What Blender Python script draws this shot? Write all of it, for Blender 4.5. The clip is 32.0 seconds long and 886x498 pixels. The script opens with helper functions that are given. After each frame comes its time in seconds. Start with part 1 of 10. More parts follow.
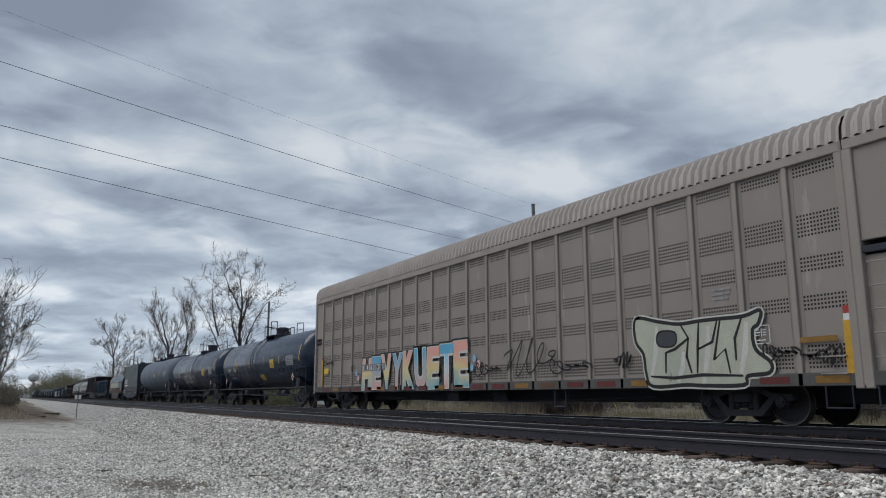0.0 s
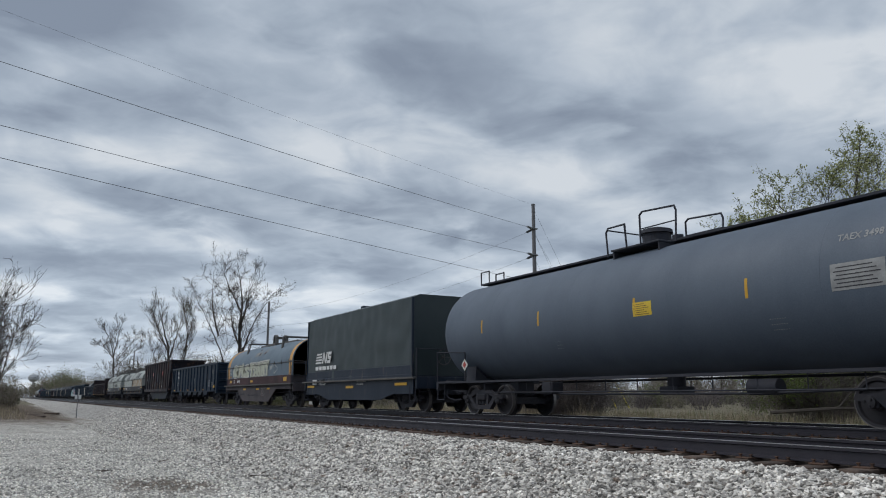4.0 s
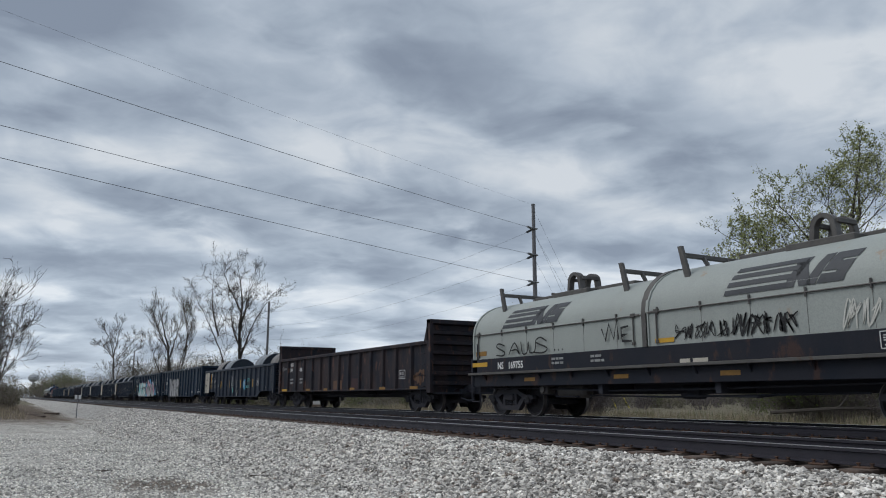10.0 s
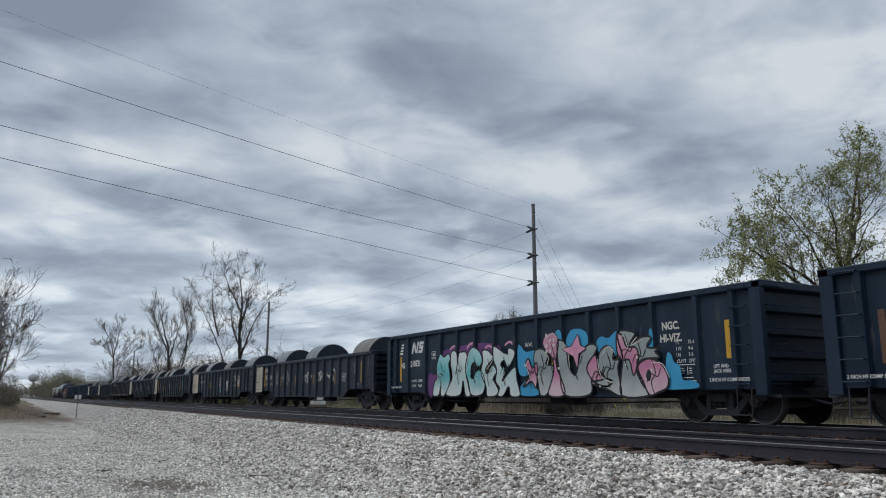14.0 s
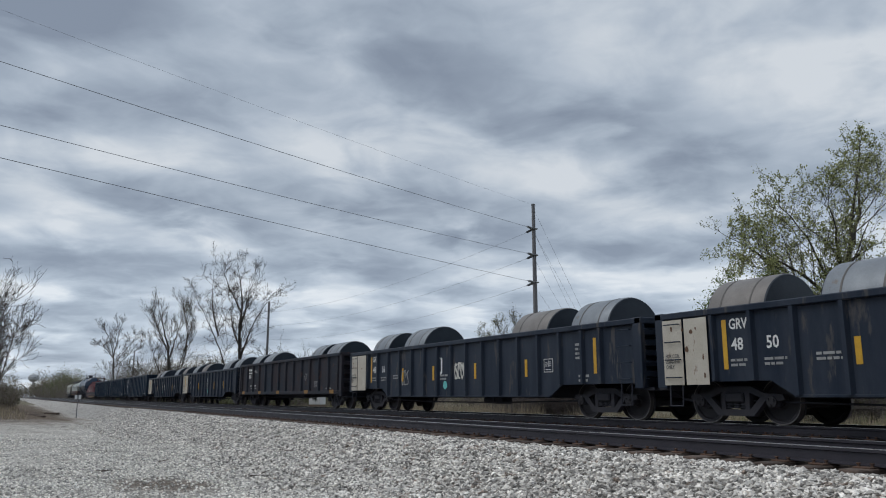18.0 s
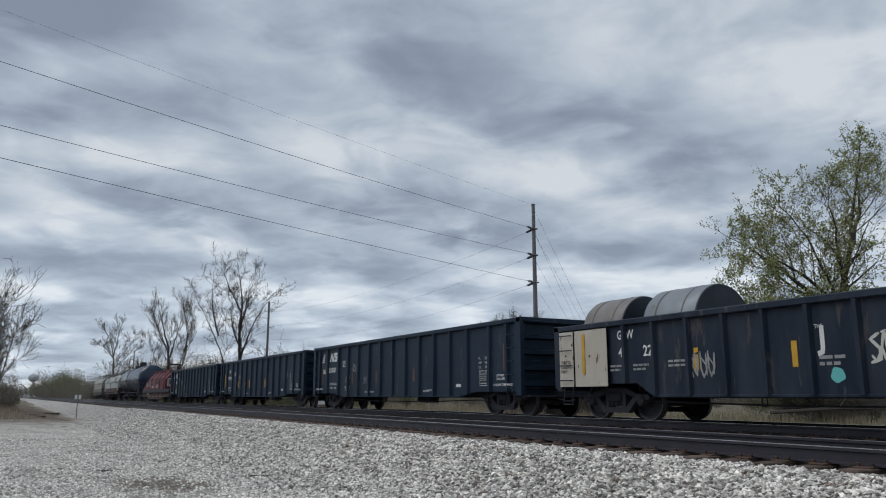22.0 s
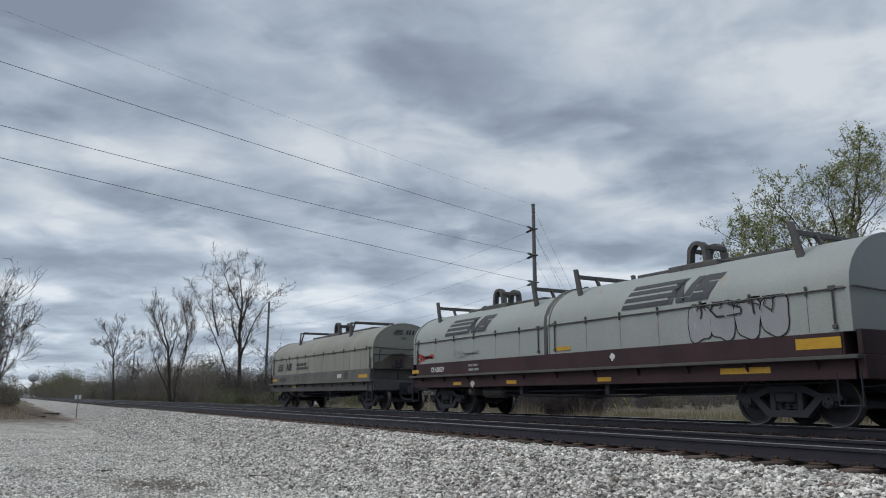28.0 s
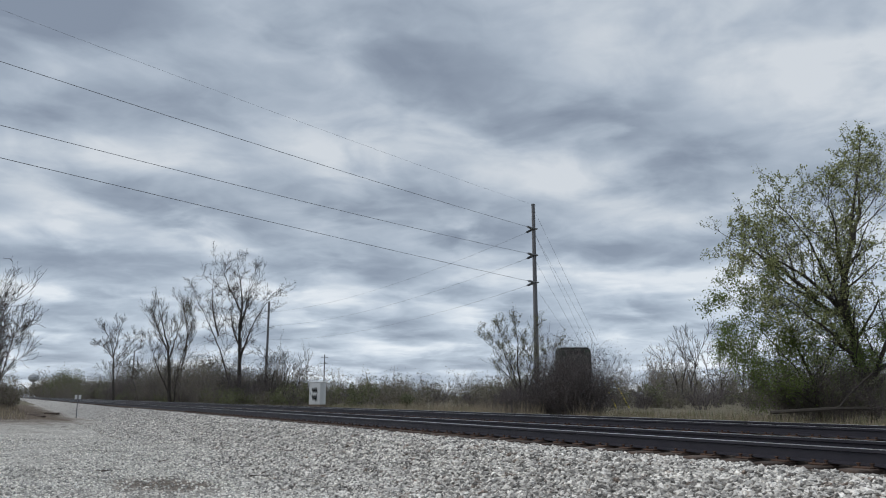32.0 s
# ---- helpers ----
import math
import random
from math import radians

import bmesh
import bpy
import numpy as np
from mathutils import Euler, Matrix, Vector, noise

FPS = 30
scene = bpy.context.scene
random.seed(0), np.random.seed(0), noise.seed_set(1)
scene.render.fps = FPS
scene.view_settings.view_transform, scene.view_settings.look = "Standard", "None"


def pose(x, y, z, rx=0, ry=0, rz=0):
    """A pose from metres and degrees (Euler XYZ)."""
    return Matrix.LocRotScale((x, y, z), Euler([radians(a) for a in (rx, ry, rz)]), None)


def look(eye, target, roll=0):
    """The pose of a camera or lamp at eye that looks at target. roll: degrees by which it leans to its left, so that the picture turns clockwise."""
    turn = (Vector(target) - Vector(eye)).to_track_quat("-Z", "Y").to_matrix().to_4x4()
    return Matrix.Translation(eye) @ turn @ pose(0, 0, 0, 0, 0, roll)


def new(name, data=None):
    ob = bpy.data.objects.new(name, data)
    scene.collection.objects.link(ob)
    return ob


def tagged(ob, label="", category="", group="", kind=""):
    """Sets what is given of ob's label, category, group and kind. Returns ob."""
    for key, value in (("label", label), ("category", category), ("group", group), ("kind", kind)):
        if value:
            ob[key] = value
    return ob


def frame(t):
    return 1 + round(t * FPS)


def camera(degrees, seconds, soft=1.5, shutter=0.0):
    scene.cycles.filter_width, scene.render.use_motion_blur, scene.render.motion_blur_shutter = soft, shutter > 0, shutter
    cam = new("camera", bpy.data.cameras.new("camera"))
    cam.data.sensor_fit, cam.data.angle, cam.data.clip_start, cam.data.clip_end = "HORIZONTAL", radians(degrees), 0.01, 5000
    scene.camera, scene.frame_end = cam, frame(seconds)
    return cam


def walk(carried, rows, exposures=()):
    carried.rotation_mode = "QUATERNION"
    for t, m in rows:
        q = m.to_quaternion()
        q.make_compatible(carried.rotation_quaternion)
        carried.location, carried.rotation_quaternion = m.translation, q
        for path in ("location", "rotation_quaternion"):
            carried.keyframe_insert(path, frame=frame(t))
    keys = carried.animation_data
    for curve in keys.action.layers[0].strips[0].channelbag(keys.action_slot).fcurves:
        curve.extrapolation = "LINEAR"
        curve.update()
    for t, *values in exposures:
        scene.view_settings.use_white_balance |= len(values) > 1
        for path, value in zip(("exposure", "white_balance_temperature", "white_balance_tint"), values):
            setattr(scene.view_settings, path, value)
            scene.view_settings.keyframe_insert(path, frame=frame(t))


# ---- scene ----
from math import cos, pi, sin, tan

# ---------- camera: stands still beside a double-track line ----------
EYE = Vector((0.0, 0.0, 1.5))
TILT, TURN = radians(10.94), radians(29.34)
AIM = EYE + Vector((-cos(TURN) * cos(TILT), sin(TURN) * cos(TILT), sin(TILT)))
cam = camera(60.3, 32.0, soft=1.05)
walk(cam, [(0.0, look(EYE, AIM)), (32.0, look(EYE, AIM))], [(0.0, 0.0), (32.0, 0.0)])

# plan, in metres: x along the rails (trains run towards +x), y away from the camera
RAIL_Z = 0.94            # top of the rails
NEAR_TRACK, FAR_TRACK = 8.95, 14.15
SPEED = 16.9             # metres a second

# ---------- world: broken overcast ----------
world = bpy.data.worlds.new("world")
scene.world = world
world.use_nodes = True
wt = world.node_tree
wt.nodes.clear()


def wn(kind, **props):
    n = wt.nodes.new(kind)
    for k, v in props.items():
        setattr(n, k, v)
    return n


def wmath(op, a, b=None, clamp=False):
    n = wn("ShaderNodeMath", operation=op, use_clamp=clamp)
    for i, v in enumerate((a, b)):
        if v is None:
            continue
        if isinstance(v, (int, float)):
            n.inputs[i].default_value = v
        else:
            wt.links.new(v, n.inputs[i])
    return n.outputs[0]


# heavier and thinner parts of the cloud deck: bearing over the rails, height (degrees), half widths, weight
CLOUD_BANKS = (
    (25.0, 23.0, 12.0, 4.0, 0.055), (50.5, 17.8, 4.6, 1.5, 0.055), (55.0, 24.5, 4.0, 1.6, 0.045), (6.0, 21.5, 8.0, 2.2, 0.030),
    (20.0, 15.4, 8.0, 1.6, 0.045), (5.5, 9.3, 9.0, 1.0, 0.060), (32.5, 11.3, 6.5, 1.0, 0.050), (42.0, 10.6, 5.0, 0.9, 0.045),
    (1.0, 16.6, 5.5, 1.3, -0.070), (0.5, 11.0, 4.5, 1.0, -0.070), (11.0, 10.4, 3.0, 0.6, -0.050), (6.0, 26.0, 16.0, 4.5, 0.045),
    (60.0, 20.0, 6.0, 4.5, -0.055), (44.0, 16.6, 5.5, 1.4, -0.060), (17.5, 6.2, 5.0, 1.0, -0.070), (56.0, 10.0, 7.0, 2.4, -0.035),
)


def sky_world():
    lk = wt.links.new
    sky = wn("ShaderNodeTexSky", sky_type="NISHITA", sun_disc=False, sun_elevation=radians(48), sun_rotation=radians(200))
    coord = wn("ShaderNodeTexCoord")
    sep = wn("ShaderNodeSeparateXYZ")
    lk(coord.outputs["Generated"], sep.inputs[0])
    up = wmath("MAXIMUM", sep.outputs["Z"], 0.0)
    flat = wmath("ADD", up, 0.17)
    plane = wn("ShaderNodeCombineXYZ")
    lk(wmath("DIVIDE", sep.outputs["X"], flat), plane.inputs[0])
    lk(wmath("DIVIDE", sep.outputs["Y"], flat), plane.inputs[1])

    def laid(scale, offset, wide):
        m = wn("ShaderNodeMapping", vector_type="TEXTURE")
        m.inputs["Location"].default_value = offset
        m.inputs["Rotation"].default_value = (0, 0, radians(60.7))
        m.inputs["Scale"].default_value = (wide / scale, 1.0 / scale, 1)
        lk(plane.outputs[0], m.inputs[0])
        return m.outputs[0]

    def cloud(scale, detail, rough, offset, warp=0.0, wide=1.05):
        n = wn("ShaderNodeTexNoise")
        n.inputs["Scale"].default_value = 1.0
        n.inputs["Detail"].default_value = detail
        n.inputs["Roughness"].default_value = rough
        n.inputs["Distortion"].default_value = warp
        lk(laid(scale, offset, wide), n.inputs["Vector"])
        return n

    big = cloud(1.1, 2, 0.45, (3.1, 1.7, 0))
    mid = cloud(3.6, 5, 0.50, (7.3, 2.2, 4), 0.5)
    fine = cloud(10.5, 5, 0.52, (1.3, 5.2, 9), 0.6, 1.1)
    # puffs with thick dark hearts and thin bright rims
    shove = wn("ShaderNodeVectorMath", operation="MULTIPLY_ADD")
    lk(mid.outputs["Color"], shove.inputs[0])
    shove.inputs[1].default_value = (1.1, 1.1, 0)
    lk(laid(3.0, (2.4, 8.1, 0), 1.15), shove.inputs[2])
    puff = wn("ShaderNodeTexVoronoi", feature="SMOOTH_F1")
    puff.inputs["Scale"].default_value, puff.inputs["Smoothness"].default_value = 1.0, 0.8
    lk(shove.outputs[0], puff.inputs["Vector"])
    mixed = wmath("ADD", wmath("MULTIPLY", big.outputs[0], 0.30), wmath("MULTIPLY", mid.outputs[0], 0.32))
    mixed = wmath("ADD", mixed, wmath("MULTIPLY", fine.outputs[0], 0.10))
    mixed = wmath("ADD", mixed, wmath("SUBTRACT", 0.263, wmath("MULTIPLY", puff.outputs["Distance"], 0.28)))
    # the banks, with frayed edges
    bearing = wmath("ARCTAN2", sep.outputs["Y"], wmath("MULTIPLY", sep.outputs["X"], -1.0))
    height = wmath("ARCSINE", sep.outputs["Z"])
    spot = wn("ShaderNodeCombineXYZ")
    lk(wmath("MULTIPLY", bearing, 180 / pi), spot.inputs[0])
    lk(wmath("MULTIPLY", height, 180 / pi), spot.inputs[1])
    fray = wn("ShaderNodeVectorMath", operation="MULTIPLY_ADD")
    lk(mid.outputs["Color"], fray.inputs[0])
    fray.inputs[1].default_value = (9.0, 2.6, 0)
    lk(spot.outputs[0], fray.inputs[2])
    for az, el, wide, tall, weight in CLOUD_BANKS:
        off = wn("ShaderNodeVectorMath", operation="SUBTRACT")
        lk(fray.outputs[0], off.inputs[0])
        off.inputs[1].default_value = (az + 4.5, el + 1.3, 0)
        rel = wn("ShaderNodeVectorMath", operation="MULTIPLY")
        lk(off.outputs[0], rel.inputs[0])
        rel.inputs[1].default_value = (1 / wide, 1 / tall, 0)
        sq = wn("ShaderNodeVectorMath", operation="DOT_PRODUCT")
        lk(rel.outputs[0], sq.inputs[0])
        lk(rel.outputs[0], sq.inputs[1])
        mixed = wmath("ADD", mixed, wmath("MULTIPLY", wmath("POWER", 2.718, wmath("MULTIPLY", sq.outputs["Value"], -1.0)), weight))
    ramp = wn("ShaderNodeValToRGB")
    lk(mixed, ramp.inputs[0])
    e = ramp.color_ramp.elements
    e[0].position, e[0].color = 0.375, (0.68, 0.725, 0.775, 1)
    e[1].position, e[1].color = 0.64, (0.245, 0.292, 0.37, 1)
    for p, c in ((0.43, (0.56, 0.62, 0.69, 1)), (0.475, (0.46, 0.525, 0.61, 1)), (0.52, (0.385, 0.45, 0.535, 1)), (0.565, (0.315, 0.372, 0.455, 1))):
        e.new(p).color = c
    # thinner, brighter cloud low over the horizon
    low = wn("ShaderNodeMapRange")
    low.inputs["From Min"].default_value, low.inputs["From Max"].default_value = 0.0, 0.24
    low.inputs["To Min"].default_value, low.inputs["To Max"].default_value = 1.32, 0.97
    lk(up, low.inputs["Value"])
    bright = wn("ShaderNodeVectorMath", operation="SCALE")
    lk(ramp.outputs[0], bright.inputs[0])
    lk(low.outputs[0], bright.inputs["Scale"])
    air = wn("ShaderNodeVectorMath", operation="SCALE")
    lk(sky.outputs[0], air.inputs[0])
    air.inputs["Scale"].default_value = 0.10
    mix = wn("ShaderNodeMix", data_type="RGBA")
    mix.inputs["Factor"].default_value = 0.93
    lk(air.outputs[0], mix.inputs["A"])
    lk(bright.outputs[0], mix.inputs["B"])
    bg = wn("ShaderNodeBackground")
    bg.inputs["Strength"].default_value = 1.0
    lk(mix.outputs["Result"], bg.inputs["Color"])
    out = wn("ShaderNodeOutputWorld")
    lk(bg.outputs[0], out.inputs[0])


sky_world()
sun = new("sun", bpy.data.lights.new("sun", "SUN"))
sun.data.energy, sun.data.angle, sun.data.color = 1.3, radians(40), (1.0, 0.97, 0.93)
sun.matrix_world = look((-20, -40, 60), (0, 0, 0))

# ---------- materials ----------
MATS = {}


def material(name, rgb, rgb2=None, rough=0.7, metal=0.0, scale=3.0, grain=60.0, bump=0.15, streak=1.0, spread=0.5, spec=0.4, third=None, third_amount=0.0, jitter=0.0):
    """Two colours mixed by large stains, a third in patches of wear, fine grain in tone and relief."""
    if name in MATS:
        return MATS[name]
    m = bpy.data.materials.new(name)
    m.use_nodes = True
    nt, lk = m.node_tree, m.node_tree.links.new
    bsdf = nt.nodes["Principled BSDF"]
    rgb2 = rgb2 or tuple(c * 0.7 for c in rgb)
    tc = nt.nodes.new("ShaderNodeTexCoord")
    mp = nt.nodes.new("ShaderNodeMapping")
    mp.inputs["Scale"].default_value = (1, 1, 1 / streak)
    lk(tc.outputs["Object"], mp.inputs[0])

    def tex(sc, det, src):
        n = nt.nodes.new("ShaderNodeTexNoise")
        n.inputs["Scale"].default_value, n.inputs["Detail"].default_value = sc, det
        n.inputs["Roughness"].default_value = 0.62
        lk(src, n.inputs["Vector"])
        return n.outputs[0]

    def ramp(src, a, b):
        n = nt.nodes.new("ShaderNodeMapRange")
        n.inputs["From Min"].default_value, n.inputs["From Max"].default_value = a, b
        lk(src, n.inputs["Value"])
        return n.outputs[0]

    def mixc(fac, a, b):
        n = nt.nodes.new("ShaderNodeMix")
        n.data_type = "RGBA"
        lk(fac, n.inputs["Factor"])
        for s, v in (("A", a), ("B", b)):
            if isinstance(v, tuple):
                n.inputs[s].default_value = (*v, 1)
            else:
                lk(v, n.inputs[s])
        return n.outputs["Result"]

    big, fine = tex(scale, 5, mp.outputs[0]), tex(grain, 3, tc.outputs["Object"])
    col = mixc(ramp(big, 0.5 - spread / 2, 0.5 + spread / 2), rgb, rgb2)
    if third:
        patch = tex(scale * 2.3 + 0.7, 7, mp.outputs[0])
        col = mixc(ramp(patch, 0.68 - third_amount, 0.75 - third_amount), col, third)
    hs = nt.nodes.new("ShaderNodeHueSaturation")
    lk(col, hs.inputs["Color"])
    val = nt.nodes.new("ShaderNodeMapRange")
    val.inputs["To Min"].default_value, val.inputs["To Max"].default_value = 0.72, 1.28
    lk(fine, val.inputs["Value"])
    if jitter:
        info = nt.nodes.new("ShaderNodeObjectInfo")
        geo = nt.nodes.new("ShaderNodeNewGeometry")
        add = nt.nodes.new("ShaderNodeMath")
        add.operation = "ADD"
        lk(info.outputs["Random"], add.inputs[0])
        lk(geo.outputs["Random Per Island"], add.inputs[1])
        fr = nt.nodes.new("ShaderNodeMath")
        fr.operation = "FRACT"
        lk(add.outputs[0], fr.inputs[0])
        jr = nt.nodes.new("ShaderNodeMapRange")
        jr.inputs["To Min"].default_value, jr.inputs["To Max"].default_value = 1 - jitter, 1 + jitter
        lk(fr.outputs[0], jr.inputs["Value"])
        mul = nt.nodes.new("ShaderNodeMath")
        mul.operation = "MULTIPLY"
        lk(val.outputs[0], mul.inputs[0])
        lk(jr.outputs[0], mul.inputs[1])
        lk(mul.outputs[0], hs.inputs["Value"])
    else:
        lk(val.outputs[0], hs.inputs["Value"])
    lk(hs.outputs[0], bsdf.inputs["Base Color"])
    rr = nt.nodes.new("ShaderNodeMapRange")
    rr.inputs["To Min"].default_value, rr.inputs["To Max"].default_value = max(0.05, rough - 0.15), min(1, rough + 0.15)
    lk(big, rr.inputs["Value"])
    lk(rr.outputs[0], bsdf.inputs["Roughness"])
    bsdf.inputs["Metallic"].default_value = metal
    bsdf.inputs["Specular IOR Level"].default_value = spec
    if bump:
        b = nt.nodes.new("ShaderNodeBump")
        b.inputs["Strength"].default_value, b.inputs["Distance"].default_value = bump, 0.02
        lk(fine, b.inputs["Height"])
        lk(b.outputs[0], bsdf.inputs["Normal"])
    MATS[name] = m
    return m


def gravel_material(name, rgb, rgb2, cell, strength, dirt=None, earth=None):
    """Loose stone: a cell pattern in tone and relief, with broad patches of fines."""
    m = bpy.data.materials.new(name)
    m.use_nodes = True
    nt, lk = m.node_tree, m.node_tree.links.new
    bsdf = nt.nodes["Principled BSDF"]
    tc = nt.nodes.new("ShaderNodeTexCoord")
    vor = nt.nodes.new("ShaderNodeTexVoronoi")
    vor.inputs["Scale"].default_value = 1 / cell
    lk(tc.outputs["Object"], vor.inputs["Vector"])
    n1 = nt.nodes.new("ShaderNodeTexNoise")
    n1.inputs["Scale"].default_value, n1.inputs["Detail"].default_value = 0.35, 7
    lk(tc.outputs["Object"], n1.inputs["Vector"])
    r1 = nt.nodes.new("ShaderNodeMapRange")
    r1.inputs["From Min"].default_value, r1.inputs["From Max"].default_value = 0.35, 0.68
    lk(n1.outputs[0], r1.inputs["Value"])
    mx = nt.nodes.new("ShaderNodeMix")
    mx.data_type = "RGBA"
    lk(r1.outputs[0], mx.inputs["Factor"])
    mx.inputs["A"].default_value, mx.inputs["B"].default_value = (*rgb, 1), (*rgb2, 1)
    col = mx.outputs["Result"]
    if dirt:
        n2 = nt.nodes.new("ShaderNodeTexNoise")
        n2.inputs["Scale"].default_value, n2.inputs["Detail"].default_value = 0.9, 8
        lk(tc.outputs["Object"], n2.inputs["Vector"])
        r2 = nt.nodes.new("ShaderNodeMapRange")
        r2.inputs["From Min"].default_value, r2.inputs["From Max"].default_value = 0.56, 0.72
        lk(n2.outputs[0], r2.inputs["Value"])
        m2 = nt.nodes.new("ShaderNodeMix")
        m2.data_type = "RGBA"
        lk(r2.outputs[0], m2.inputs["Factor"])
        lk(col, m2.inputs["A"])
        m2.inputs["B"].default_value = (*dirt, 1)
        col = m2.outputs["Result"]
    if earth:
        # bare brown soil: the bank beside the road's far end, and one worn patch
        xyz = nt.nodes.new("ShaderNodeSeparateXYZ")
        lk(tc.outputs["Object"], xyz.inputs[0])
        n3 = nt.nodes.new("ShaderNodeTexNoise")
        n3.inputs["Scale"].default_value, n3.inputs["Detail"].default_value = 0.8, 8
        n3.inputs["Roughness"].default_value = 0.65
        lk(tc.outputs["Object"], n3.inputs["Vector"])

        def calc(op, a, b):
            n = nt.nodes.new("ShaderNodeMath")
            n.operation = op
            for i, v in enumerate((a, b)):
                if isinstance(v, (int, float)):
                    n.inputs[i].default_value = v
                else:
                    lk(v, n.inputs[i])
            return n.outputs[0]

        def step(v, a, b):
            n = nt.nodes.new("ShaderNodeMapRange")
            n.interpolation_type = "SMOOTHSTEP"
            n.inputs["From Min"].default_value, n.inputs["From Max"].default_value = a, b
            lk(v, n.inputs["Value"])
            return n.outputs[0]
        wob = calc("MULTIPLY", calc("SUBTRACT", n3.outputs[0], 0.5), 5.0)
        near_y = step(calc("ADD", xyz.outputs["Y"], wob), 5.4, 3.0)
        far_x = step(calc("ADD", xyz.outputs["X"], calc("MULTIPLY", wob, 4.0)), -40.0, -56.0)
        bank_mask = calc("MULTIPLY", near_y, far_x)
        dx, dy = calc("DIVIDE", calc("ADD", xyz.outputs["X"], 14.0), 1.9), calc("DIVIDE", calc("SUBTRACT", xyz.outputs["Y"], 2.4), 0.9)
        rad = calc("ADD", calc("ADD", calc("MULTIPLY", dx, dx), calc("MULTIPLY", dy, dy)), calc("MULTIPLY", wob, 0.7))
        worn = step(rad, 1.3, 0.1)
        m3 = nt.nodes.new("ShaderNodeMix")
        m3.data_type = "RGBA"
        lk(calc("MAXIMUM", bank_mask, calc("MULTIPLY", worn, 0.8)), m3.inputs["Factor"])
        lk(col, m3.inputs["A"])
        m3.inputs["B"].default_value = (*earth, 1)
        col = m3.outputs["Result"]
    sepc = nt.nodes.new("ShaderNodeSeparateColor")
    lk(vor.outputs["Color"], sepc.inputs[0])
    vr = nt.nodes.new("ShaderNodeMapRange")
    vr.inputs["To Min"].default_value, vr.inputs["To Max"].default_value = 0.35, 1.35
    lk(sepc.outputs[0], vr.inputs["Value"])
    hs = nt.nodes.new("ShaderNodeHueSaturation")
    lk(col, hs.inputs["Color"])
    lk(vr.outputs[0], hs.inputs["Value"])
    lk(hs.outputs[0], bsdf.inputs["Base Color"])
    bsdf.inputs["Roughness"].default_value = 0.95
    bsdf.inputs["Specular IOR Level"].default_value = 0.2
    b = nt.nodes.new("ShaderNodeBump")
    b.inputs["Strength"].default_value, b.inputs["Distance"].default_value = strength, cell * 0.8
    b.invert = True
    lk(vor.outputs["Distance"], b.inputs["Height"])
    lk(b.outputs[0], bsdf.inputs["Normal"])
    MATS[name] = m
    return m


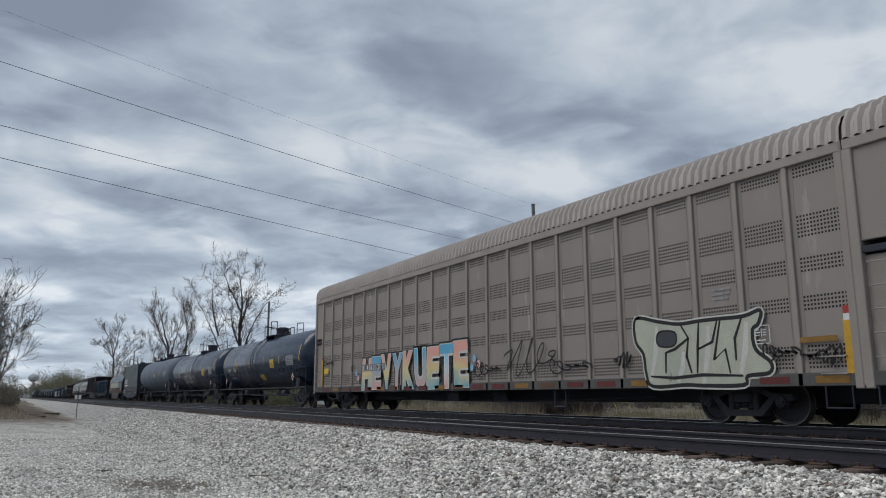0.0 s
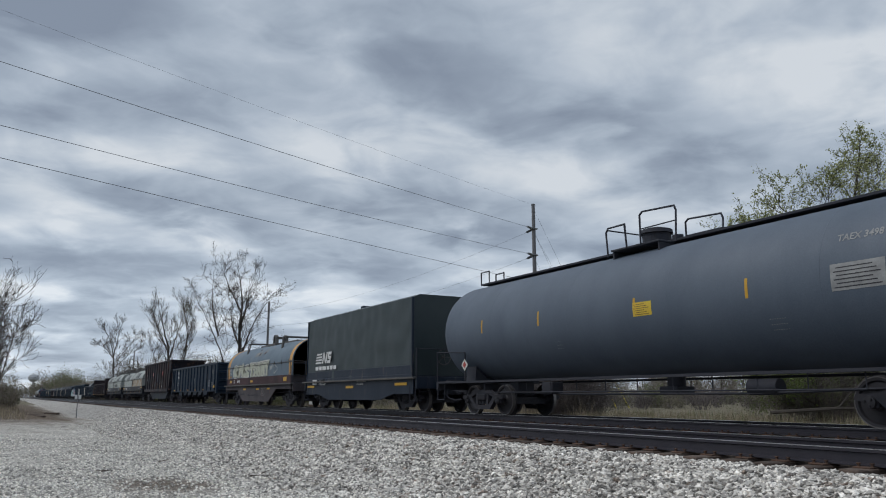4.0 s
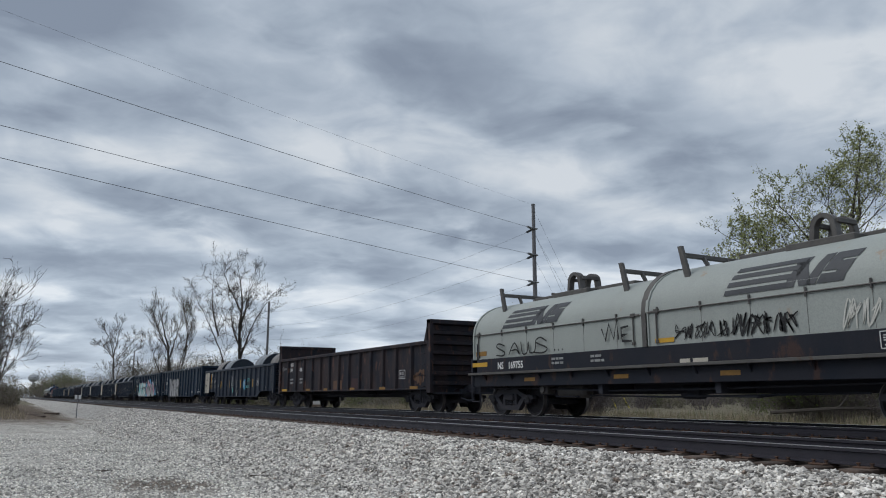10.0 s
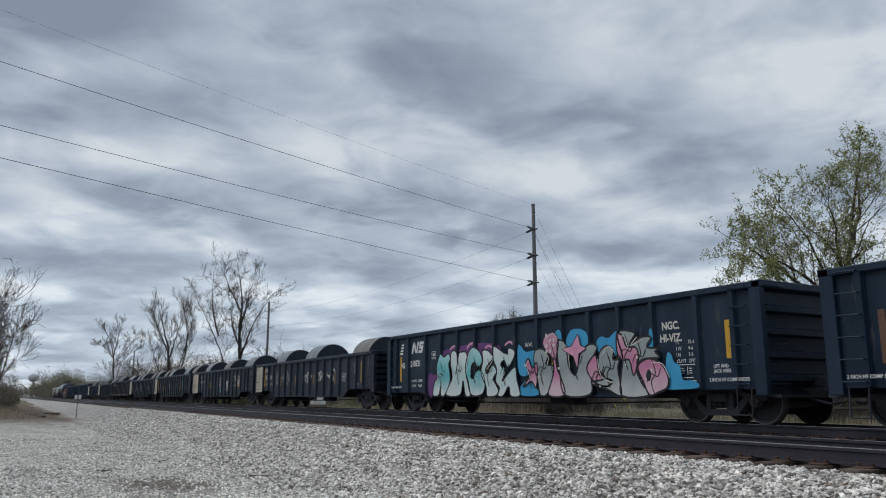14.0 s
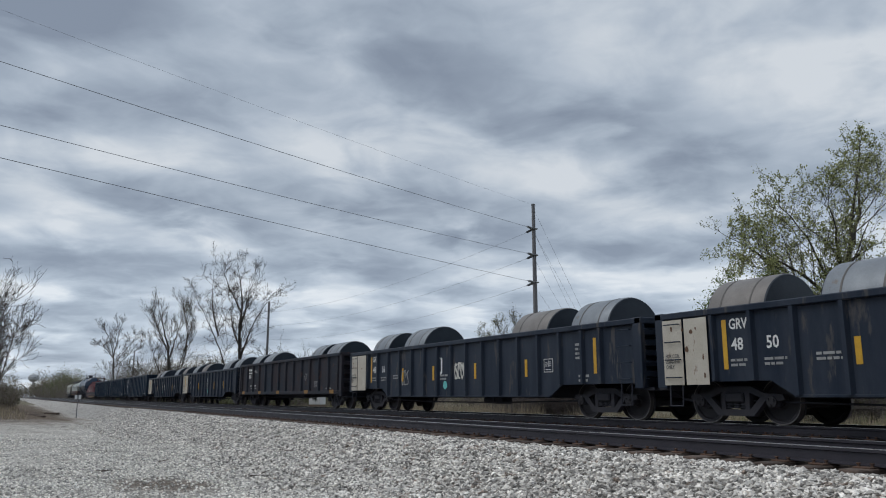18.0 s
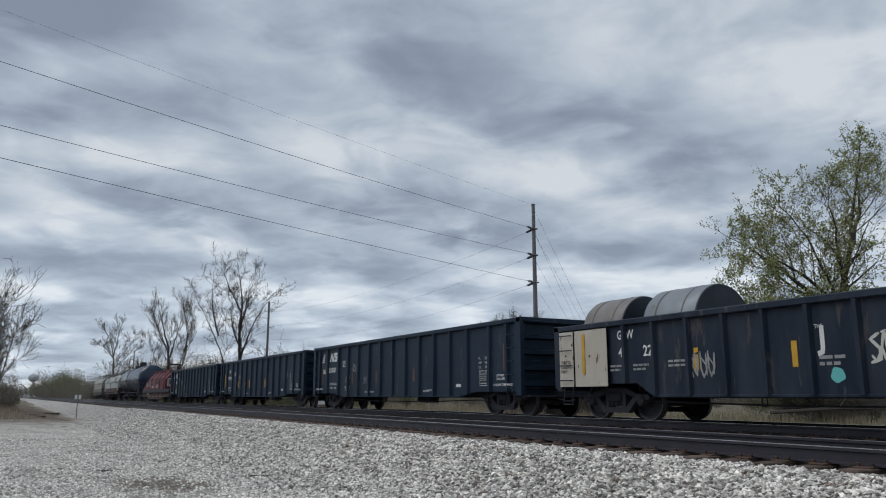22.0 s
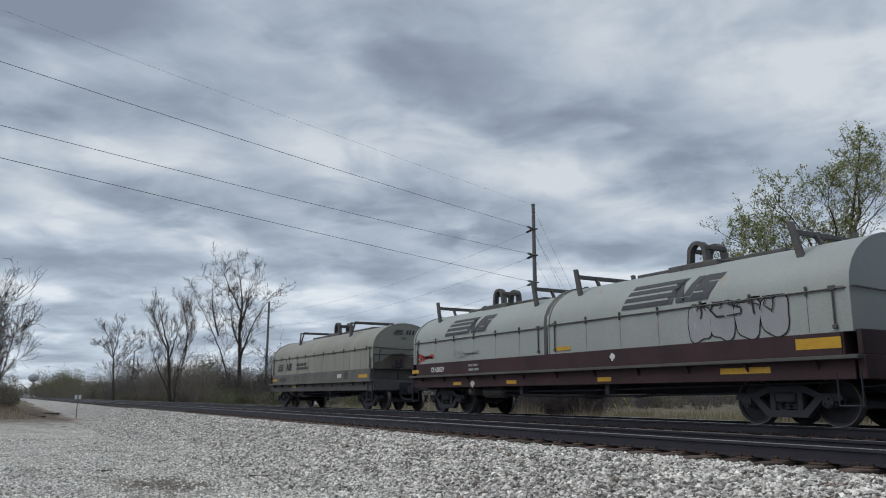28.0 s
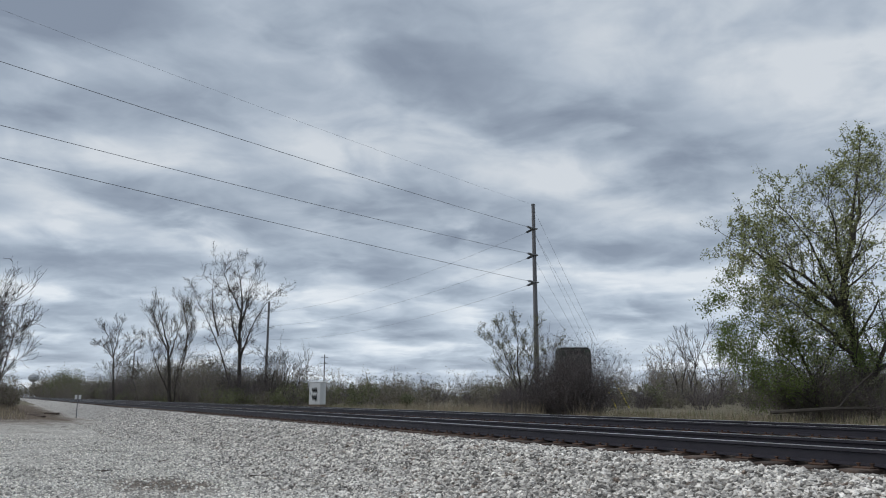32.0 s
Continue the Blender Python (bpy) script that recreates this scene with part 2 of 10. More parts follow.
# ---------- mesh tools ----------
class Geo:
    """Collects vertices and faces of one mesh."""

    def __init__(self):
        self.v, self.f = [], []

    def add(self, verts, faces):
        o = len(self.v)
        self.v += [tuple(p) for p in verts]
        self.f += [tuple(i + o for i in f) for f in faces]
        return self

    def box(self, x0, x1, y0, y1, z0, z1, c=0.0):
        lo, hi = (min(x0, x1), min(y0, y1), min(z0, z1)), (max(x0, x1), max(y0, y1), max(z0, z1))
        c = min(c, *[(hi[i] - lo[i]) * 0.45 for i in range(3)])
        if c <= 0:
            v = [(x, y, z) for x in (lo[0], hi[0]) for y in (lo[1], hi[1]) for z in (lo[2], hi[2])]
            return self.add(v, [(0, 1, 3, 2), (4, 6, 7, 5), (0, 4, 5, 1), (2, 3, 7, 6), (0, 2, 6, 4), (1, 5, 7, 3)])
        v, ix = [], {}
        for a in range(3):
            for s in np.ndindex(2, 2, 2):
                p = []
                for k in range(3):
                    e, sg = (hi[k], -1) if s[k] else (lo[k], 1)
                    p.append(e if k == a else e + sg * c)
                ix[(s, a)] = len(v)
                v.append(tuple(p))
        f = []
        for a in range(3):
            b, d = [k for k in range(3) if k != a]
            for sa in (0, 1):
                q = []
                for sb, sd in ((0, 0), (1, 0), (1, 1), (0, 1)):
                    s = [0, 0, 0]
                    s[a], s[b], s[d] = sa, sb, sd
                    q.append(ix[(tuple(s), a)])
                f.append(q)
            for sb in (0, 1):
                for sd in (0, 1):
                    s0, s1 = [0, 0, 0], [0, 0, 0]
                    s0[b] = s1[b] = sb
                    s0[d] = s1[d] = sd
                    s0[a], s1[a] = 0, 1
                    s0, s1 = tuple(s0), tuple(s1)
                    f.append([ix[(s0, b)], ix[(s1, b)], ix[(s1, d)], ix[(s0, d)]])
        for s in np.ndindex(2, 2, 2):
            f.append([ix[(s, 0)], ix[(s, 1)], ix[(s, 2)]])
        mid = [(lo[k] + hi[k]) / 2 for k in range(3)]
        out = []
        for q in f:
            p = [Vector(v[i]) for i in q]
            n = (p[1] - p[0]).cross(p[2] - p[0])
            out.append(q if n.dot(sum(p, Vector()) / len(p) - Vector(mid)) > 0 else q[::-1])
        return self.add(v, out)

    def cyl(self, p0, p1, r0, n=12, r1=None, caps=True):
        p0, p1 = Vector(p0), Vector(p1)
        r1 = r0 if r1 is None else r1
        d = (p1 - p0).normalized()
        a = d.orthogonal().normalized()
        b = d.cross(a)
        v = []
        for p, r in ((p0, r0), (p1, r1)):
            for i in range(n):
                t = 2 * pi * i / n
                v.append(p + a * (r * cos(t)) + b * (r * sin(t)))
        f = [(i, (i + 1) % n, n + (i + 1) % n, n + i) for i in range(n)]
        if caps:
            f += [tuple(range(n))[::-1], tuple(range(n, 2 * n))]
        return self.add(v, f)

    def tube(self, pts, r, n=6):
        """A bent round bar through points."""
        pts = [Vector(p) for p in pts]
        k, v, ref = len(pts), [], None
        for i, p in enumerate(pts):
            d0 = (p - pts[i - 1]).normalized() if i else None
            d1 = (pts[i + 1] - p).normalized() if i < k - 1 else None
            d = (d0 or d1) if (d0 is None or d1 is None) else (d0 + d1)
            d = d.normalized() if d.length > 1e-6 else d0
            ref = d.orthogonal().normalized() if ref is None else (ref - d * ref.dot(d)).normalized()
            b = d.cross(ref)
            wide = 1.0 if (d0 is None or d1 is None) else min(1.5, 1 / max(0.3, cos(d0.angle(d1) / 2)))
            for q in range(n):
                t = 2 * pi * q / n
                v.append(p + (ref * cos(t) + b * sin(t)) * (r * wide))
        f = [(i * n + q, i * n + (q + 1) % n, (i + 1) * n + (q + 1) % n, (i + 1) * n + q) for i in range(k - 1) for q in range(n)]
        return self.add(v, f + [tuple(range(n))[::-1], tuple(range((k - 1) * n, k * n))])

    def prism(self, prof, x0, x1, axis=0):
        """A closed outline swept along x (outline in y, z), y (x, z) or z (x, y)."""
        area = sum(a[0] * b[1] - b[0] * a[1] for a, b in zip(prof, prof[1:] + prof[:1]))
        if axis == 1:
            area = -area
        if area < 0:
            prof = prof[::-1]
        lo, hi = min(x0, x1), max(x0, x1)

        def at(x, p):
            return (x, p[0], p[1]) if axis == 0 else ((p[0], x, p[1]) if axis == 1 else (p[0], p[1], x))
        n = len(prof)
        v = [at(lo, p) for p in prof] + [at(hi, p) for p in prof]
        f = [(i, (i + 1) % n, n + (i + 1) % n, n + i) for i in range(n)]
        return self.add(v, f + [tuple(range(n))[::-1], tuple(range(n, 2 * n))])

    def shell(self, prof, xs):
        """An open outline (y, z) swept through stations (x, scale about the first z)."""
        n, v, f = len(prof), [], []
        for x in xs:
            v += [(x, y, z) for y, z in prof]
        for k in range(len(xs) - 1):
            for i in range(n - 1):
                a = k * n + i
                f.append((a, a + 1, a + n + 1, a + n))
        return self.add(v, f)

    def lathe(self, prof, centre, n=24, axis="x"):
        """Outline of (along, radius) turned round an axis through centre."""
        v, f, m = [], [], len(prof)
        for i in range(n):
            t = 2 * pi * i / n
            for a, r in prof:
                o = (a, r * cos(t), r * sin(t)) if axis == "x" else ((r * sin(t), a, r * cos(t)) if axis == "y" else (r * cos(t), r * sin(t), a))
                v.append([centre[k] + o[k] for k in range(3)])
        for i in range(n):
            j = (i + 1) % n
            for k in range(m - 1):
                f.append((i * m + k, i * m + k + 1, j * m + k + 1, j * m + k))
        return self.add(v, f)

    def mesh(self, name, mat, smooth=True):
        me = bpy.data.meshes.new(name)
        me.from_pydata(self.v, [], self.f)
        me.materials.append(mat)
        if smooth:
            me.polygons.foreach_set("use_smooth", [True] * len(me.polygons))
            me.set_sharp_from_angle(angle=radians(32))
        me.update()
        return me


def part(name, geo, mat, parent=None, label="", smooth=True):
    """Links one mesh object, under parent where one is given."""
    me = geo.mesh(name, mat, smooth) if isinstance(geo, Geo) else geo
    ob = new(name, me)
    if parent:
        ob.parent = parent
    if label:
        ob["label"] = label
    return ob


def raw_mesh(name, verts, tris, mat, smooth=False):
    """A large triangle mesh from arrays."""
    me = bpy.data.meshes.new(name)
    verts, tris = np.asarray(verts, dtype=np.float32), np.asarray(tris, dtype=np.int32)
    k = tris.shape[1]
    me.vertices.add(len(verts))
    me.vertices.foreach_set("co", verts.ravel())
    me.loops.add(tris.size)
    me.loops.foreach_set("vertex_index", tris.ravel())
    me.polygons.add(len(tris))
    me.polygons.foreach_set("loop_start", np.arange(0, tris.size, k, dtype=np.int32))
    me.polygons.foreach_set("use_smooth", np.full(len(tris), smooth))
    me.materials.append(mat)
    me.update(calc_edges=True)
    return me


def thing(name, label, category, m=None, group="", kind=""):
    ob = new(name)
    ob.empty_display_size = 0.3
    if m is not None:
        ob.matrix_basis = m
    return tagged(ob, label, category, group, kind)


TEXTS = {}


def text_mesh(s, size, mat, bold=0.0, align="LEFT", squeeze=1.0, shear=0.0):
    key = (s, size, mat.name, bold, align, squeeze, shear)
    if key in TEXTS:
        return TEXTS[key]
    cu = bpy.data.curves.new("lettering", "FONT")
    cu.body, cu.size, cu.align_x, cu.offset, cu.resolution_u, cu.shear = s, size, align, bold * size, 2, shear
    ob = bpy.data.objects.new("lettering", cu)
    scene.collection.objects.link(ob)
    bpy.context.view_layer.update()
    me = bpy.data.meshes.new_from_object(ob.evaluated_get(bpy.context.evaluated_depsgraph_get()))
    bpy.data.objects.remove(ob)
    co = np.zeros(len(me.vertices) * 3, dtype=np.float32)
    me.vertices.foreach_get("co", co)
    co = co.reshape(-1, 3)
    co[:, 0] *= squeeze
    me.vertices.foreach_set("co", co.ravel())
    me.materials.clear()
    me.materials.append(mat)
    TEXTS[key] = me
    return me


def lettering(parent, s, x, z, size, mat, y, bold=0.02, align="LEFT", squeeze=0.9, rx=90, rz=0, shear=0.0, tilt=0.0, label="", name="lettering"):
    """Painted characters on a side that faces -y (rz=90: an end that faces +x)."""
    ob = part(name, text_mesh(s, size, mat, bold, align, squeeze, shear), mat, parent, label)
    ob.matrix_basis = pose(x, y, z, rx, 0, rz) @ pose(0, 0, 0, 0, 0, tilt)
    return ob


def bars(parent, x, z, rows, mat, y, name="stencil_print", seed=1):
    """Rows of (length, height): small lines of writing too fine to read."""
    g, rnd = Geo(), random.Random(seed)
    for length, h in rows:
        u = 0.0
        while u < length:
            w = min(length - u, rnd.uniform(1.5, 4.5) * h)
            g.box(x + u, x + u + w, y - 0.003, y, z - h, z)
            u += w + h * 0.6
        z -= h * 1.9
    return tagged(part(name, g, mat, parent), kind="stuff")


# ---------- ground and tracks ----------
M_ROAD = gravel_material("pale_road_gravel", (0.64, 0.615, 0.57), (0.49, 0.468, 0.43), 0.06, 1.0, dirt=(0.33, 0.295, 0.25), earth=(0.17, 0.135, 0.105))
M_BED = gravel_material("soiled_ballast_bed", (0.19, 0.18, 0.172), (0.13, 0.122, 0.117), 0.06, 1.0)
M_SHOULDER = gravel_material("pale_ballast_shoulder", (0.51, 0.493, 0.465), (0.38, 0.364, 0.342), 0.07, 1.0)
M_STONE = material("ballast_stone", (0.73, 0.70, 0.653), (0.40, 0.38, 0.355), rough=0.95, scale=2.0, grain=45, bump=0.3, jitter=0.75, spec=0.2, third=(0.26, 0.21, 0.175), third_amount=0.10)
M_CHIP = material("gravel_chip", (0.78, 0.75, 0.70), (0.50, 0.478, 0.44), rough=0.95, scale=0.8, grain=60, bump=0.2, jitter=0.65, spec=0.2)
M_RAIL = material("rail_rusty_steel", (0.042, 0.038, 0.048), (0.027, 0.027, 0.037), rough=0.5, metal=0.2, scale=4, grain=80, bump=0.2)
M_SHINE = material("rail_polished_top", (0.80, 0.80, 0.82), (0.66, 0.66, 0.68), rough=0.30, metal=1.0, scale=2, grain=50, bump=0.02)
M_TIE = material("weathered_sleeper", (0.125, 0.088, 0.070), (0.070, 0.055, 0.048), rough=0.9, scale=3, grain=50, bump=0.5, jitter=0.35, third=(0.16, 0.12, 0.09), third_amount=0.12)
M_PLATE = material("rusty_tie_plate", (0.12, 0.062, 0.038), (0.06, 0.042, 0.034), rough=0.85, scale=6, grain=80, bump=0.3)
M_FIELD = gravel_material("field_grass", (0.16, 0.15, 0.10), (0.23, 0.20, 0.145), 0.25, 1.0, dirt=(0.27, 0.235, 0.18))


def bank(y):
    """Height of the ground across the line: gravel road, foot of the bed, field beyond."""
    if y < 17.8:
        return 0.0
    if y < 21:
        return 0.32 * (y - 17.8) / 3.2
    return 0.32


def build_ground():
    ys = [-1500, -300, -60, -20, -8, -6, -4, -3, -2, -1, 0, 1, 2, 2.8, 3.5, 4.6, 5.6, 8, 12, 16, 17.8, 19, 20, 21, 23, 26, 30, 36, 45, 60, 90, 150, 300, 700, 1600]
    xs = [-3500, -1500, -700, -400, -250, -160, -120] + list(range(-100, 26, 3)) + [30, 45, 80, 200, 800, 2500]
    v, f = [], []
    for x in xs:
        for y in ys:
            z = bank(y)
            if -130 < x < 30 and abs(y) < 90:
                z += 0.10 * noise.noise(Vector((x * 0.12, y * 0.16, 0.3))) + 0.03 * noise.noise(Vector((x * 0.5, y * 0.5, 2)))
            if -200 < x < -36 and y < 3.6 and y > -30:   # earth heaped beside the road
                z += 0.55 * max(0, 1 - abs(x + 70) / 36) * min(1, max(0, (3.6 - y) / 5)) * (0.8 + 0.5 * noise.noise(Vector((x * 0.2, y * 0.3, 5))))
            v.append((x, y, z))
    n = len(ys)
    for i in range(len(xs) - 1):
        for j in range(n - 1):
            a = i * n + j
            f.append((a, a + n, a + n + 1, a + 1))
    me = bpy.data.meshes.new("ground")
    me.from_pydata(v, [], f)
    me.materials.append(M_ROAD)
    me.materials.append(M_FIELD)
    for p in me.polygons:
        far = p.center.y > 17.5 or p.center.y < -9 or p.center.x < -190 or (p.center.x < -44 and p.center.y < -3.5)
        p.material_index = 1 if far else 0
        p.use_smooth = True
    tagged(new("ground", me), "pale gravel road running into rough grass field", "ground", kind="structure")


def bed_height(y):
    """The stone bed's top over the ground at y."""
    pts = ((4.9, 0.0), (5.6, 0.14), (6.9, 0.62), (7.45, 0.685), (16.4, 0.68), (17.8, 0.10), (18.6, -0.05))
    for (a, za), (b, zb) in zip(pts, pts[1:]):
        if a <= y <= b:
            return za + (zb - za) * (y - a) / (b - a)
    return -0.1


def build_bed():
    ys = [4.9, 5.6, 6.2, 6.9, 7.5, 8.2, 9.7, 11.5, 13.4, 14.9, 16.4, 17.1, 17.8, 18.6]
    xs = [-3000, -700, -350, -200] + list(range(-140, 26, 1)) + [40, 100, 600]
    g = Geo()
    v = []
    for x in xs:
        for y in ys:
            v.append((x, y, bed_height(y) + (0.03 * noise.noise(Vector((x * 0.7, y * 0.9, 1))) if -140 < x < 26 else 0)))
    n = len(ys)
    g.add(v, [(i * n + j, (i + 1) * n + j, (i + 1) * n + j + 1, i * n + j + 1) for i in range(len(xs) - 1) for j in range(n - 1)])
    ob = part("ballast_bed", g, M_BED)
    ob.data.materials.append(M_SHOULDER)
    for p in ob.data.polygons:
        p.material_index = 1 if p.center.y < 7.3 or p.center.y > 16.5 else 0
    tagged(ob, "grey crushed stone ballast under both tracks", "ballast", kind="structure")


def rail_outline(y, top):
    h = 0.178
    return [(y - 0.076, top - h), (y + 0.076, top - h), (y + 0.076, top - h + 0.012), (y + 0.012, top - h + 0.03), (y + 0.009, top - 0.045),
            (y + 0.036, top - 0.036), (y + 0.036, top - 0.006), (y + 0.028, top), (y - 0.028, top), (y - 0.036, top - 0.006), (y - 0.036, top - 0.036),
            (y - 0.009, top - 0.045), (y - 0.012, top - h + 0.03), (y - 0.076, top - h + 0.012)]


def build_track(name, yc, label):
    track = thing(name, label, "railway track", kind="structure")
    rnd = random.Random(int(yc * 10))
    for s in (-1, 1):
        y = yc + s * 0.7525
        rail = part("rail", Geo().prism(rail_outline(y, RAIL_Z), -2600, 500), M_RAIL, track, "rusty steel rail with a worn bright top")
        part("rail_head_band", Geo().box(-2600, 500, y - 0.034, y + 0.026, RAIL_Z - 0.002, RAIL_Z + 0.003), M_SHINE, rail, "bright worn running band")
    tie = Geo().box(-0.115, 0.115, -1.22, 1.22, -0.18, 0, 0.012).mesh("sleeper", M_TIE)
    plate = Geo().box(-0.1, 0.1, -0.19, 0.16, 0.0, 0.018, 0.004)
    for a, b in ((-0.07, -0.12), (0.07, -0.1), (-0.07, 0.11), (0.07, 0.11)):
        plate.box(a - 0.012, a + 0.012, b - 0.012, b + 0.012, 0.018, 0.045)
        plate.box(a - 0.02, a + 0.02, b - 0.02, b + 0.02, 0.042, 0.056, 0.004)
    plate = plate.mesh("tie_plate", M_PLATE)
    top = RAIL_Z - 0.178 - 0.018
    x, k = 6.0, 0
    rest = Geo()
    while x > -420:
        dz, dx = rnd.uniform(-0.012, 0.012), rnd.uniform(-0.03, 0.03)
        if k < 150:
            ob = part("sleeper", tie, M_TIE, track)
            ob.matrix_basis = pose(x + dx, yc + rnd.uniform(-0.05, 0.05), top + dz * 0.3, 0, 0, rnd.uniform(-0.8, 0.8))
            if k < 90:
                pl = part("tie_plate", plate, M_PLATE, track)
                pl.matrix_basis = pose(x + dx, yc - 0.7525, top)
        else:
            rest.box(x - 0.115, x + 0.115, yc - 1.3, yc + 1.3, top - 0.18, top + dz * 0.3)
        x -= 0.53
        k += 1
    tagged(part("far_sleepers", rest, M_TIE, track), kind="stuff")
    return track




def stones(name, label, spots, sizes, mat, flat=0.7, seed=3, tris8=False):
    """One object of loose stones: every one a faceted lump, turned and squashed at random."""
    rs = np.random.RandomState(seed)
    if tris8:
        base = np.array([(1, 0, 0), (-1, 0, 0), (0, 1, 0), (0, -1, 0), (0, 0, 1), (0, 0, -1)], dtype=float)
        tri = np.array([(0, 2, 4), (2, 1, 4), (1, 3, 4), (3, 0, 4), (2, 0, 5), (1, 2, 5), (3, 1, 5), (0, 3, 5)])
    else:
        p = (1 + 5 ** 0.5) / 2
        base = np.array([(-1, p, 0), (1, p, 0), (-1, -p, 0), (1, -p, 0), (0, -1, p), (0, 1, p), (0, -1, -p), (0, 1, -p), (p, 0, -1), (p, 0, 1), (-p, 0, -1), (-p, 0, 1)]) / 1.9
        tri = np.array([(0, 11, 5), (0, 5, 1), (0, 1, 7), (0, 7, 10), (0, 10, 11), (1, 5, 9), (5, 11, 4), (11, 10, 2), (10, 7, 6), (7, 1, 8),
                        (3, 9, 4), (3, 4, 2), (3, 2, 6), (3, 6, 8), (3, 8, 9), (4, 9, 5), (2, 4, 11), (6, 2, 10), (8, 6, 7), (9, 8, 1)])
    n, k = len(spots), len(base)
    v = np.repeat(base[None], n, 0) * (1 + rs.uniform(-0.32, 0.32, (n, k, 1)))
    v = v * np.stack([rs.uniform(0.7, 1.3, n), rs.uniform(0.6, 1.1, n), rs.uniform(flat * 0.7, flat * 1.2, n)], 1)[:, None]
    for a, b in ((0, 1), (0, 2), (1, 2)):
        t = rs.uniform(0, 2 * pi, n) if (a, b) == (0, 1) else rs.uniform(-0.6, 0.6, n)
        c, s = np.cos(t)[:, None], np.sin(t)[:, None]
        va, vb = v[:, :, a].copy(), v[:, :, b].copy()
        v[:, :, a], v[:, :, b] = c * va - s * vb, s * va + c * vb
    v = v * np.asarray(sizes)[:, None, None] + np.asarray(spots)[:, None]
    t = (tri[None] + (np.arange(n) * k)[:, None, None]).reshape(-1, 3)
    return tagged(new(name, raw_mesh(name, v.reshape(-1, 3), t, mat)), label, "gravel", kind="stuff")


def build_stones():
    rs = np.random.RandomState(5)
    # coarse ballast on the near shoulder and round the sleeper ends, thinning out with distance
    n = 100000
    x = 2.0 - 62 * rs.beta(1.0, 2.2, n)
    y = rs.uniform(5.0, 7.92, n)
    y = np.where(rs.rand(n) < 0.18, rs.uniform(3.6, 5.2, n), y)
    z = np.array([max(bed_height(b), 0.0) for b in y])
    size = rs.uniform(0.020, 0.044, n) * (1 + 0.35 * (rs.rand(n) < 0.1))
    keep = y < 7.9
    spots = np.stack([x, y, z + rs.uniform(-0.01, 0.025, n)], 1)[keep]
    stones("ballast_stones", "pale grey angular ballast stones on the track shoulder", spots, size[keep], M_STONE, tris8=True)
    # gravel of the road
    n = 105000
    d = 9.5 + 45 * rs.beta(1.0, 2.4, n)
    a = radians(29.34) + rs.uniform(radians(-33), radians(30), n)
    x, y = -d * np.cos(a), d * np.sin(a)
    bare = ((x + 14.0) / 1.7) ** 2 + ((y - 2.5) / 0.95) ** 2 + 0.5 * np.sin(x * 7 + y * 3) * np.sin(y * 6)
    keep = (y < 5.3) & (rs.rand(n) < np.clip(bare * 0.8, 0.3, 1))
    z = np.array([0.10 * noise.noise(Vector((p * 0.12, q * 0.16, 0.3))) + 0.03 * noise.noise(Vector((p * 0.5, q * 0.5, 2))) for p, q in zip(x, y)])
    size = rs.uniform(0.012, 0.034, n) * (1 + 0.6 * (rs.rand(n) < 0.05))
    spots = np.stack([x, y, z + 0.004], 1)[keep]
    stones("road_gravel", "fine pale limestone gravel scattered on the road", spots, size[keep], M_CHIP, tris8=True)

    # dark scattered splinters and lumps on the gravel
    lumps = Geo()
    rnd = random.Random(8)
    for k in range(12):
        x, y = -14 - 34 * rnd.random() ** 1.5, rnd.uniform(1.2, 6.0)
        t, ln = rnd.uniform(0, pi), rnd.uniform(0.03, 0.13) * (3 if k % 9 == 0 else 1)
        z = max(0, bed_height(y)) + 0.05
        c, q = cos(t) * ln, sin(t) * ln
        lumps.cyl((x - c, y - q, z), (x + c, y + q, z + rnd.uniform(0, 0.05)), rnd.uniform(0.008, 0.018), 5, 0.006)
    tagged(part("splinter_litter", lumps, M_TIE), "dark wood splinters strewn over the gravel", "litter", kind="stuff")


build_ground()
build_bed()
build_track("track_near", NEAR_TRACK, "empty near track with rusty rails on sleepers")
build_track("track_far", FAR_TRACK, "far track of rusty rails that carries the train")
build_stones()


# ---------- trees, brush and the power line ----------
M_BARK = material("grey_brown_bark", (0.083, 0.072, 0.063), (0.054, 0.047, 0.042), rough=0.95, scale=2, grain=30, bump=0.6)
M_TWIG = material("dull_brown_twigs", (0.25, 0.215, 0.19), (0.17, 0.145, 0.13), rough=0.95, scale=0.4, grain=8, bump=0, jitter=0.3)
M_BRUSH = material("grey_plum_brush_twigs", (0.145, 0.125, 0.122), (0.095, 0.083, 0.083), rough=0.95, scale=0.4, grain=8, bump=0, jitter=0.35)
M_FARTWIG = material("hazy_grey_twigs", (0.25, 0.22, 0.195), (0.16, 0.145, 0.13), rough=0.95, scale=0.05, grain=2, bump=0, jitter=0.3)


def leaf_material(name, a, b):
    """A thin leaf: part of the light passes through it."""
    m = material(name, a, b, rough=0.75, scale=0.4, grain=6, bump=0, jitter=0.35, spec=0.15, spread=0.26)
    nt, lk = m.node_tree, m.node_tree.links.new
    bsdf, out = nt.nodes["Principled BSDF"], nt.nodes["Material Output"]
    tr, mx = nt.nodes.new("ShaderNodeBsdfTranslucent"), nt.nodes.new("ShaderNodeMixShader")
    lk(bsdf.inputs["Base Color"].links[0].from_socket, tr.inputs["Color"])
    mx.inputs[0].default_value = 0.45
    lk(bsdf.outputs[0], mx.inputs[1])
    lk(tr.outputs[0], mx.inputs[2])
    lk(mx.outputs[0], out.inputs["Surface"])
    return m


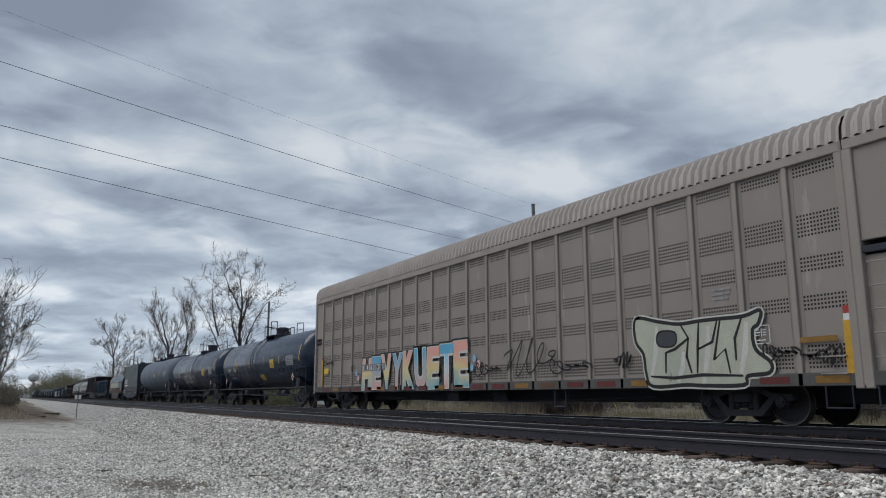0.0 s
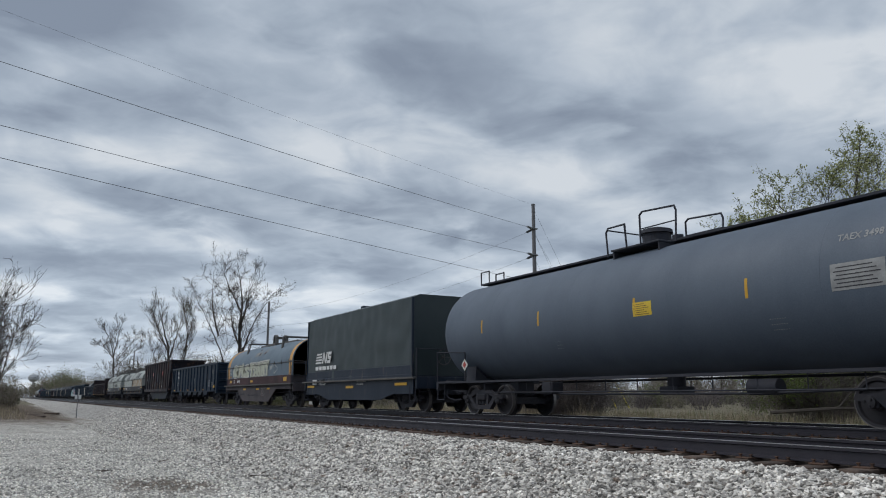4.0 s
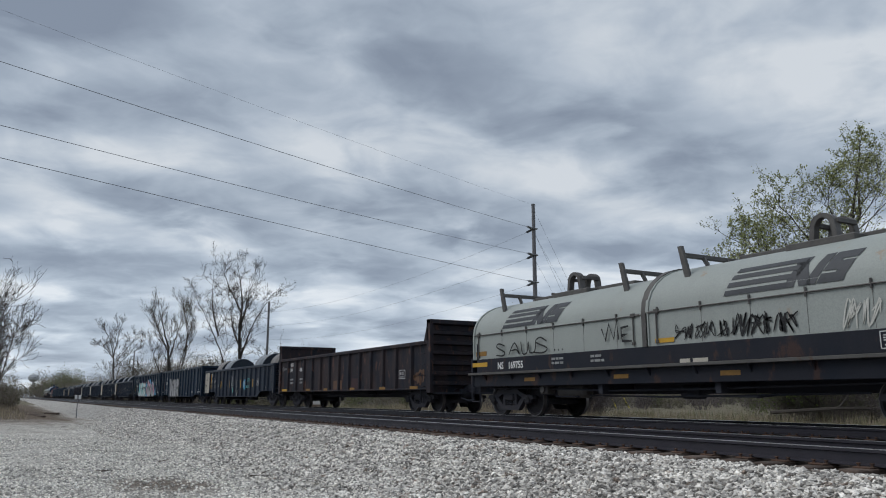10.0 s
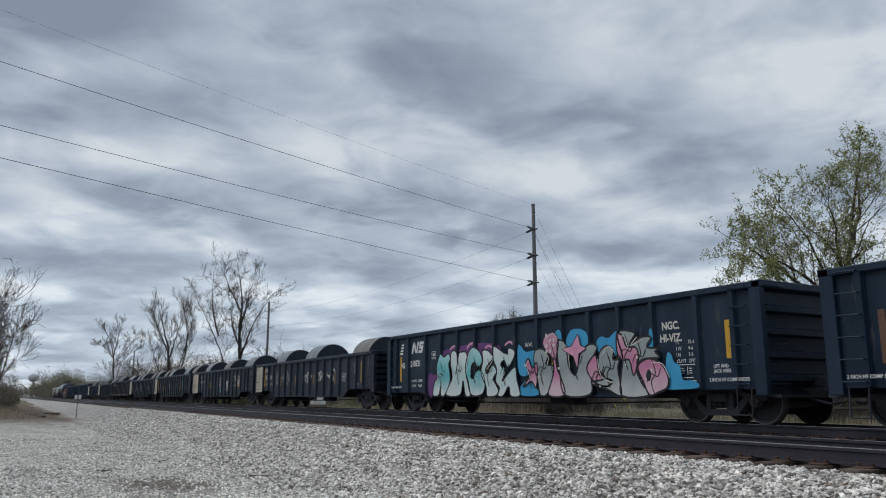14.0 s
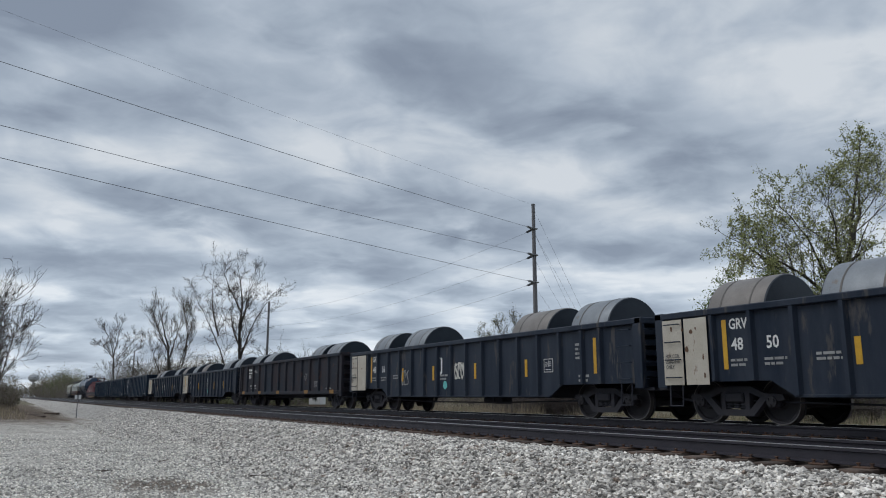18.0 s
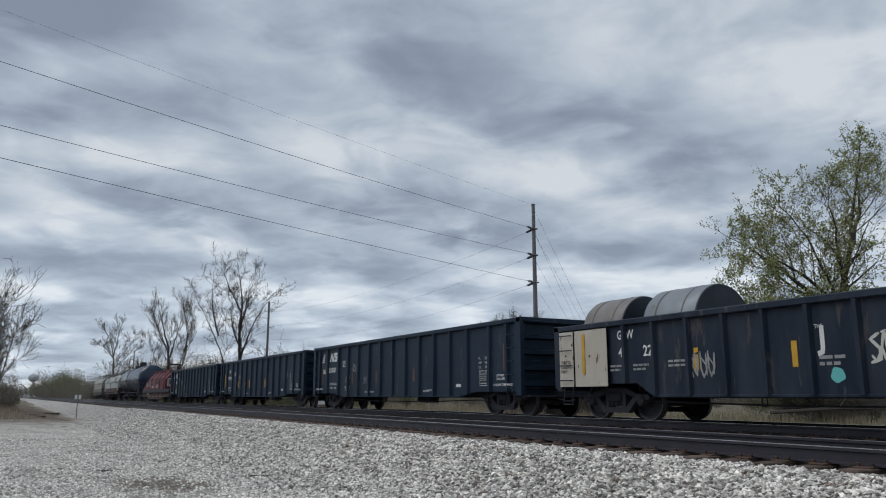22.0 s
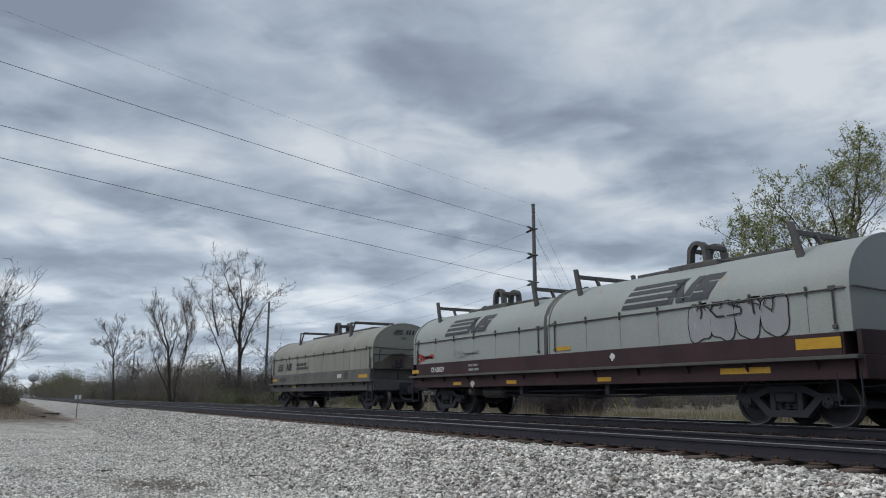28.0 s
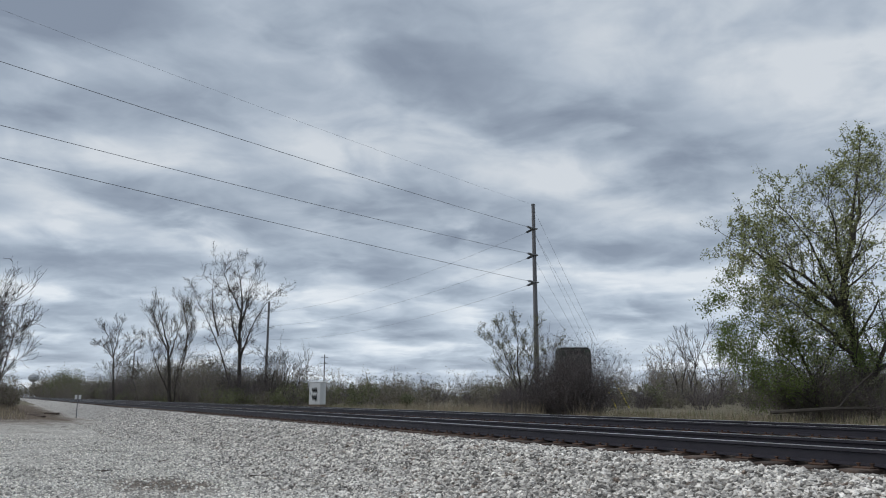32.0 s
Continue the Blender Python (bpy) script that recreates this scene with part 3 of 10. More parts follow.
M_LEAF = leaf_material("budding_green_leaf", (0.37, 0.385, 0.18), (0.27, 0.295, 0.13))
M_LEAFDARK = leaf_material("fresh_green_leaf", (0.215, 0.27, 0.095), (0.155, 0.205, 0.068))
M_PALEBUD = leaf_material("pale_olive_bud", (0.26, 0.26, 0.17), (0.19, 0.19, 0.12))
M_OLIVE = leaf_material("olive_brush_leaf", (0.215, 0.20, 0.145), (0.13, 0.12, 0.092))
M_DULLGREEN = leaf_material("dull_green_bush_leaf", (0.20, 0.215, 0.12), (0.135, 0.145, 0.085))
M_STRAW = material("dry_straw_grass", (0.36, 0.30, 0.215), (0.25, 0.205, 0.145), rough=0.9, scale=0.3, grain=6, bump=0, jitter=0.4)
M_GRASS = material("spring_grass_blade", (0.14, 0.16, 0.075), (0.20, 0.18, 0.10), rough=0.9, scale=0.3, grain=6, bump=0, jitter=0.35)
M_WOODPOLE = material("weathered_utility_pole", (0.19, 0.187, 0.195), (0.14, 0.138, 0.145), rough=0.9, scale=1.5, grain=40, bump=0.3, streak=6)
M_WIRE = material("dark_overhead_wire", (0.19, 0.20, 0.22), rough=0.6, metal=0.5, bump=0)
M_INSUL = material("grey_insulator", (0.20, 0.21, 0.22), rough=0.4, bump=0)
M_CABINET = material("white_relay_cabinet", (0.72, 0.73, 0.73), (0.60, 0.61, 0.61), rough=0.5, scale=2, grain=30, bump=0.02, streak=3)
M_SCRIB = material("black_scrawl_paint", (0.02, 0.02, 0.022), rough=0.6, bump=0)
M_BLIND = material("dark_green_painted_box", (0.040, 0.052, 0.040), (0.026, 0.034, 0.028), rough=0.8, scale=2, grain=30, bump=0.1)
M_GUARD = material("yellow_guy_guard", (0.70, 0.58, 0.08), rough=0.5, bump=0)
# a kilometre of haze is put into the water tower's pale grey
M_HAZE = material("haze_paled_tower", (0.42, 0.44, 0.46), (0.36, 0.38, 0.40), rough=0.8, scale=0.2, grain=3, bump=0)
M_SOIL = material("brown_loose_soil", (0.20, 0.155, 0.12), (0.13, 0.105, 0.085), rough=1.0, scale=1.2, grain=20, bump=0.6)


def leaf_mesh(name, points, size, mat, rs, spread=0.25, per=1):
    """Small rhombic leaves set round points, facing every way."""
    pts = np.repeat(np.asarray(points), per, 0)
    n = len(pts)
    pts = pts + rs.normal(0, spread, (n, 3))
    a = rs.normal(0, 1, (n, 3))
    a /= np.linalg.norm(a, axis=1)[:, None]
    b = np.cross(a, rs.normal(0, 1, (n, 3)))
    b /= np.linalg.norm(b, axis=1)[:, None]
    s = size * rs.uniform(0.6, 1.35, (n, 1))
    v = np.stack([pts - a * s, pts + b * s * 0.45, pts + a * s, pts - b * s * 0.45], 1)
    q = np.arange(n * 4).reshape(n, 4)
    return raw_mesh(name, v.reshape(-1, 3), q, mat)


def tree(name, label, x, y, z, height, seed, stems=1, spread=0.55, lean=(0, 0), twig=0.02, levels=5, leaves=None, leaf_size=0.12, leaf_per=2, leaf_spread=0.22, first=0.28, kids=(5, 5, 5, 4), droop=0.0, thick=1.0, upright=0.25, turn=0.7, widen=1.0):
    """Tapered limbs that fork level by level; the finest level carries the leaves."""
    ob = thing(name, label, "tree", pose(x, y, z), group="trees along the line")
    rnd, rs = random.Random(seed), np.random.RandomState(seed)
    wood, fine, tips = Geo(), Geo(), []

    def limb(p, d, length, r, level):
        n = 5 if level < 2 else (4 if level == 2 else 3)
        sides = 8 if level == 0 else (5 if level < 3 else 3)
        geo = wood if level < 3 else fine
        spots = []
        r1 = r
        for i in range(n):
            wob = 0.10 + 0.05 * level
            d = (d + Vector((rnd.gauss(0, wob), rnd.gauss(0, wob), rnd.gauss(0, wob * 0.7) + upright * 0.22 - droop * (level > 2)))).normalized()
            q = p + d * (length / n)
            r2 = max(twig * 0.5, r1 * (0.86 if i < n - 1 else 0.6))
            geo.cyl(p, q, r1, sides, r2, caps=False)
            spots.append((q, d, r2))
            p, r1 = q, r2
        if level >= levels - 2:
            tips.extend([tuple(s[0]) for s in spots])
        if level >= levels - 1:
            return
        k = kids[min(level, len(kids) - 1)]
        for i in range(k):
            f = (first if level == 0 else 0.2) + (1 - (first if level == 0 else 0.2)) * (i + rnd.random() * 0.8) / k
            q, dd, rr = spots[min(n - 1, int(f * n))]
            side = dd.orthogonal().normalized()
            side.rotate(Matrix.Rotation(rnd.uniform(0, 2 * pi), 3, dd))
            ang = rnd.uniform(spread * 0.6, spread * 1.35)
            nd = (dd * cos(ang) + side * sin(ang)).normalized()
            limb(q, nd, length * rnd.uniform(0.5, 0.78), max(twig * 0.6, rr * rnd.uniform(0.55, 0.75)), level + 1)

    for s in range(stems):
        t = 2 * pi * s / max(1, stems) + turn
        d = Vector((lean[0] + (0.22 * cos(t) if stems > 1 else 0), lean[1] + (0.22 * sin(t) if stems > 1 else 0), 1)).normalized()
        limb(Vector((0.15 * cos(t), 0.15 * sin(t), -0.25)) if stems > 1 else Vector((0, 0, -0.25)), d, height * rnd.uniform(0.5, 0.62), height * 0.016 * thick, 0)
    k = height / max(p[2] for p in fine.v)
    wood.v = [(a * k * widen, b * k * widen, c * k) for a, b, c in wood.v]
    fine.v = [(a * k * widen, b * k * widen, c * k) for a, b, c in fine.v]
    tips = np.array(tips) * np.array([k * widen, k * widen, k])
    part("trunk", wood, M_BARK, ob)
    tagged(part("twig_mass", fine, M_BARK if leaves is None else M_TWIG, ob), kind="stuff")
    if leaves:
        tagged(part("crown", leaf_mesh("crown", tips, leaf_size, leaves, rs, leaf_spread, leaf_per), leaves, ob), kind="stuff")
    return ob


def forked_tree(name, label, x, y, z, height, seed, stems=((0.0, 0.0, 1.0),), levels=7, first=0.3, ratio=0.74, angle=0.34, twig=0.03, thick=1.0, upright=0.04, shoots=2, leaves=None, leaf_size=0.1, leaf_per=3, leaf_spread=0.12, widen=1.0, fan_out=1.0):
    """A vase of limbs: every limb parts in two at its end and throws side shoots; leaf tufts at the tips. Stems are (lean x, lean y, share of height)."""
    ob = thing(name, label, "tree", pose(x, y, z), group="trees along the line")
    rnd, rs = random.Random(seed), np.random.RandomState(seed)
    wood, fine, tips = Geo(), Geo(), []

    def limb(p, d, length, r, level):
        n = 4 if level < 4 else 3
        geo = wood if level < 3 else fine
        spots, r1 = [], r
        for i in range(n):
            w = 0.06 if level < 2 else 0.085
            d = (d + Vector((rnd.gauss(0, w), rnd.gauss(0, w), rnd.gauss(0, w * 0.6) + upright))).normalized()
            q = p + d * (length / n)
            r2 = max(twig * 0.5, r1 * 0.93)
            geo.cyl(p, q, r1, 8 if level < 2 else (5 if level < 4 else 3), r2, caps=False)
            p, r1 = q, r2
            spots.append((q, d, r2))
        if level >= levels - 2:
            tips.extend(tuple(s[0]) for s in spots[1:])
        if level >= levels - 1:
            return
        side = d.orthogonal().normalized()
        side.rotate(Matrix.Rotation(rnd.uniform(0, 2 * pi), 3, d))
        for s in ((1, -1) if rnd.random() < 0.85 else (1,)):
            a = rnd.uniform(0.55, 1.3) * angle * (fan_out if level < 2 else 1.0)
            limb(p, (d * cos(a) + side * (s * sin(a))).normalized(), length * ratio * rnd.uniform(0.85, 1.15), r1 * (0.78 if s > 0 else 0.68), level + 1)
        if level >= 1:
            for _ in range(shoots):
                q, dd, rr = spots[rnd.randrange(0, n - 1)]
                o = dd.orthogonal().normalized()
                o.rotate(Matrix.Rotation(rnd.uniform(0, 2 * pi), 3, dd))
                a = rnd.uniform(0.6, 1.1)
                limb(q, (dd * cos(a) + o * sin(a)).normalized(), length * rnd.uniform(0.45, 0.75), max(twig * 0.6, rr * 0.4), min(levels - 1, level + 2))

    for i, (lx, ly, share) in enumerate(stems):
        limb(Vector((0.2 * lx, 0.2 * ly, -0.25)), Vector((lx, ly, 1)).normalized(), height * first * share, height * 0.014 * thick * share ** 0.5, 0)
    k = height / max(q[2] for q in fine.v)
    grow = np.array([k * widen, k * widen, k])
    wood.v = [tuple(np.array(q) * grow) for q in wood.v]
    fine.v = [tuple(np.array(q) * grow) for q in fine.v]
    part("trunk", wood, M_BARK, ob)
    tagged(part("twig_mass", fine, M_BARK, ob), kind="stuff")
    if leaves:
        tagged(part("crown", leaf_mesh("crown", np.array(tips) * grow, leaf_size, leaves, rs, leaf_spread, leaf_per), leaves, ob), kind="stuff")
    return ob


ACROSS, AWAY = Vector((sin(TURN), cos(TURN), 0)), Vector((-cos(TURN), sin(TURN), 0))


def limbed_tree(name, label, x, y, z, limbs, seed, girth=0.3, side=2.4, gap=0.7, angle=0.75, levels=3, kids=3, twig=0.02, upright=0.10, depth=0.35, leaves=None, leaf_size=0.1, leaf_per=2, leaf_spread=0.15, start=0.25, twig_mat=None, taper=0.6):
    """A tree on its own main limbs. Each limb is a line of (across, up) metres from the root; side boughs fork level by level to twigs."""
    ob = thing(name, label, "tree", pose(x, y, z), group="trees along the line")
    rnd, rs = random.Random(seed), np.random.RandomState(seed)
    wood, fine, tips = Geo(), Geo(), []

    def bough(p, d, length, r, level):
        n = 4 if level < 2 else 3
        geo = wood if level == 0 else fine
        spots, r1 = [], r
        for i in range(n):
            w = 0.13 + 0.04 * level
            d = (d + Vector((rnd.gauss(0, w), rnd.gauss(0, w), rnd.gauss(0, w * 0.7) + upright))).normalized()
            q = p + d * (length / n)
            r2 = max(twig * 0.45, r1 * 0.8)
            geo.cyl(p, q, r1, 5 if level == 0 else 3, r2, caps=False)
            p, r1 = q, r2
            spots.append((q, d, r2))
        if level >= levels - 1:
            tips.extend(tuple(s[0]) for s in spots)
            return
        for k in range(kids + (level == 0)):
            q, dd, rr = spots[min(n - 1, int(n * (0.15 + 0.85 * (k + rnd.random()) / (kids + (level == 0)))))]
            o = dd.orthogonal().normalized()
            o.rotate(Matrix.Rotation(rnd.uniform(0, 2 * pi), 3, dd))
            a = rnd.uniform(0.5, 1.2) * angle
            bough(q, (dd * cos(a) + o * sin(a)).normalized(), length * rnd.uniform(0.42, 0.66), max(twig * 0.6, rr * 0.6), level + 1)

    for limb_no, line in enumerate(limbs):
        sway = rnd.uniform(-depth, depth) if limb_no else 0.0
        knots = [ACROSS * a + AWAY * (sway * math.hypot(a - line[0][0], b - line[0][1])) + Vector((0, 0, b)) for a, b in line]
        knots = [knots[0] * 2 - knots[1]] + knots + [knots[-1] * 2 - knots[-2]]
        path = []
        for i in range(1, len(knots) - 2):
            p0, p1, p2, p3 = knots[i - 1: i + 3]
            for k in range(4):
                t = k / 4
                path.append(0.5 * (2 * p1 + (p2 - p0) * t + (2 * p0 - 5 * p1 + 4 * p2 - p3) * t * t + (3 * p1 - p0 - 3 * p2 + p3) * t ** 3))
        path.append(knots[-2])
        path = [q + Vector((rnd.gauss(0, 0.05), rnd.gauss(0, 0.05), 0)) for q in path]
        run = [0.0]
        for p, q in zip(path, path[1:]):
            run.append(run[-1] + (q - p).length)
        total = run[-1]
        thick = girth * (1.0 if limb_no == 0 else 0.40)
        rad = [max(twig, thick * (1 - 0.93 * u / total)) for u in run]
        for i in range(len(path) - 1):
            wood.cyl(path[i], path[i + 1], rad[i], 8, rad[i + 1], caps=False)
        u = total * (start if limb_no == 0 else 0.12)
        while u < total:
            i = max(k for k in range(len(run)) if run[k] <= u)
            i = min(i, len(path) - 2)
            f = (u - run[i]) / max(1e-6, run[i + 1] - run[i])
            p, d = path[i].lerp(path[i + 1], f), (path[i + 1] - path[i]).normalized()
            o = d.orthogonal().normalized()
            o.rotate(Matrix.Rotation(rnd.uniform(0, 2 * pi), 3, d))
            a = rnd.uniform(0.6, 1.25) * angle
            bough(p, (d * cos(a) + o * sin(a)).normalized(), side * rnd.uniform(0.45, 1.0) * (1 - taper * u / total), max(twig * 0.8, rad[i] * 0.4), 0)
            u += gap * rnd.uniform(0.5, 1.4)
        bough(path[-1], (path[-1] - path[-2]).normalized(), side * 0.35, twig * 1.2, 1)
    part("trunk", wood, M_BARK, ob)
    tagged(part("twig_mass", fine, twig_mat or M_BARK, ob), kind="stuff")
    if leaves:
        tagged(part("crown", leaf_mesh("crown", np.array(tips), leaf_size, leaves, rs, leaf_spread, leaf_per), leaves, ob), kind="stuff")
    return ob


def thicket(name, label, spots, twig_mat, leaf_mat=None, stems=12, subs=5, twigs=2, width=0.03, leaf=0.1, leaf_n=60, seed=1, category="brush", tangle=1.0):
    """One object of scrub: spots are (x, y, z, height, breadth). Stems bow outward from a root into a dome and fork twice; leaves hang about the twig ends."""
    rs = np.random.RandomState(seed)
    c = np.repeat(np.asarray(spots, dtype=float), stems, 0)
    n = len(c)
    h, br = c[:, 3:4], c[:, 4:5]
    th, rho = rs.uniform(0, 2 * pi, n), np.sqrt(rs.rand(n))
    out = np.stack([np.cos(th), np.sin(th), np.zeros(n)], 1) * rho[:, None] * br
    rise = (1.0 - 0.5 * rho ** 2)[:, None] * rs.uniform(0.5, 1.0, (n, 1)) * h
    zed = np.array([[0, 0, 1.0]])
    base = c[:, :3] + out * 0.12 - zed * 0.1
    mid = c[:, :3] + out * 0.26 + zed * rise * 0.5 + rs.normal(0, 0.04 * tangle, (n, 3)) * h
    tip = c[:, :3] + out * 0.5 + zed * rise + rs.normal(0, 0.05 * tangle, (n, 3)) * h
    verts, tris = [], []
    cnt = 0

    def sticks(a, b, wa):
        nonlocal cnt
        d = b - a
        s = np.cross(d, rs.normal(0, 1, d.shape))
        s /= np.linalg.norm(s, axis=1)[:, None] + 1e-9
        t2 = np.cross(d, s)
        t2 /= np.linalg.norm(t2, axis=1)[:, None] + 1e-9
        k = len(a)
        ring = [s, -0.5 * s + 0.87 * t2, -0.5 * s - 0.87 * t2]
        v = np.stack([a + r * wa for r in ring] + [b], 1)
        i = (np.arange(k) * 4)[:, None] + cnt
        verts.append(v.reshape(-1, 3))
        tris.append(np.concatenate([np.concatenate([i + j, i + (j + 1) % 3, i + 3], 1) for j in range(3)], 0))
        cnt += 4 * k
    sticks(base, mid + (mid - base) * 0.25, width)
    sticks(mid, tip, width * 0.75)
    ends = []
    for k in range(subs):
        f = rs.uniform(-0.5, 0.9, (n, 1))
        a = np.where(f < 0, mid + (base - mid) * -f, mid + (tip - mid) * f)
        aim = tip - mid
        aim /= np.linalg.norm(aim, axis=1)[:, None] + 1e-9
        aim = aim + rs.normal(0, 0.65, (n, 3)) + zed * 0.25
        aim /= np.linalg.norm(aim, axis=1)[:, None] + 1e-9
        e = a + aim * h * rs.uniform(0.12, 0.32, (n, 1))
        sticks(a, e, width * 0.5)
        for q in range(twigs):
            g = a + (e - a) * rs.uniform(0.3, 0.95, (n, 1))
            t = g + (aim * 0.6 + rs.normal(0, 0.6, (n, 3))) * h * rs.uniform(0.06, 0.15, (n, 1))
            sticks(g, t, width * 0.33)
            ends.append(t)
        ends.append(e)
    ob = tagged(new(name, raw_mesh(name, np.concatenate(verts), np.concatenate(tris), twig_mat)), label, category, kind="stuff")
    if leaf_mat:
        pool = np.concatenate(ends)
        pool = pool[rs.randint(0, len(pool), leaf_n * len(spots))]
        lf = part("leaves", leaf_mesh("leaves", pool, leaf, leaf_mat, rs, leaf * 1.6), leaf_mat, ob)
        tagged(lf, kind="stuff")
    return ob


def band(rs, n, x0, x1, y0, y1, z, h0, h1, breadth):
    x, y, h = rs.uniform(x0, x1, n), rs.uniform(y0, y1, n), rs.uniform(h0, h1, n)
    h = h * (0.85 + 0.5 * np.array([noise.noise(Vector((a * 0.09, b * 0.12, 3))) for a, b in zip(x, y)]))
    return np.stack([x, y, np.full(n, z), h, h * breadth], 1)


def fan(rs, n, a0, a1, d0, d1, z, h0, h1, breadth):
    """Spots between two bearings (degrees over the line of the rails) and two distances."""
    a, d, h = np.radians(rs.uniform(a0, a1, n)), rs.uniform(d0, d1, n), rs.uniform(h0, h1, n)
    return np.stack([-d * np.cos(a), d * np.sin(a), np.full(n, z), h, h * breadth], 1)


def build_growth():
    rs = np.random.RandomState(11)
    # the large budding tree beyond the tracks and the greener growth at its foot
    limbed_tree("maple_tree", "large spreading tree with sparse budding leaves", -22.9, 37.0, 0.3, (
        [(0.1, -0.3), (-0.1, 1.7), (-0.6, 3.8), (-0.9, 6.3), (-0.1, 10.0), (0.7, 13.8)],
        [(-0.6, 3.8), (-1.6, 6.3), (-2.9, 9.0), (-4.4, 10.9)],
        [(-2.2, 6.0), (-4.0, 7.9), (-5.7, 9.3)],
        [(-1.2, 5.6), (-2.7, 6.8), (-4.2, 7.6), (-6.0, 7.9)],
        [(-0.7, 6.7), (-1.5, 8.8), (-2.2, 10.8)],
        [(-0.2, 2.0), (-1.7, 3.6), (-3.5, 4.8), (-4.9, 5.6)],
        [(0.0, 1.6), (1.0, 6.3), (1.7, 10.0), (1.9, 13.3)],
        [(-0.8, 4.9), (-2.4, 6.2), (-3.9, 7.8), (-4.9, 9.6)],
        [(0.0, 1.4), (1.9, 4.2), (3.8, 8.4), (4.6, 12.4)],
        [(0.2, 2.4), (2.6, 4.0), (5.0, 6.6), (6.4, 9.0)],
        [(-0.2, 8.8), (0.9, 11.2), (1.2, 13.9)]),
        21, girth=0.30, side=3.4, gap=0.60, angle=0.75, levels=4, kids=3, twig=0.016, upright=0.07, depth=0.6, leaves=M_LEAF, leaf_size=0.068, leaf_per=2, leaf_spread=0.10, start=0.3, taper=0.6)
    limbed_tree("willow_tree", "leafy green young tree beside the tracks", -24.5, 35.1, 0.3, (
        [(0.2, -0.3), (-0.2, 2.0), (-1.0, 4.4), (-1.6, 7.2)],
        [(0.0, 1.2), (-1.4, 3.2), (-2.9, 5.0), (-3.9, 6.6)],
        [(0.1, 1.5), (0.9, 3.6), (1.2, 6.4)],
        [(-0.1, 0.8), (-1.6, 1.8), (-3.1, 2.8), (-3.8, 3.9)],
        [(0.2, 0.9), (1.8, 2.2), (2.9, 4.4)]),
        5, girth=0.12, side=2.4, gap=0.40, angle=0.85, levels=4, kids=3, twig=0.010, upright=0.04, depth=0.6, leaves=M_LEAFDARK, leaf_size=0.06, leaf_per=4, leaf_spread=0.18, start=0.15, twig_mat=M_TWIG)
    limbed_tree("thorn_tree", "small budding tree around the pole foot", -37.0, 26.1, 0.3, (
        [(0.0, -0.3), (-0.2, 2.8), (-0.4, 5.6)],
        [(-0.1, 1.0), (-1.1, 3.2), (-2.2, 4.6)],
        [(0.1, 1.0), (1.2, 3.2), (2.3, 4.6)],
        [(0.0, 1.4), (0.6, 4.0), (1.0, 5.5)],
        [(-0.1, 1.4), (-1.1, 4.0), (-1.4, 5.2)]),
        8, girth=0.08, side=1.5, gap=0.26, angle=0.7, levels=4, kids=3, twig=0.008, upright=0.12, depth=0.5, leaves=M_PALEBUD, leaf_size=0.035, leaf_per=1, leaf_spread=0.06, start=0.15)
    # bare trees by the line
    limbed_tree("bare_tree", "tall bare tree with few shrivelled leaves", -90.1, 23.5, 0.3, (
        [(0.0, -0.3), (-0.1, 5.6), (-0.3, 8.8), (-0.2, 13.0), (-1.0, 16.6)],
        [(-0.6, -0.3), (-1.5, 4.6), (-2.7, 8.2), (-4.2, 11.4), (-4.9, 13.4)],
        [(-0.1, 5.1), (0.9, 8.0), (2.5, 11.0), (4.0, 13.0)],
        [(-0.2, 8.8), (0.5, 12.6), (1.3, 15.4)],
        [(-2.7, 8.2), (-3.4, 11.2), (-3.4, 14.6)],
        [(-0.2, 11.0), (-1.4, 13.6), (-2.2, 16.0)],
        [(0.0, 6.6), (-1.4, 9.4), (-1.8, 12.6)]),
        37, girth=0.30, side=2.8, gap=0.7, angle=0.8, levels=4, kids=3, twig=0.022, upright=0.06, taper=0.3, depth=0.45, leaves=M_BARK, leaf_size=0.045, leaf_per=1, leaf_spread=0.12, start=0.35)
    limbed_tree("bare_tree", "bushy bare tree with a forked trunk", -105.0, 18.5, 0.3, (
        [(0.0, -0.3), (-0.3, 3.4), (-0.7, 7.4), (-1.6, 10.4), (-2.3, 13.0)],
        [(-0.4, 6.2), (-0.1, 9.1), (0.2, 11.6), (0.4, 13.4)],
        [(0.4, -0.2), (1.0, 4.4), (1.9, 8.0), (2.6, 10.4), (2.9, 11.6)],
        [(-0.8, 7.1), (-2.8, 10.6), (-3.6, 12.6)],
        [(1.2, 5.1), (1.9, 8.0), (1.5, 12.8)],
        [(-0.1, 1.4), (-1.6, 4.8), (-2.4, 8.2)]),
        42, girth=0.27, side=2.3, gap=0.6, angle=0.65, levels=4, kids=3, twig=0.026, taper=0.3, upright=0.15, depth=0.4, leaves=M_OLIVE, leaf_size=0.045, leaf_per=1, leaf_spread=0.25, start=0.3)
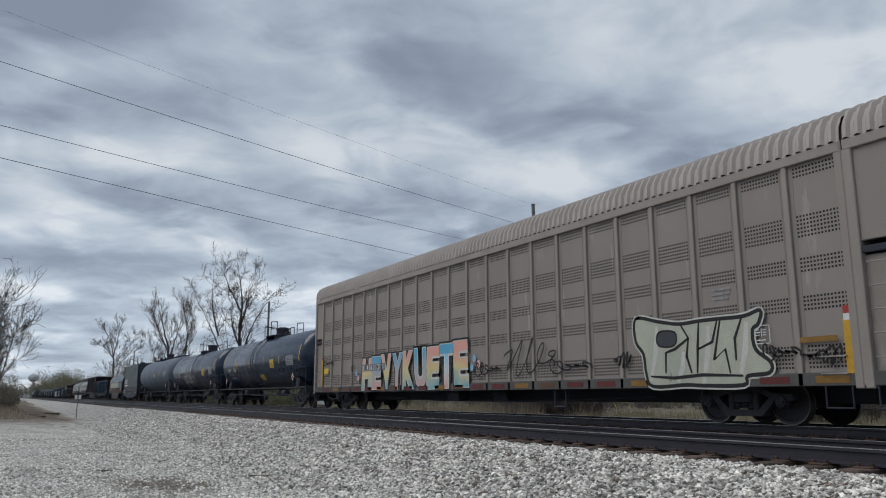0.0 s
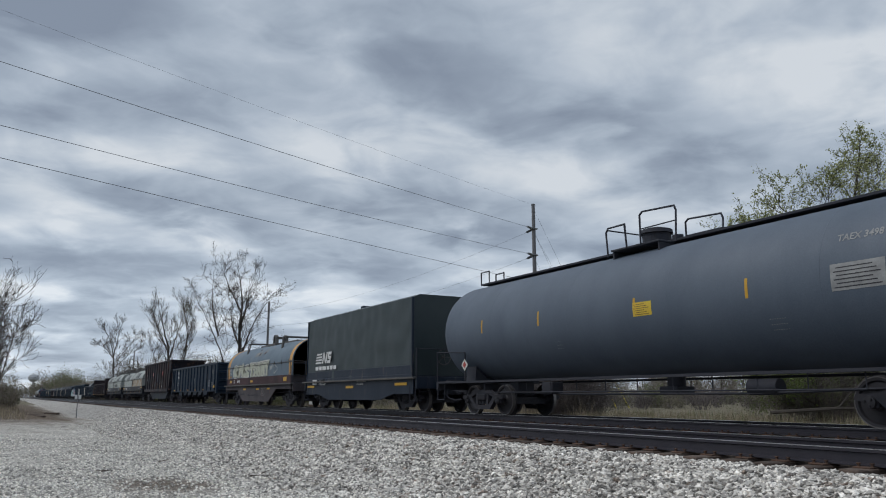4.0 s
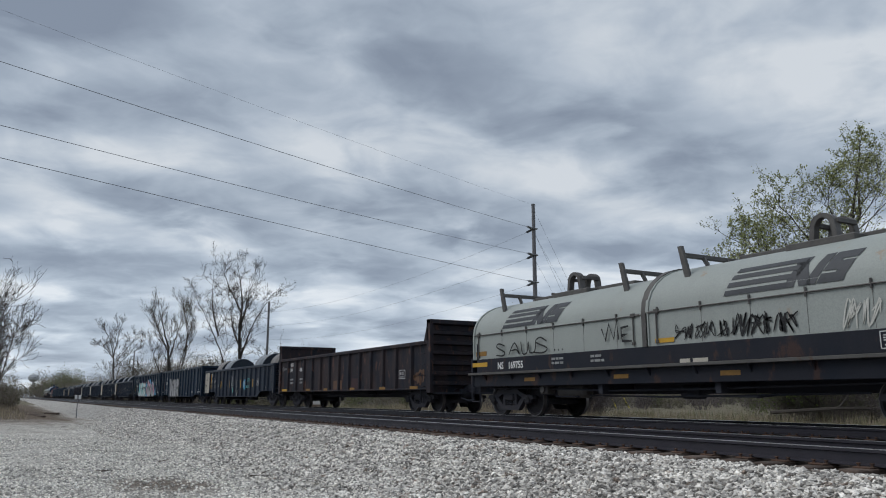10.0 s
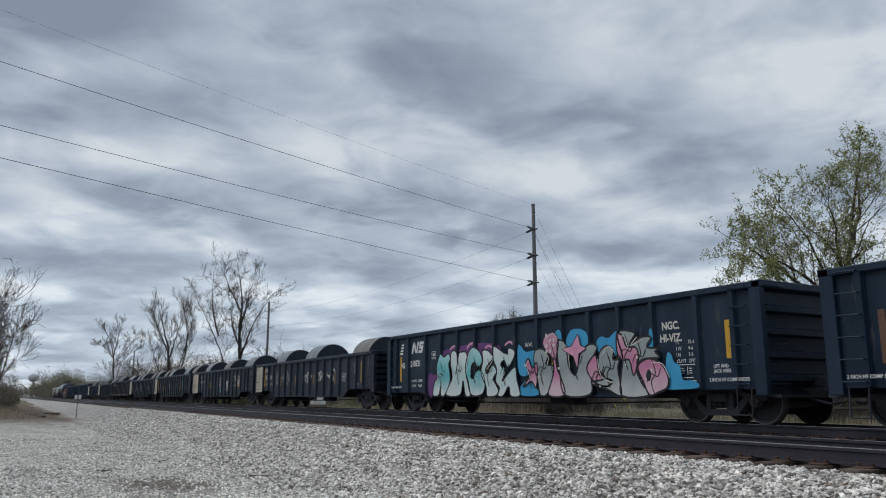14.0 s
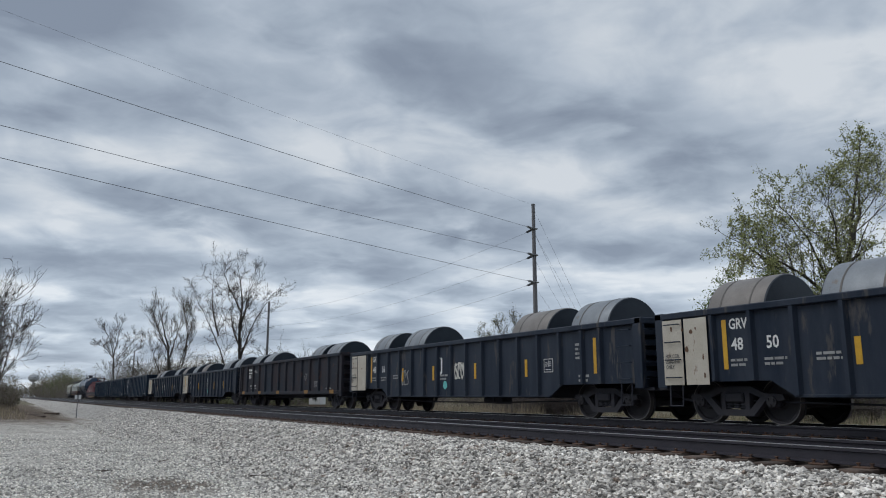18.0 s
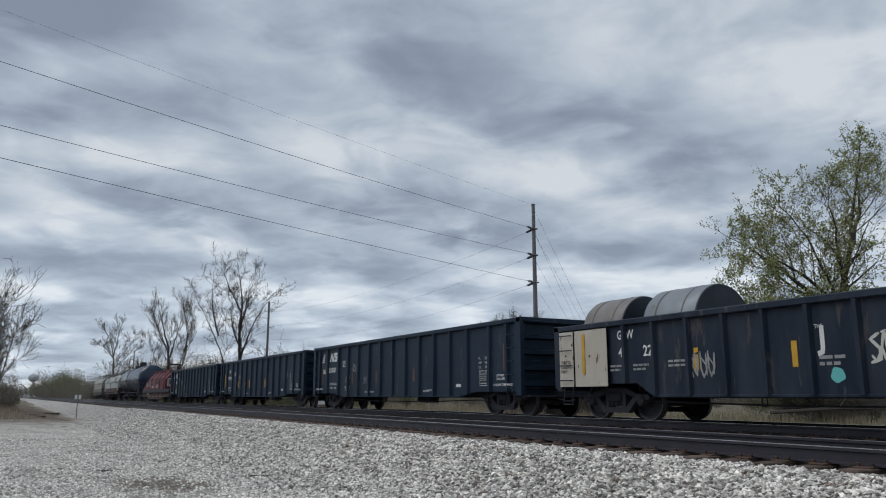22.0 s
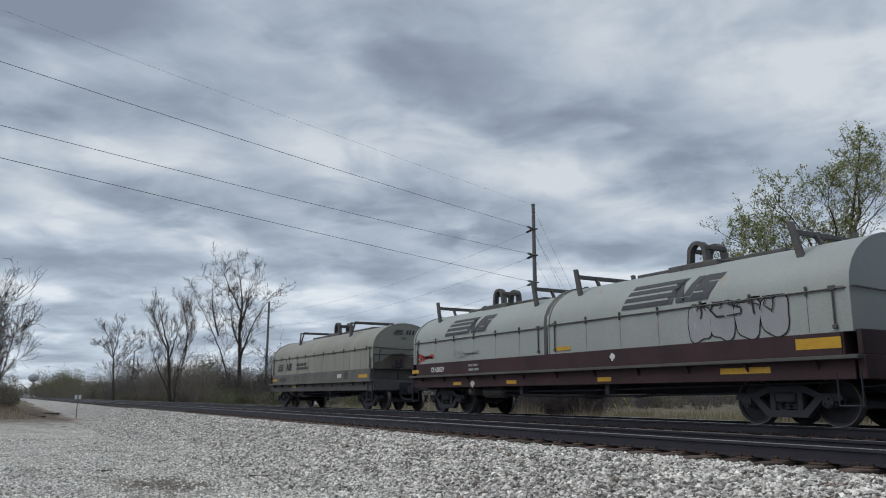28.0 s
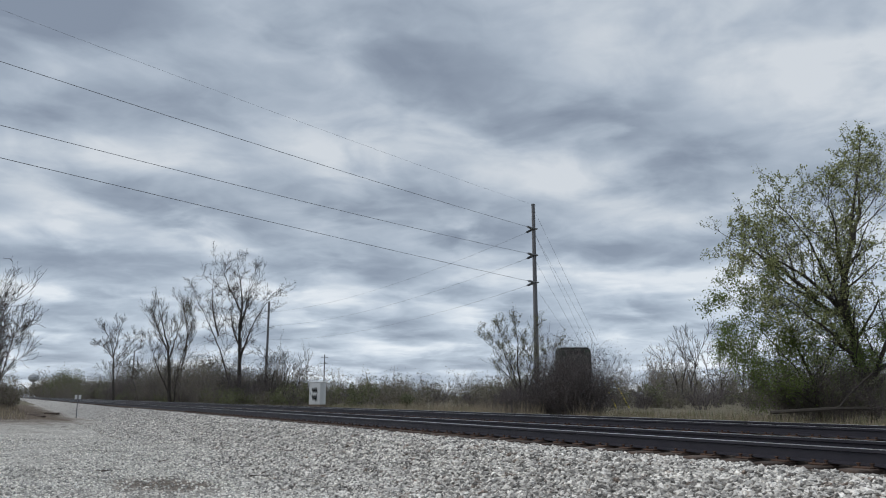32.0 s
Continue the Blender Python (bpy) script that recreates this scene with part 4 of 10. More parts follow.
    limbed_tree("bare_tree", "slender bare tree in the brush", -130.6, 14.5, 0.3, (
        [(0.0, -0.3), (-0.2, 4.0), (-0.6, 7.9), (-1.6, 10.6), (-2.6, 11.9)],
        [(-0.4, 7.2), (0.1, 10.7), (0.7, 12.7)],
        [(0.0, 6.5), (1.7, 9.3), (2.8, 11.0)],
        [(-0.6, 7.2), (-2.6, 9.2), (-3.9, 9.8)],
        [(-0.2, 5.6), (1.9, 7.6), (3.4, 8.6)]),
        51, girth=0.20, side=2.0, gap=0.42, angle=0.75, levels=4, kids=3, twig=0.028, taper=0.3, upright=0.09, depth=0.4, start=0.5)
    tree("bare_tree", "thin leaning bare sapling", -115.6, 40.5, 0.3, 10.0, 61, stems=2, spread=0.3, twig=0.05, levels=4, kids=(3, 3, 3), upright=0.5, widen=0.7)
    tree("bare_tree", "low bare tree hung with dead vines", -84.5, 26.2, 0.3, 7.6, 63, stems=2, spread=0.6, twig=0.028, levels=5, kids=(4, 4, 4, 3), droop=0.03)
    rt = np.random.RandomState(77)
    for k in range(9):
        ta, td = radians(46 + 1.55 * k + rt.uniform(-0.5, 0.5)), rt.uniform(105, 135)
        forked_tree("bare_tree", "grey bare field tree with thin limbs", -td * cos(ta), td * sin(ta), 0.3, rt.uniform(8.5, 12.5), 300 + k, stems=((0.05, 0.1, 1.0), (-0.1, -0.15, 0.9)), levels=6, first=0.27, ratio=0.77, angle=0.34, twig=0.05, thick=0.8, shoots=1)
    for k, (tx, ty, th) in enumerate(((-160, 27, 8.5), (-172, 24, 9.5), (-190, 26, 10), (-215, 26, 12), (-240, 28, 12), (-142, 25, 7.5), (-118, 26, 7.0))):
        forked_tree("bare_tree", "small grey bare tree along the line", tx, ty, 0.3, th, 400 + k, stems=((0.1, 0.2, 1.0), (-0.1, -0.2, 0.95)), levels=6, first=0.26, ratio=0.77, angle=0.36, twig=0.06, thick=0.8, shoots=1, leaves=M_OLIVE, leaf_size=0.13, leaf_per=1)
    # the road's left edge
    tree("bare_tree", "bare roadside tree with fine twigs", -70.5, -2.6, 0.3, 15.2, 71, stems=2, spread=0.5, twig=0.045, levels=6, kids=(5, 4, 4, 3, 3), upright=0.4, widen=0.75, first=0.2)
    tree("bare_tree", "bare roadside tree over brush", -79.0, -1.0, 0.3, 10.4, 72, stems=3, spread=0.55, twig=0.045, levels=5, kids=(6, 5, 4, 4), widen=0.75, first=0.15)
    thicket("roadside_brush", "dense leafless brush at the road edge", np.concatenate([band(rs, 46, -104, -74, -6.5, 0.7, 0.4, 1.8, 4.8, 0.9)]), M_TWIG, M_OLIVE, stems=16, subs=6, twigs=3, width=0.03, leaf=0.1, leaf_n=340, seed=3)
    # brush at the pole and the tree
    thicket("pole_brush", "dense dark leafless brush round the pole", np.concatenate([band(rs, 14, -38.8, -35.0, 24.4, 28.4, 0.3, 2.0, 3.6, 0.9), fan(rs, 26, 37.0, 40.6, 42, 47.3, 0.3, 3.0, 4.9, 0.75)]), M_BRUSH, M_BRUSH, stems=24, subs=9, twigs=4, width=0.012, leaf=0.04, leaf_n=420, seed=4, tangle=1.6)
    thicket("tree_underbrush", "tangled brush under the budding tree", np.concatenate([band(rs, 26, -29.5, -16.5, 34.0, 43.0, 0.3, 1.8, 4.6, 0.9)]), M_BRUSH, M_OLIVE, stems=20, subs=9, twigs=4, width=0.012, leaf=0.05, leaf_n=420, seed=5, tangle=1.6)
    thicket("tall_brush", "tall grey brush behind the budding tree", band(rs, 30, -34, -14, 42.0, 56.0, 0.3, 3.4, 6.6, 0.7), M_TWIG, M_OLIVE, stems=14, subs=8, twigs=3, width=0.02, leaf=0.06, leaf_n=150, seed=26)
    thicket("tree_green_shrubs", "leafy green shrubs below the trees", band(rs, 14, -28.0, -20.0, 33.5, 40.0, 0.3, 1.6, 4.4, 1.0), M_TWIG, M_DULLGREEN, stems=12, subs=8, twigs=3, width=0.012, leaf=0.05, leaf_n=1100, seed=6)
    # scrub over the field, and along the far side of the line
    thicket("field_scrub", "low mixed scrub over the rough field", np.concatenate([fan(rs, 170, 15, 36, 80, 200, 0.3, 1.0, 3.6, 1.5), fan(rs, 110, 36, 62, 70, 170, 0.3, 1.0, 3.4, 1.5)]), M_FARTWIG, M_OLIVE, stems=9, subs=6, twigs=3, width=0.03, leaf=0.11, leaf_n=300, seed=7)
    thicket("plum_scrub", "bare purplish scrub in the field", np.concatenate([fan(rs, 40, 18, 36, 75, 170, 0.3, 1.2, 3.4, 1.4), fan(rs, 50, 40, 60, 70, 120, 0.3, 1.4, 3.8, 1.3)]), M_BRUSH, M_BRUSH, stems=12, subs=8, twigs=3, width=0.03, leaf=0.07, leaf_n=140, seed=47)
    thicket("green_scrub", "fresh green bushes in the field", np.concatenate([fan(rs, 22, 13, 27, 76, 130, 0.3, 1.2, 3.2, 1.2), fan(rs, 9, 42, 58, 80, 130, 0.3, 1.6, 3.4, 1.0)]), M_FARTWIG, M_DULLGREEN, stems=8, subs=6, twigs=3, width=0.03, leaf=0.12, leaf_n=700, seed=8)
    thicket("line_brush", "thick leafless brush along the line", np.concatenate([band(rs, 120, -150, -86, 20.5, 32, 0.3, 3.6, 9.0, 0.9), band(rs, 120, -340, -125, 20.5, 40, 0.3, 6.0, 12, 0.8), band(rs, 30, -560, -330, 19, 40, 0.3, 7, 13, 0.8)]), M_FARTWIG, M_OLIVE, stems=12, subs=8, twigs=2, width=0.032, leaf=0.085, leaf_n=360, seed=9, tangle=1.3)
    thicket("line_green_brush", "green flushed bushes along the line", np.concatenate([band(rs, 34, -150, -72, 20.5, 27, 0.3, 1.0, 3.6, 1.3), band(rs, 40, -300, -140, 20.5, 30, 0.3, 3.0, 8.0, 1.0)]), M_FARTWIG, M_DULLGREEN, stems=9, subs=6, twigs=3, width=0.03, leaf=0.10, leaf_n=700, seed=19, tangle=1.3)
    thicket("dark_line_brush", "dark bare bushes between the trees", np.concatenate([band(rs, 44, -130, -82, 21.5, 30, 0.3, 2.6, 6.4, 0.9), band(rs, 32, -280, -130, 20.5, 30, 0.3, 5.0, 10, 0.8)]), M_BRUSH, M_BRUSH, stems=16, subs=9, twigs=3, width=0.032, leaf=0.1, leaf_n=200, seed=29, tangle=1.4)
    # distant woods
    thicket("skyline_scrub", "tall leafless scrub across the back of the field", fan(np.random.RandomState(92), 80, 14, 40, 125, 190, 0.3, 4.2, 6.8, 0.9), M_FARTWIG, M_OLIVE, stems=10, subs=7, twigs=2, width=0.04, leaf=0.14, leaf_n=260, seed=94)
    thicket("bushy_far_trees", "grey-green budding trees far down the line", band(np.random.RandomState(91), 18, -560, -420, 24, 36, 0.3, 14, 20, 0.6), M_FARTWIG, M_DULLGREEN, stems=9, subs=8, twigs=3, width=0.09, leaf=0.3, leaf_n=700, seed=93, category="woods")
    thicket("far_woods", "distant leafless woods on the horizon", np.concatenate([fan(rs, 170, 6, 66, 250, 420, 0.3, 5, 12, 0.7), fan(rs, 70, 42, 62, 140, 220, 0.3, 7, 13, 0.55)]), M_FARTWIG, M_OLIVE, stems=9, subs=7, twigs=2, width=0.07, leaf=0.2, leaf_n=90, seed=10, category="woods")
    thicket("far_tracks_woods", "distant woods either side of the line", np.concatenate([band(rs, 80, -900, -380, 24, 100, 0.3, 8, 14, 0.9), band(rs, 90, -900, -260, -70, -12, 0.3, 7, 13, 1.0), band(rs, 80, -1500, -1050, -120, 160, 0.3, 15, 24, 0.9), band(rs, 30, -860, -560, 18, 36, 0.3, 13, 21, 0.9)]), M_FARTWIG, M_OLIVE, stems=9, subs=6, twigs=2, width=0.14, leaf=0.5, leaf_n=260, seed=12, category="woods")
    # never in view: added behind the camera so car sides reflect something dark
    thicket("roadside_woods", "unseen budding woods behind the viewpoint, added to darken car-side reflections", np.concatenate([band(rs, 60, -70, 70, -62, -34, 0.0, 11, 16, 0.55), band(rs, 40, 30, 110, -30, 60, 0.0, 10, 15, 0.6)]), M_BARK, M_OLIVE, stems=7, subs=6, twigs=1, width=0.12, leaf=0.42, leaf_n=420, seed=61, category="woods")
    # dry grass beyond the bed, and on the near verge
    def blades(name, label, pts, h0, h1, w, mat, seed):
        r2 = np.random.RandomState(seed)
        n = len(pts)
        hh = r2.uniform(h0, h1, (n, 1))
        t = r2.uniform(0, 2 * pi, n)
        side = np.stack([np.cos(t), np.sin(t), np.zeros(n)], 1) * w
        tip = pts + np.concatenate([r2.normal(0, 0.22, (n, 2)) * hh, hh], 1)
        v = np.stack([pts - side, pts + side, tip], 1)
        tagged(new(name, raw_mesh(name, v.reshape(-1, 3), np.arange(n * 3).reshape(n, 3), mat)), label, "grass", kind="stuff")

    def scatter(n, x0, x1, y0, y1, z, bias=1.6):
        x = x1 - (x1 - x0) * rs.beta(1, bias, n)
        y = rs.uniform(y0, y1, n)
        clump = np.array([noise.noise(Vector((a * 0.5, b * 0.5, 9))) for a, b in zip(x, y)])
        keep = clump > 0.02
        return np.stack([x, y, np.full(n, z)], 1)[keep]
    blades("dry_grass", "tall dry straw-coloured grass beyond the tracks", np.concatenate([scatter(16000, -110, -8, 18.6, 25, 0.28), scatter(7000, -70, -8, 25, 36, 0.3)]), 0.2, 0.7, 0.012, M_STRAW, 31)
    blades("straw_clumps", "tall pale straw clumps before the brush", scatter(5200, -47, -30, 19.5, 25.5, 0.3, 1.0), 0.5, 1.15, 0.012, M_STRAW, 36)
    blades("green_grass", "rough green grass beyond the tracks", np.concatenate([scatter(22000, -110, -8, 20.5, 40, 0.28)]), 0.2, 0.55, 0.014, M_GRASS, 32)
    blades("verge_grass", "brown dead grass on the roadside bank", scatter(9000, -110, -44, -7, 1.0, 0.35), 0.2, 0.6, 0.016, M_STRAW, 33)


def wire(name, label, a, b, sag, r=0.026, n=16):
    a, b = Vector(a), Vector(b)
    pts = [a.lerp(b, i / n) - Vector((0, 0, 4 * sag * (i / n) * (1 - i / n))) for i in range(n + 1)]
    return tagged(part(name, Geo().tube(pts, r, 5), M_WIRE), label, "wire", group="overhead wires")


def insulator(parent, a, d):
    """A ribbed strain insulator from a along d."""
    a, d = Vector(a), Vector(d).normalized()
    g = Geo()
    g.cyl(a, a + d * 1.5, 0.035, 6)
    for k in range(9):
        p = a + d * (0.25 + 0.11 * k)
        g.cyl(p, p + d * 0.06, 0.12, 8, 0.07)
    return part("insulator", g, M_INSUL, parent)


def build_power_line():
    px, py = -60.9, 44.7
    pole = thing("utility_pole", "tall weathered wooden corner pole with strain insulators", "utility pole", pose(px, py, 0.2), group="poles of the power line")
    part("pole", Geo().cyl((0, 0, 0), (0.0, 0.0, 20.3), 0.27, 12, 0.17).cyl((0, 0, 20.3), (0, 0, 20.42), 0.2, 12), M_WOODPOLE, pole)
    to_cam, to_far = Vector((20.6, -46.2, 0)).normalized(), Vector((-1, 0, 0))
    for z in (17.85, 15.15, 12.4):
        part("bracket", Geo().box(-0.3, 0.3, -0.3, 0.3, z - 0.06, z + 0.06, 0.02), M_INSUL, pole)
        insulator(pole, (0, 0, z), to_cam + Vector((0, 0, 0.02)))
        insulator(pole, (0, 0, z), to_far + Vector((0, 0, -0.10)))
    ends = (((-40.25, -1.76, 17.29), 18.05), ((-41.68, -1.5, 14.57), 15.35), ((-39.4, -1.26, 12.3), 12.6))
    for (ex, ey, ez), z in ends:
        a = Vector((px, py, z)) + to_cam * 1.4
        e = a + (Vector((ex, ey, ez)) - a) * 2.0
        e.z = z
        wire("overhead_wire", "dark overhead conductor wire", a, e, z - ez, 0.016)
        wire("overhead_wire", "dark overhead conductor wire", Vector((px - 1.4, py, z - 0.15)), (-149.6, 44.2, z), 1.6, 0.010)
    a = Vector((px, py, 20.55))
    e = a + (Vector((-39.9, -2.0, 19.75)) - a) * 2.0
    e.z = 20.5
    wire("shield_wire", "thin overhead shield wire", a, e, 0.75, 0.006)
    anchors = ((-57.2, 51.3), (-56.6, 52.4))
    for z, (ax, ay) in ((20.2, anchors[1]), (17.7, anchors[1]), (15.0, anchors[0]), (12.2, anchors[0]), (17.8, anchors[0])):
        wire("guy_wire", "thin steel guy wire", (px, py, z), (ax, ay, 0.4), 0.0, 0.010, 1)
    for ax, ay in anchors:
        top = Vector((ax, ay, 0.4)).lerp(Vector((px, py, 17.7)), 0.15)
        tagged(part("guy_guard", Geo().cyl((ax, ay, 0.4), top, 0.05, 8), M_GUARD), "yellow plastic guy wire guard", "guy guard")
    # the next poles
    for x, y, h, r in ((-149.8, 44.2, 20.0, 0.2), (-352.6, 46.2, 20.5, 0.22)):
        p = thing("utility_pole", "distant wooden pole with short arms", "utility pole", pose(x, y, 0.2), group="poles of the power line")
        part("pole", Geo().cyl((0, 0, 0), (0, 0, h), r * 1.4, 8, r), M_WOODPOLE, p)
        for z, s in ((18.2, 1), (16.6, -1), (14.8, 1)):
            part("arm", Geo().cyl((0, 0, z), (s * 0.55, s * 1.1, z + 0.15), 0.07, 6), M_INSUL, p)
            wire("overhead_wire", "distant overhead conductor wire", (x + s * 0.55, y + s * 1.1, z + 0.2), (x - 200, y + s * 1.1 + 1.5, z + 0.2), 2.5, 0.03)
    p = thing("utility_pole", "distant pole with two crossarms", "utility pole", pose(-322, 121, 0.2), group="poles of the power line")
    part("pole", Geo().cyl((0, 0, 0), (0, 0, 19.5), 0.3, 8, 0.22), M_WOODPOLE, p)
    for z in (18.2, 15.6):
        part("crossarm", Geo().box(-0.1, 0.1, -1.6, 1.6, z, z + 0.22), M_WOODPOLE, p)


def build_trackside():
    # relay cabinet
    cab = thing("relay_cabinet", "white metal relay cabinet with black scrawls", "cabinet", pose(-54.2, 19.9, 0.30, 0, 0, 38))
    part("base", Geo().box(-0.5, 0.5, -0.42, 0.42, 0, 0.62, 0.02), M_SOIL, cab, "low concrete footing")
    part("body", Geo().box(-0.48, 0.48, -0.38, 0.38, 0.62, 2.2, 0.02), M_CABINET, cab)
    part("lid", Geo().box(-0.53, 0.53, -0.43, 0.43, 2.2, 2.27, 0.02), M_CABINET, cab)
    part("door", Geo().box(-0.43, 0.43, -0.40, -0.383, 0.68, 2.14, 0.006), M_CABINET, cab)
    part("door_handle", Geo().box(-0.36, -0.32, -0.43, -0.40, 1.3, 1.5, 0.008), M_INSUL, cab)
    rnd = random.Random(4)
    for z in (1.65, 1.1):
        g = Geo()
        pts = [(-0.22 + 0.44 * i / 14, -0.404, z + 0.2 * sin(i * 1.7) + rnd.uniform(-0.06, 0.06)) for i in range(15)]
        g.tube(pts, 0.03, 5)
        part("scrawl", g, M_SCRIB, cab)
    # two-plate marker on a post
    sign = thing("track_marker", "thin post with two small white plates", "track marker", pose(-61.7, 4.5, 0.0))
    part("post", Geo().box(-0.03, 0.03, -0.03, 0.03, 0, 1.55), M_WOODPOLE, sign)
    for s in (-1, 1):
        part("plate", Geo().box(0.03, 0.045, s * 0.13 - 0.085, s * 0.13 + 0.085, 1.3, 1.6, 0.004), M_CABINET, sign)
    # raised hunting blind in the brush
    bl = thing("hunting_blind", "dark green box blind raised on posts in brush", "hunting blind", pose(-37.9, 30.6, 0.3, 0, 0, 61))
    for a in (-0.8, 0.8):
        for b in (-0.8, 0.8):
            part("leg", Geo().box(a - 0.06, a + 0.06, b - 0.06, b + 0.06, 0, 2.4), M_WOODPOLE, bl)
    part("floor_frame", Geo().box(-0.95, 0.95, -0.95, 0.95, 2.35, 2.5, 0.02), M_WOODPOLE, bl)
    part("cabin", Geo().prism([(-0.98, 2.5), (0.98, 2.5), (0.98, 3.75), (0.8, 4.05), (-0.8, 4.05), (-0.98, 3.75)], -0.95, 0.95), M_BLIND, bl)
    part("roof", Geo().box(-0.85, 0.85, -0.82, 0.82, 4.05, 4.17, 0.04), M_BLIND, bl)
    part("window_slit", Geo().box(-0.5, 0.5, -0.99, -0.975, 3.78, 3.96), M_SCRIB, bl)
    part("window_slit", Geo().box(-0.96, -0.951, -0.7, 0.1, 3.86, 4.03), M_SCRIB, bl)
    # fallen trunk
    tagged(part("fallen_trunk", Geo().tube([(-24.6, 31.6, 0.75), (-22.4, 33.5, 0.95), (-20.6, 35.4, 0.95), (-18.5, 37.2, 1.25)], 0.09, 7).tube([(-22.4, 33.5, 0.95), (-22.0, 34.2, 1.8), (-21.2, 34.6, 2.6)], 0.05, 6), M_BARK), "dark fallen tree trunk in the brush", "log")
    # discarded sleepers beside the road
    for x, y, r, ln in ((-62, 2.2, 12, 2.0), (-66.0, 1.6, 40, 1.6), (-72, 3.4, 30, 1.8)):
        tagged(part("discarded_sleeper", Geo().box(-ln / 2, ln / 2, -0.12, 0.12, -0.05, 0.17, 0.02), M_TIE), "dark old sleeper lying on the verge", "sleeper", group="discarded sleepers").matrix_basis = pose(x, y, 0.02, 2, 0, r)
    # water tower far down the line
    wt_ = thing("water_tower", "far water tower with bulging tank", "water tower", pose(-1018, 25.8, 0))
    part("tank", Geo().lathe([(17.5, 0.5), (18.5, 3.5), (21, 5.8), (23.5, 6.0), (26, 4.5), (27.2, 1.5), (27.4, 0)], (0, 0, 0), 20, "z"), M_HAZE, wt_)
    part("stem", Geo().cyl((0, 0, 0), (0, 0, 18), 1.4, 12), M_HAZE, wt_)


build_growth()
build_power_line()
build_trackside()


# ---------- rolling stock ----------
M_BLACK = material("black_car_paint", (0.010, 0.018, 0.034), (0.030, 0.039, 0.057), rough=0.5, scale=1.6, grain=70, bump=0.05, streak=5, spread=0.3, third=(0.060, 0.058, 0.062), third_amount=0.09, spec=0.22)
M_GREENBLACK = material("green_black_car_paint", (0.006, 0.0165, 0.034), (0.018, 0.033, 0.056), rough=0.5, scale=1.4, grain=70, bump=0.05, streak=5, spread=0.3, third=(0.050, 0.054, 0.062), third_amount=0.07, spec=0.22)
M_BROWNCAR = material("rusty_brown_car_paint", (0.036, 0.024, 0.025), (0.012, 0.015, 0.024), rough=0.65, scale=1.3, grain=60, bump=0.1, streak=3, spread=0.22, third=(0.095, 0.050, 0.040), third_amount=0.09, spec=0.25)
M_NAVYRUST = material("navy_black_paint_with_rust", (0.012, 0.020, 0.033), (0.028, 0.024, 0.030), rough=0.65, scale=1.1, grain=60, bump=0.1, streak=2, spread=0.25, third=(0.058, 0.033, 0.031), third_amount=0.08, spec=0.25)
M_RACK = material("faded_brown_rack_panel", (0.295, 0.265, 0.242), (0.245, 0.218, 0.198), rough=0.75, scale=0.6, grain=50, bump=0.05, streak=4, third=(0.36, 0.32, 0.29), third_amount=0.07)
M_RACKPOST = material("faded_brown_rack_post", (0.335, 0.30, 0.272), (0.27, 0.24, 0.217), rough=0.75, scale=1.0, grain=60, bump=0.05, streak=3)
M_RACKROOF = material("tan_corrugated_roof", (0.42, 0.375, 0.345), (0.34, 0.30, 0.275), rough=0.7, scale=1.0, grain=50, bump=0.05)
M_HOLE = material("dark_perforation", (0.03, 0.026, 0.024), rough=0.9, bump=0)
M_TANK = material("gloss_black_tank", (0.006, 0.019, 0.046), (0.011, 0.027, 0.057), rough=0.27, scale=0.7, grain=40, bump=0.02, streak=3, third=(0.05, 0.05, 0.055), third_amount=0.0, spec=0.5)
M_TANKGREY = material("dusty_blue_grey_tank", (0.105, 0.132, 0.172), (0.078, 0.102, 0.138), rough=0.6, scale=0.8, grain=40, bump=0.03, streak=2)
M_UNDER = material("grimy_underframe_and_gap_shade", (0.024, 0.029, 0.043), (0.045, 0.045, 0.055), rough=0.8, scale=3, grain=60, bump=0.2)
M_TRUCK = material("grimy_bogie_casting", (0.024, 0.028, 0.040), (0.050, 0.046, 0.052), rough=0.75, scale=4, grain=60, bump=0.25)
M_WHEEL = material("brown_steel_wheel", (0.030, 0.031, 0.038), (0.048, 0.045, 0.050), rough=0.6, metal=0.3, scale=4, grain=60, bump=0.1)
M_TREAD = material("bright_wheel_tread", (0.22, 0.21, 0.21), (0.15, 0.14, 0.14), rough=0.5, metal=0.8, bump=0.02)
M_WHITE = material("white_stencil_paint", (0.74, 0.75, 0.75), (0.60, 0.61, 0.61), rough=0.7, scale=4, grain=40, bump=0.03, third=(0.25, 0.25, 0.25), third_amount=0.05)
M_DIMWHITE = material("worn_white_stencil", (0.36, 0.37, 0.37), (0.20, 0.205, 0.21), rough=0.8, scale=5, grain=40, bump=0.03)
M_YELLOW = material("yellow_reflector", (0.62, 0.36, 0.03), (0.48, 0.27, 0.03), rough=0.5, scale=5, grain=40, bump=0.02)
M_DULLYEL = material("grimy_yellow_reflector", (0.30, 0.16, 0.03), (0.18, 0.10, 0.03), rough=0.6, scale=5, grain=40, bump=0.02)
M_REDREF = material("red_reflector", (0.42, 0.05, 0.04), rough=0.5)
M_HOODGREY = material("pale_grey_hood", (0.345, 0.375, 0.355), (0.30, 0.325, 0.312), rough=0.55, scale=0.8, grain=40, bump=0.03, streak=3, third=(0.33, 0.28, 0.22), third_amount=0.02)
M_HOODWARM = material("warm_grey_hood", (0.30, 0.298, 0.256), (0.235, 0.232, 0.205), rough=0.6, scale=0.8, grain=40, bump=0.03, streak=4, third=(0.24, 0.20, 0.165), third_amount=0.06)
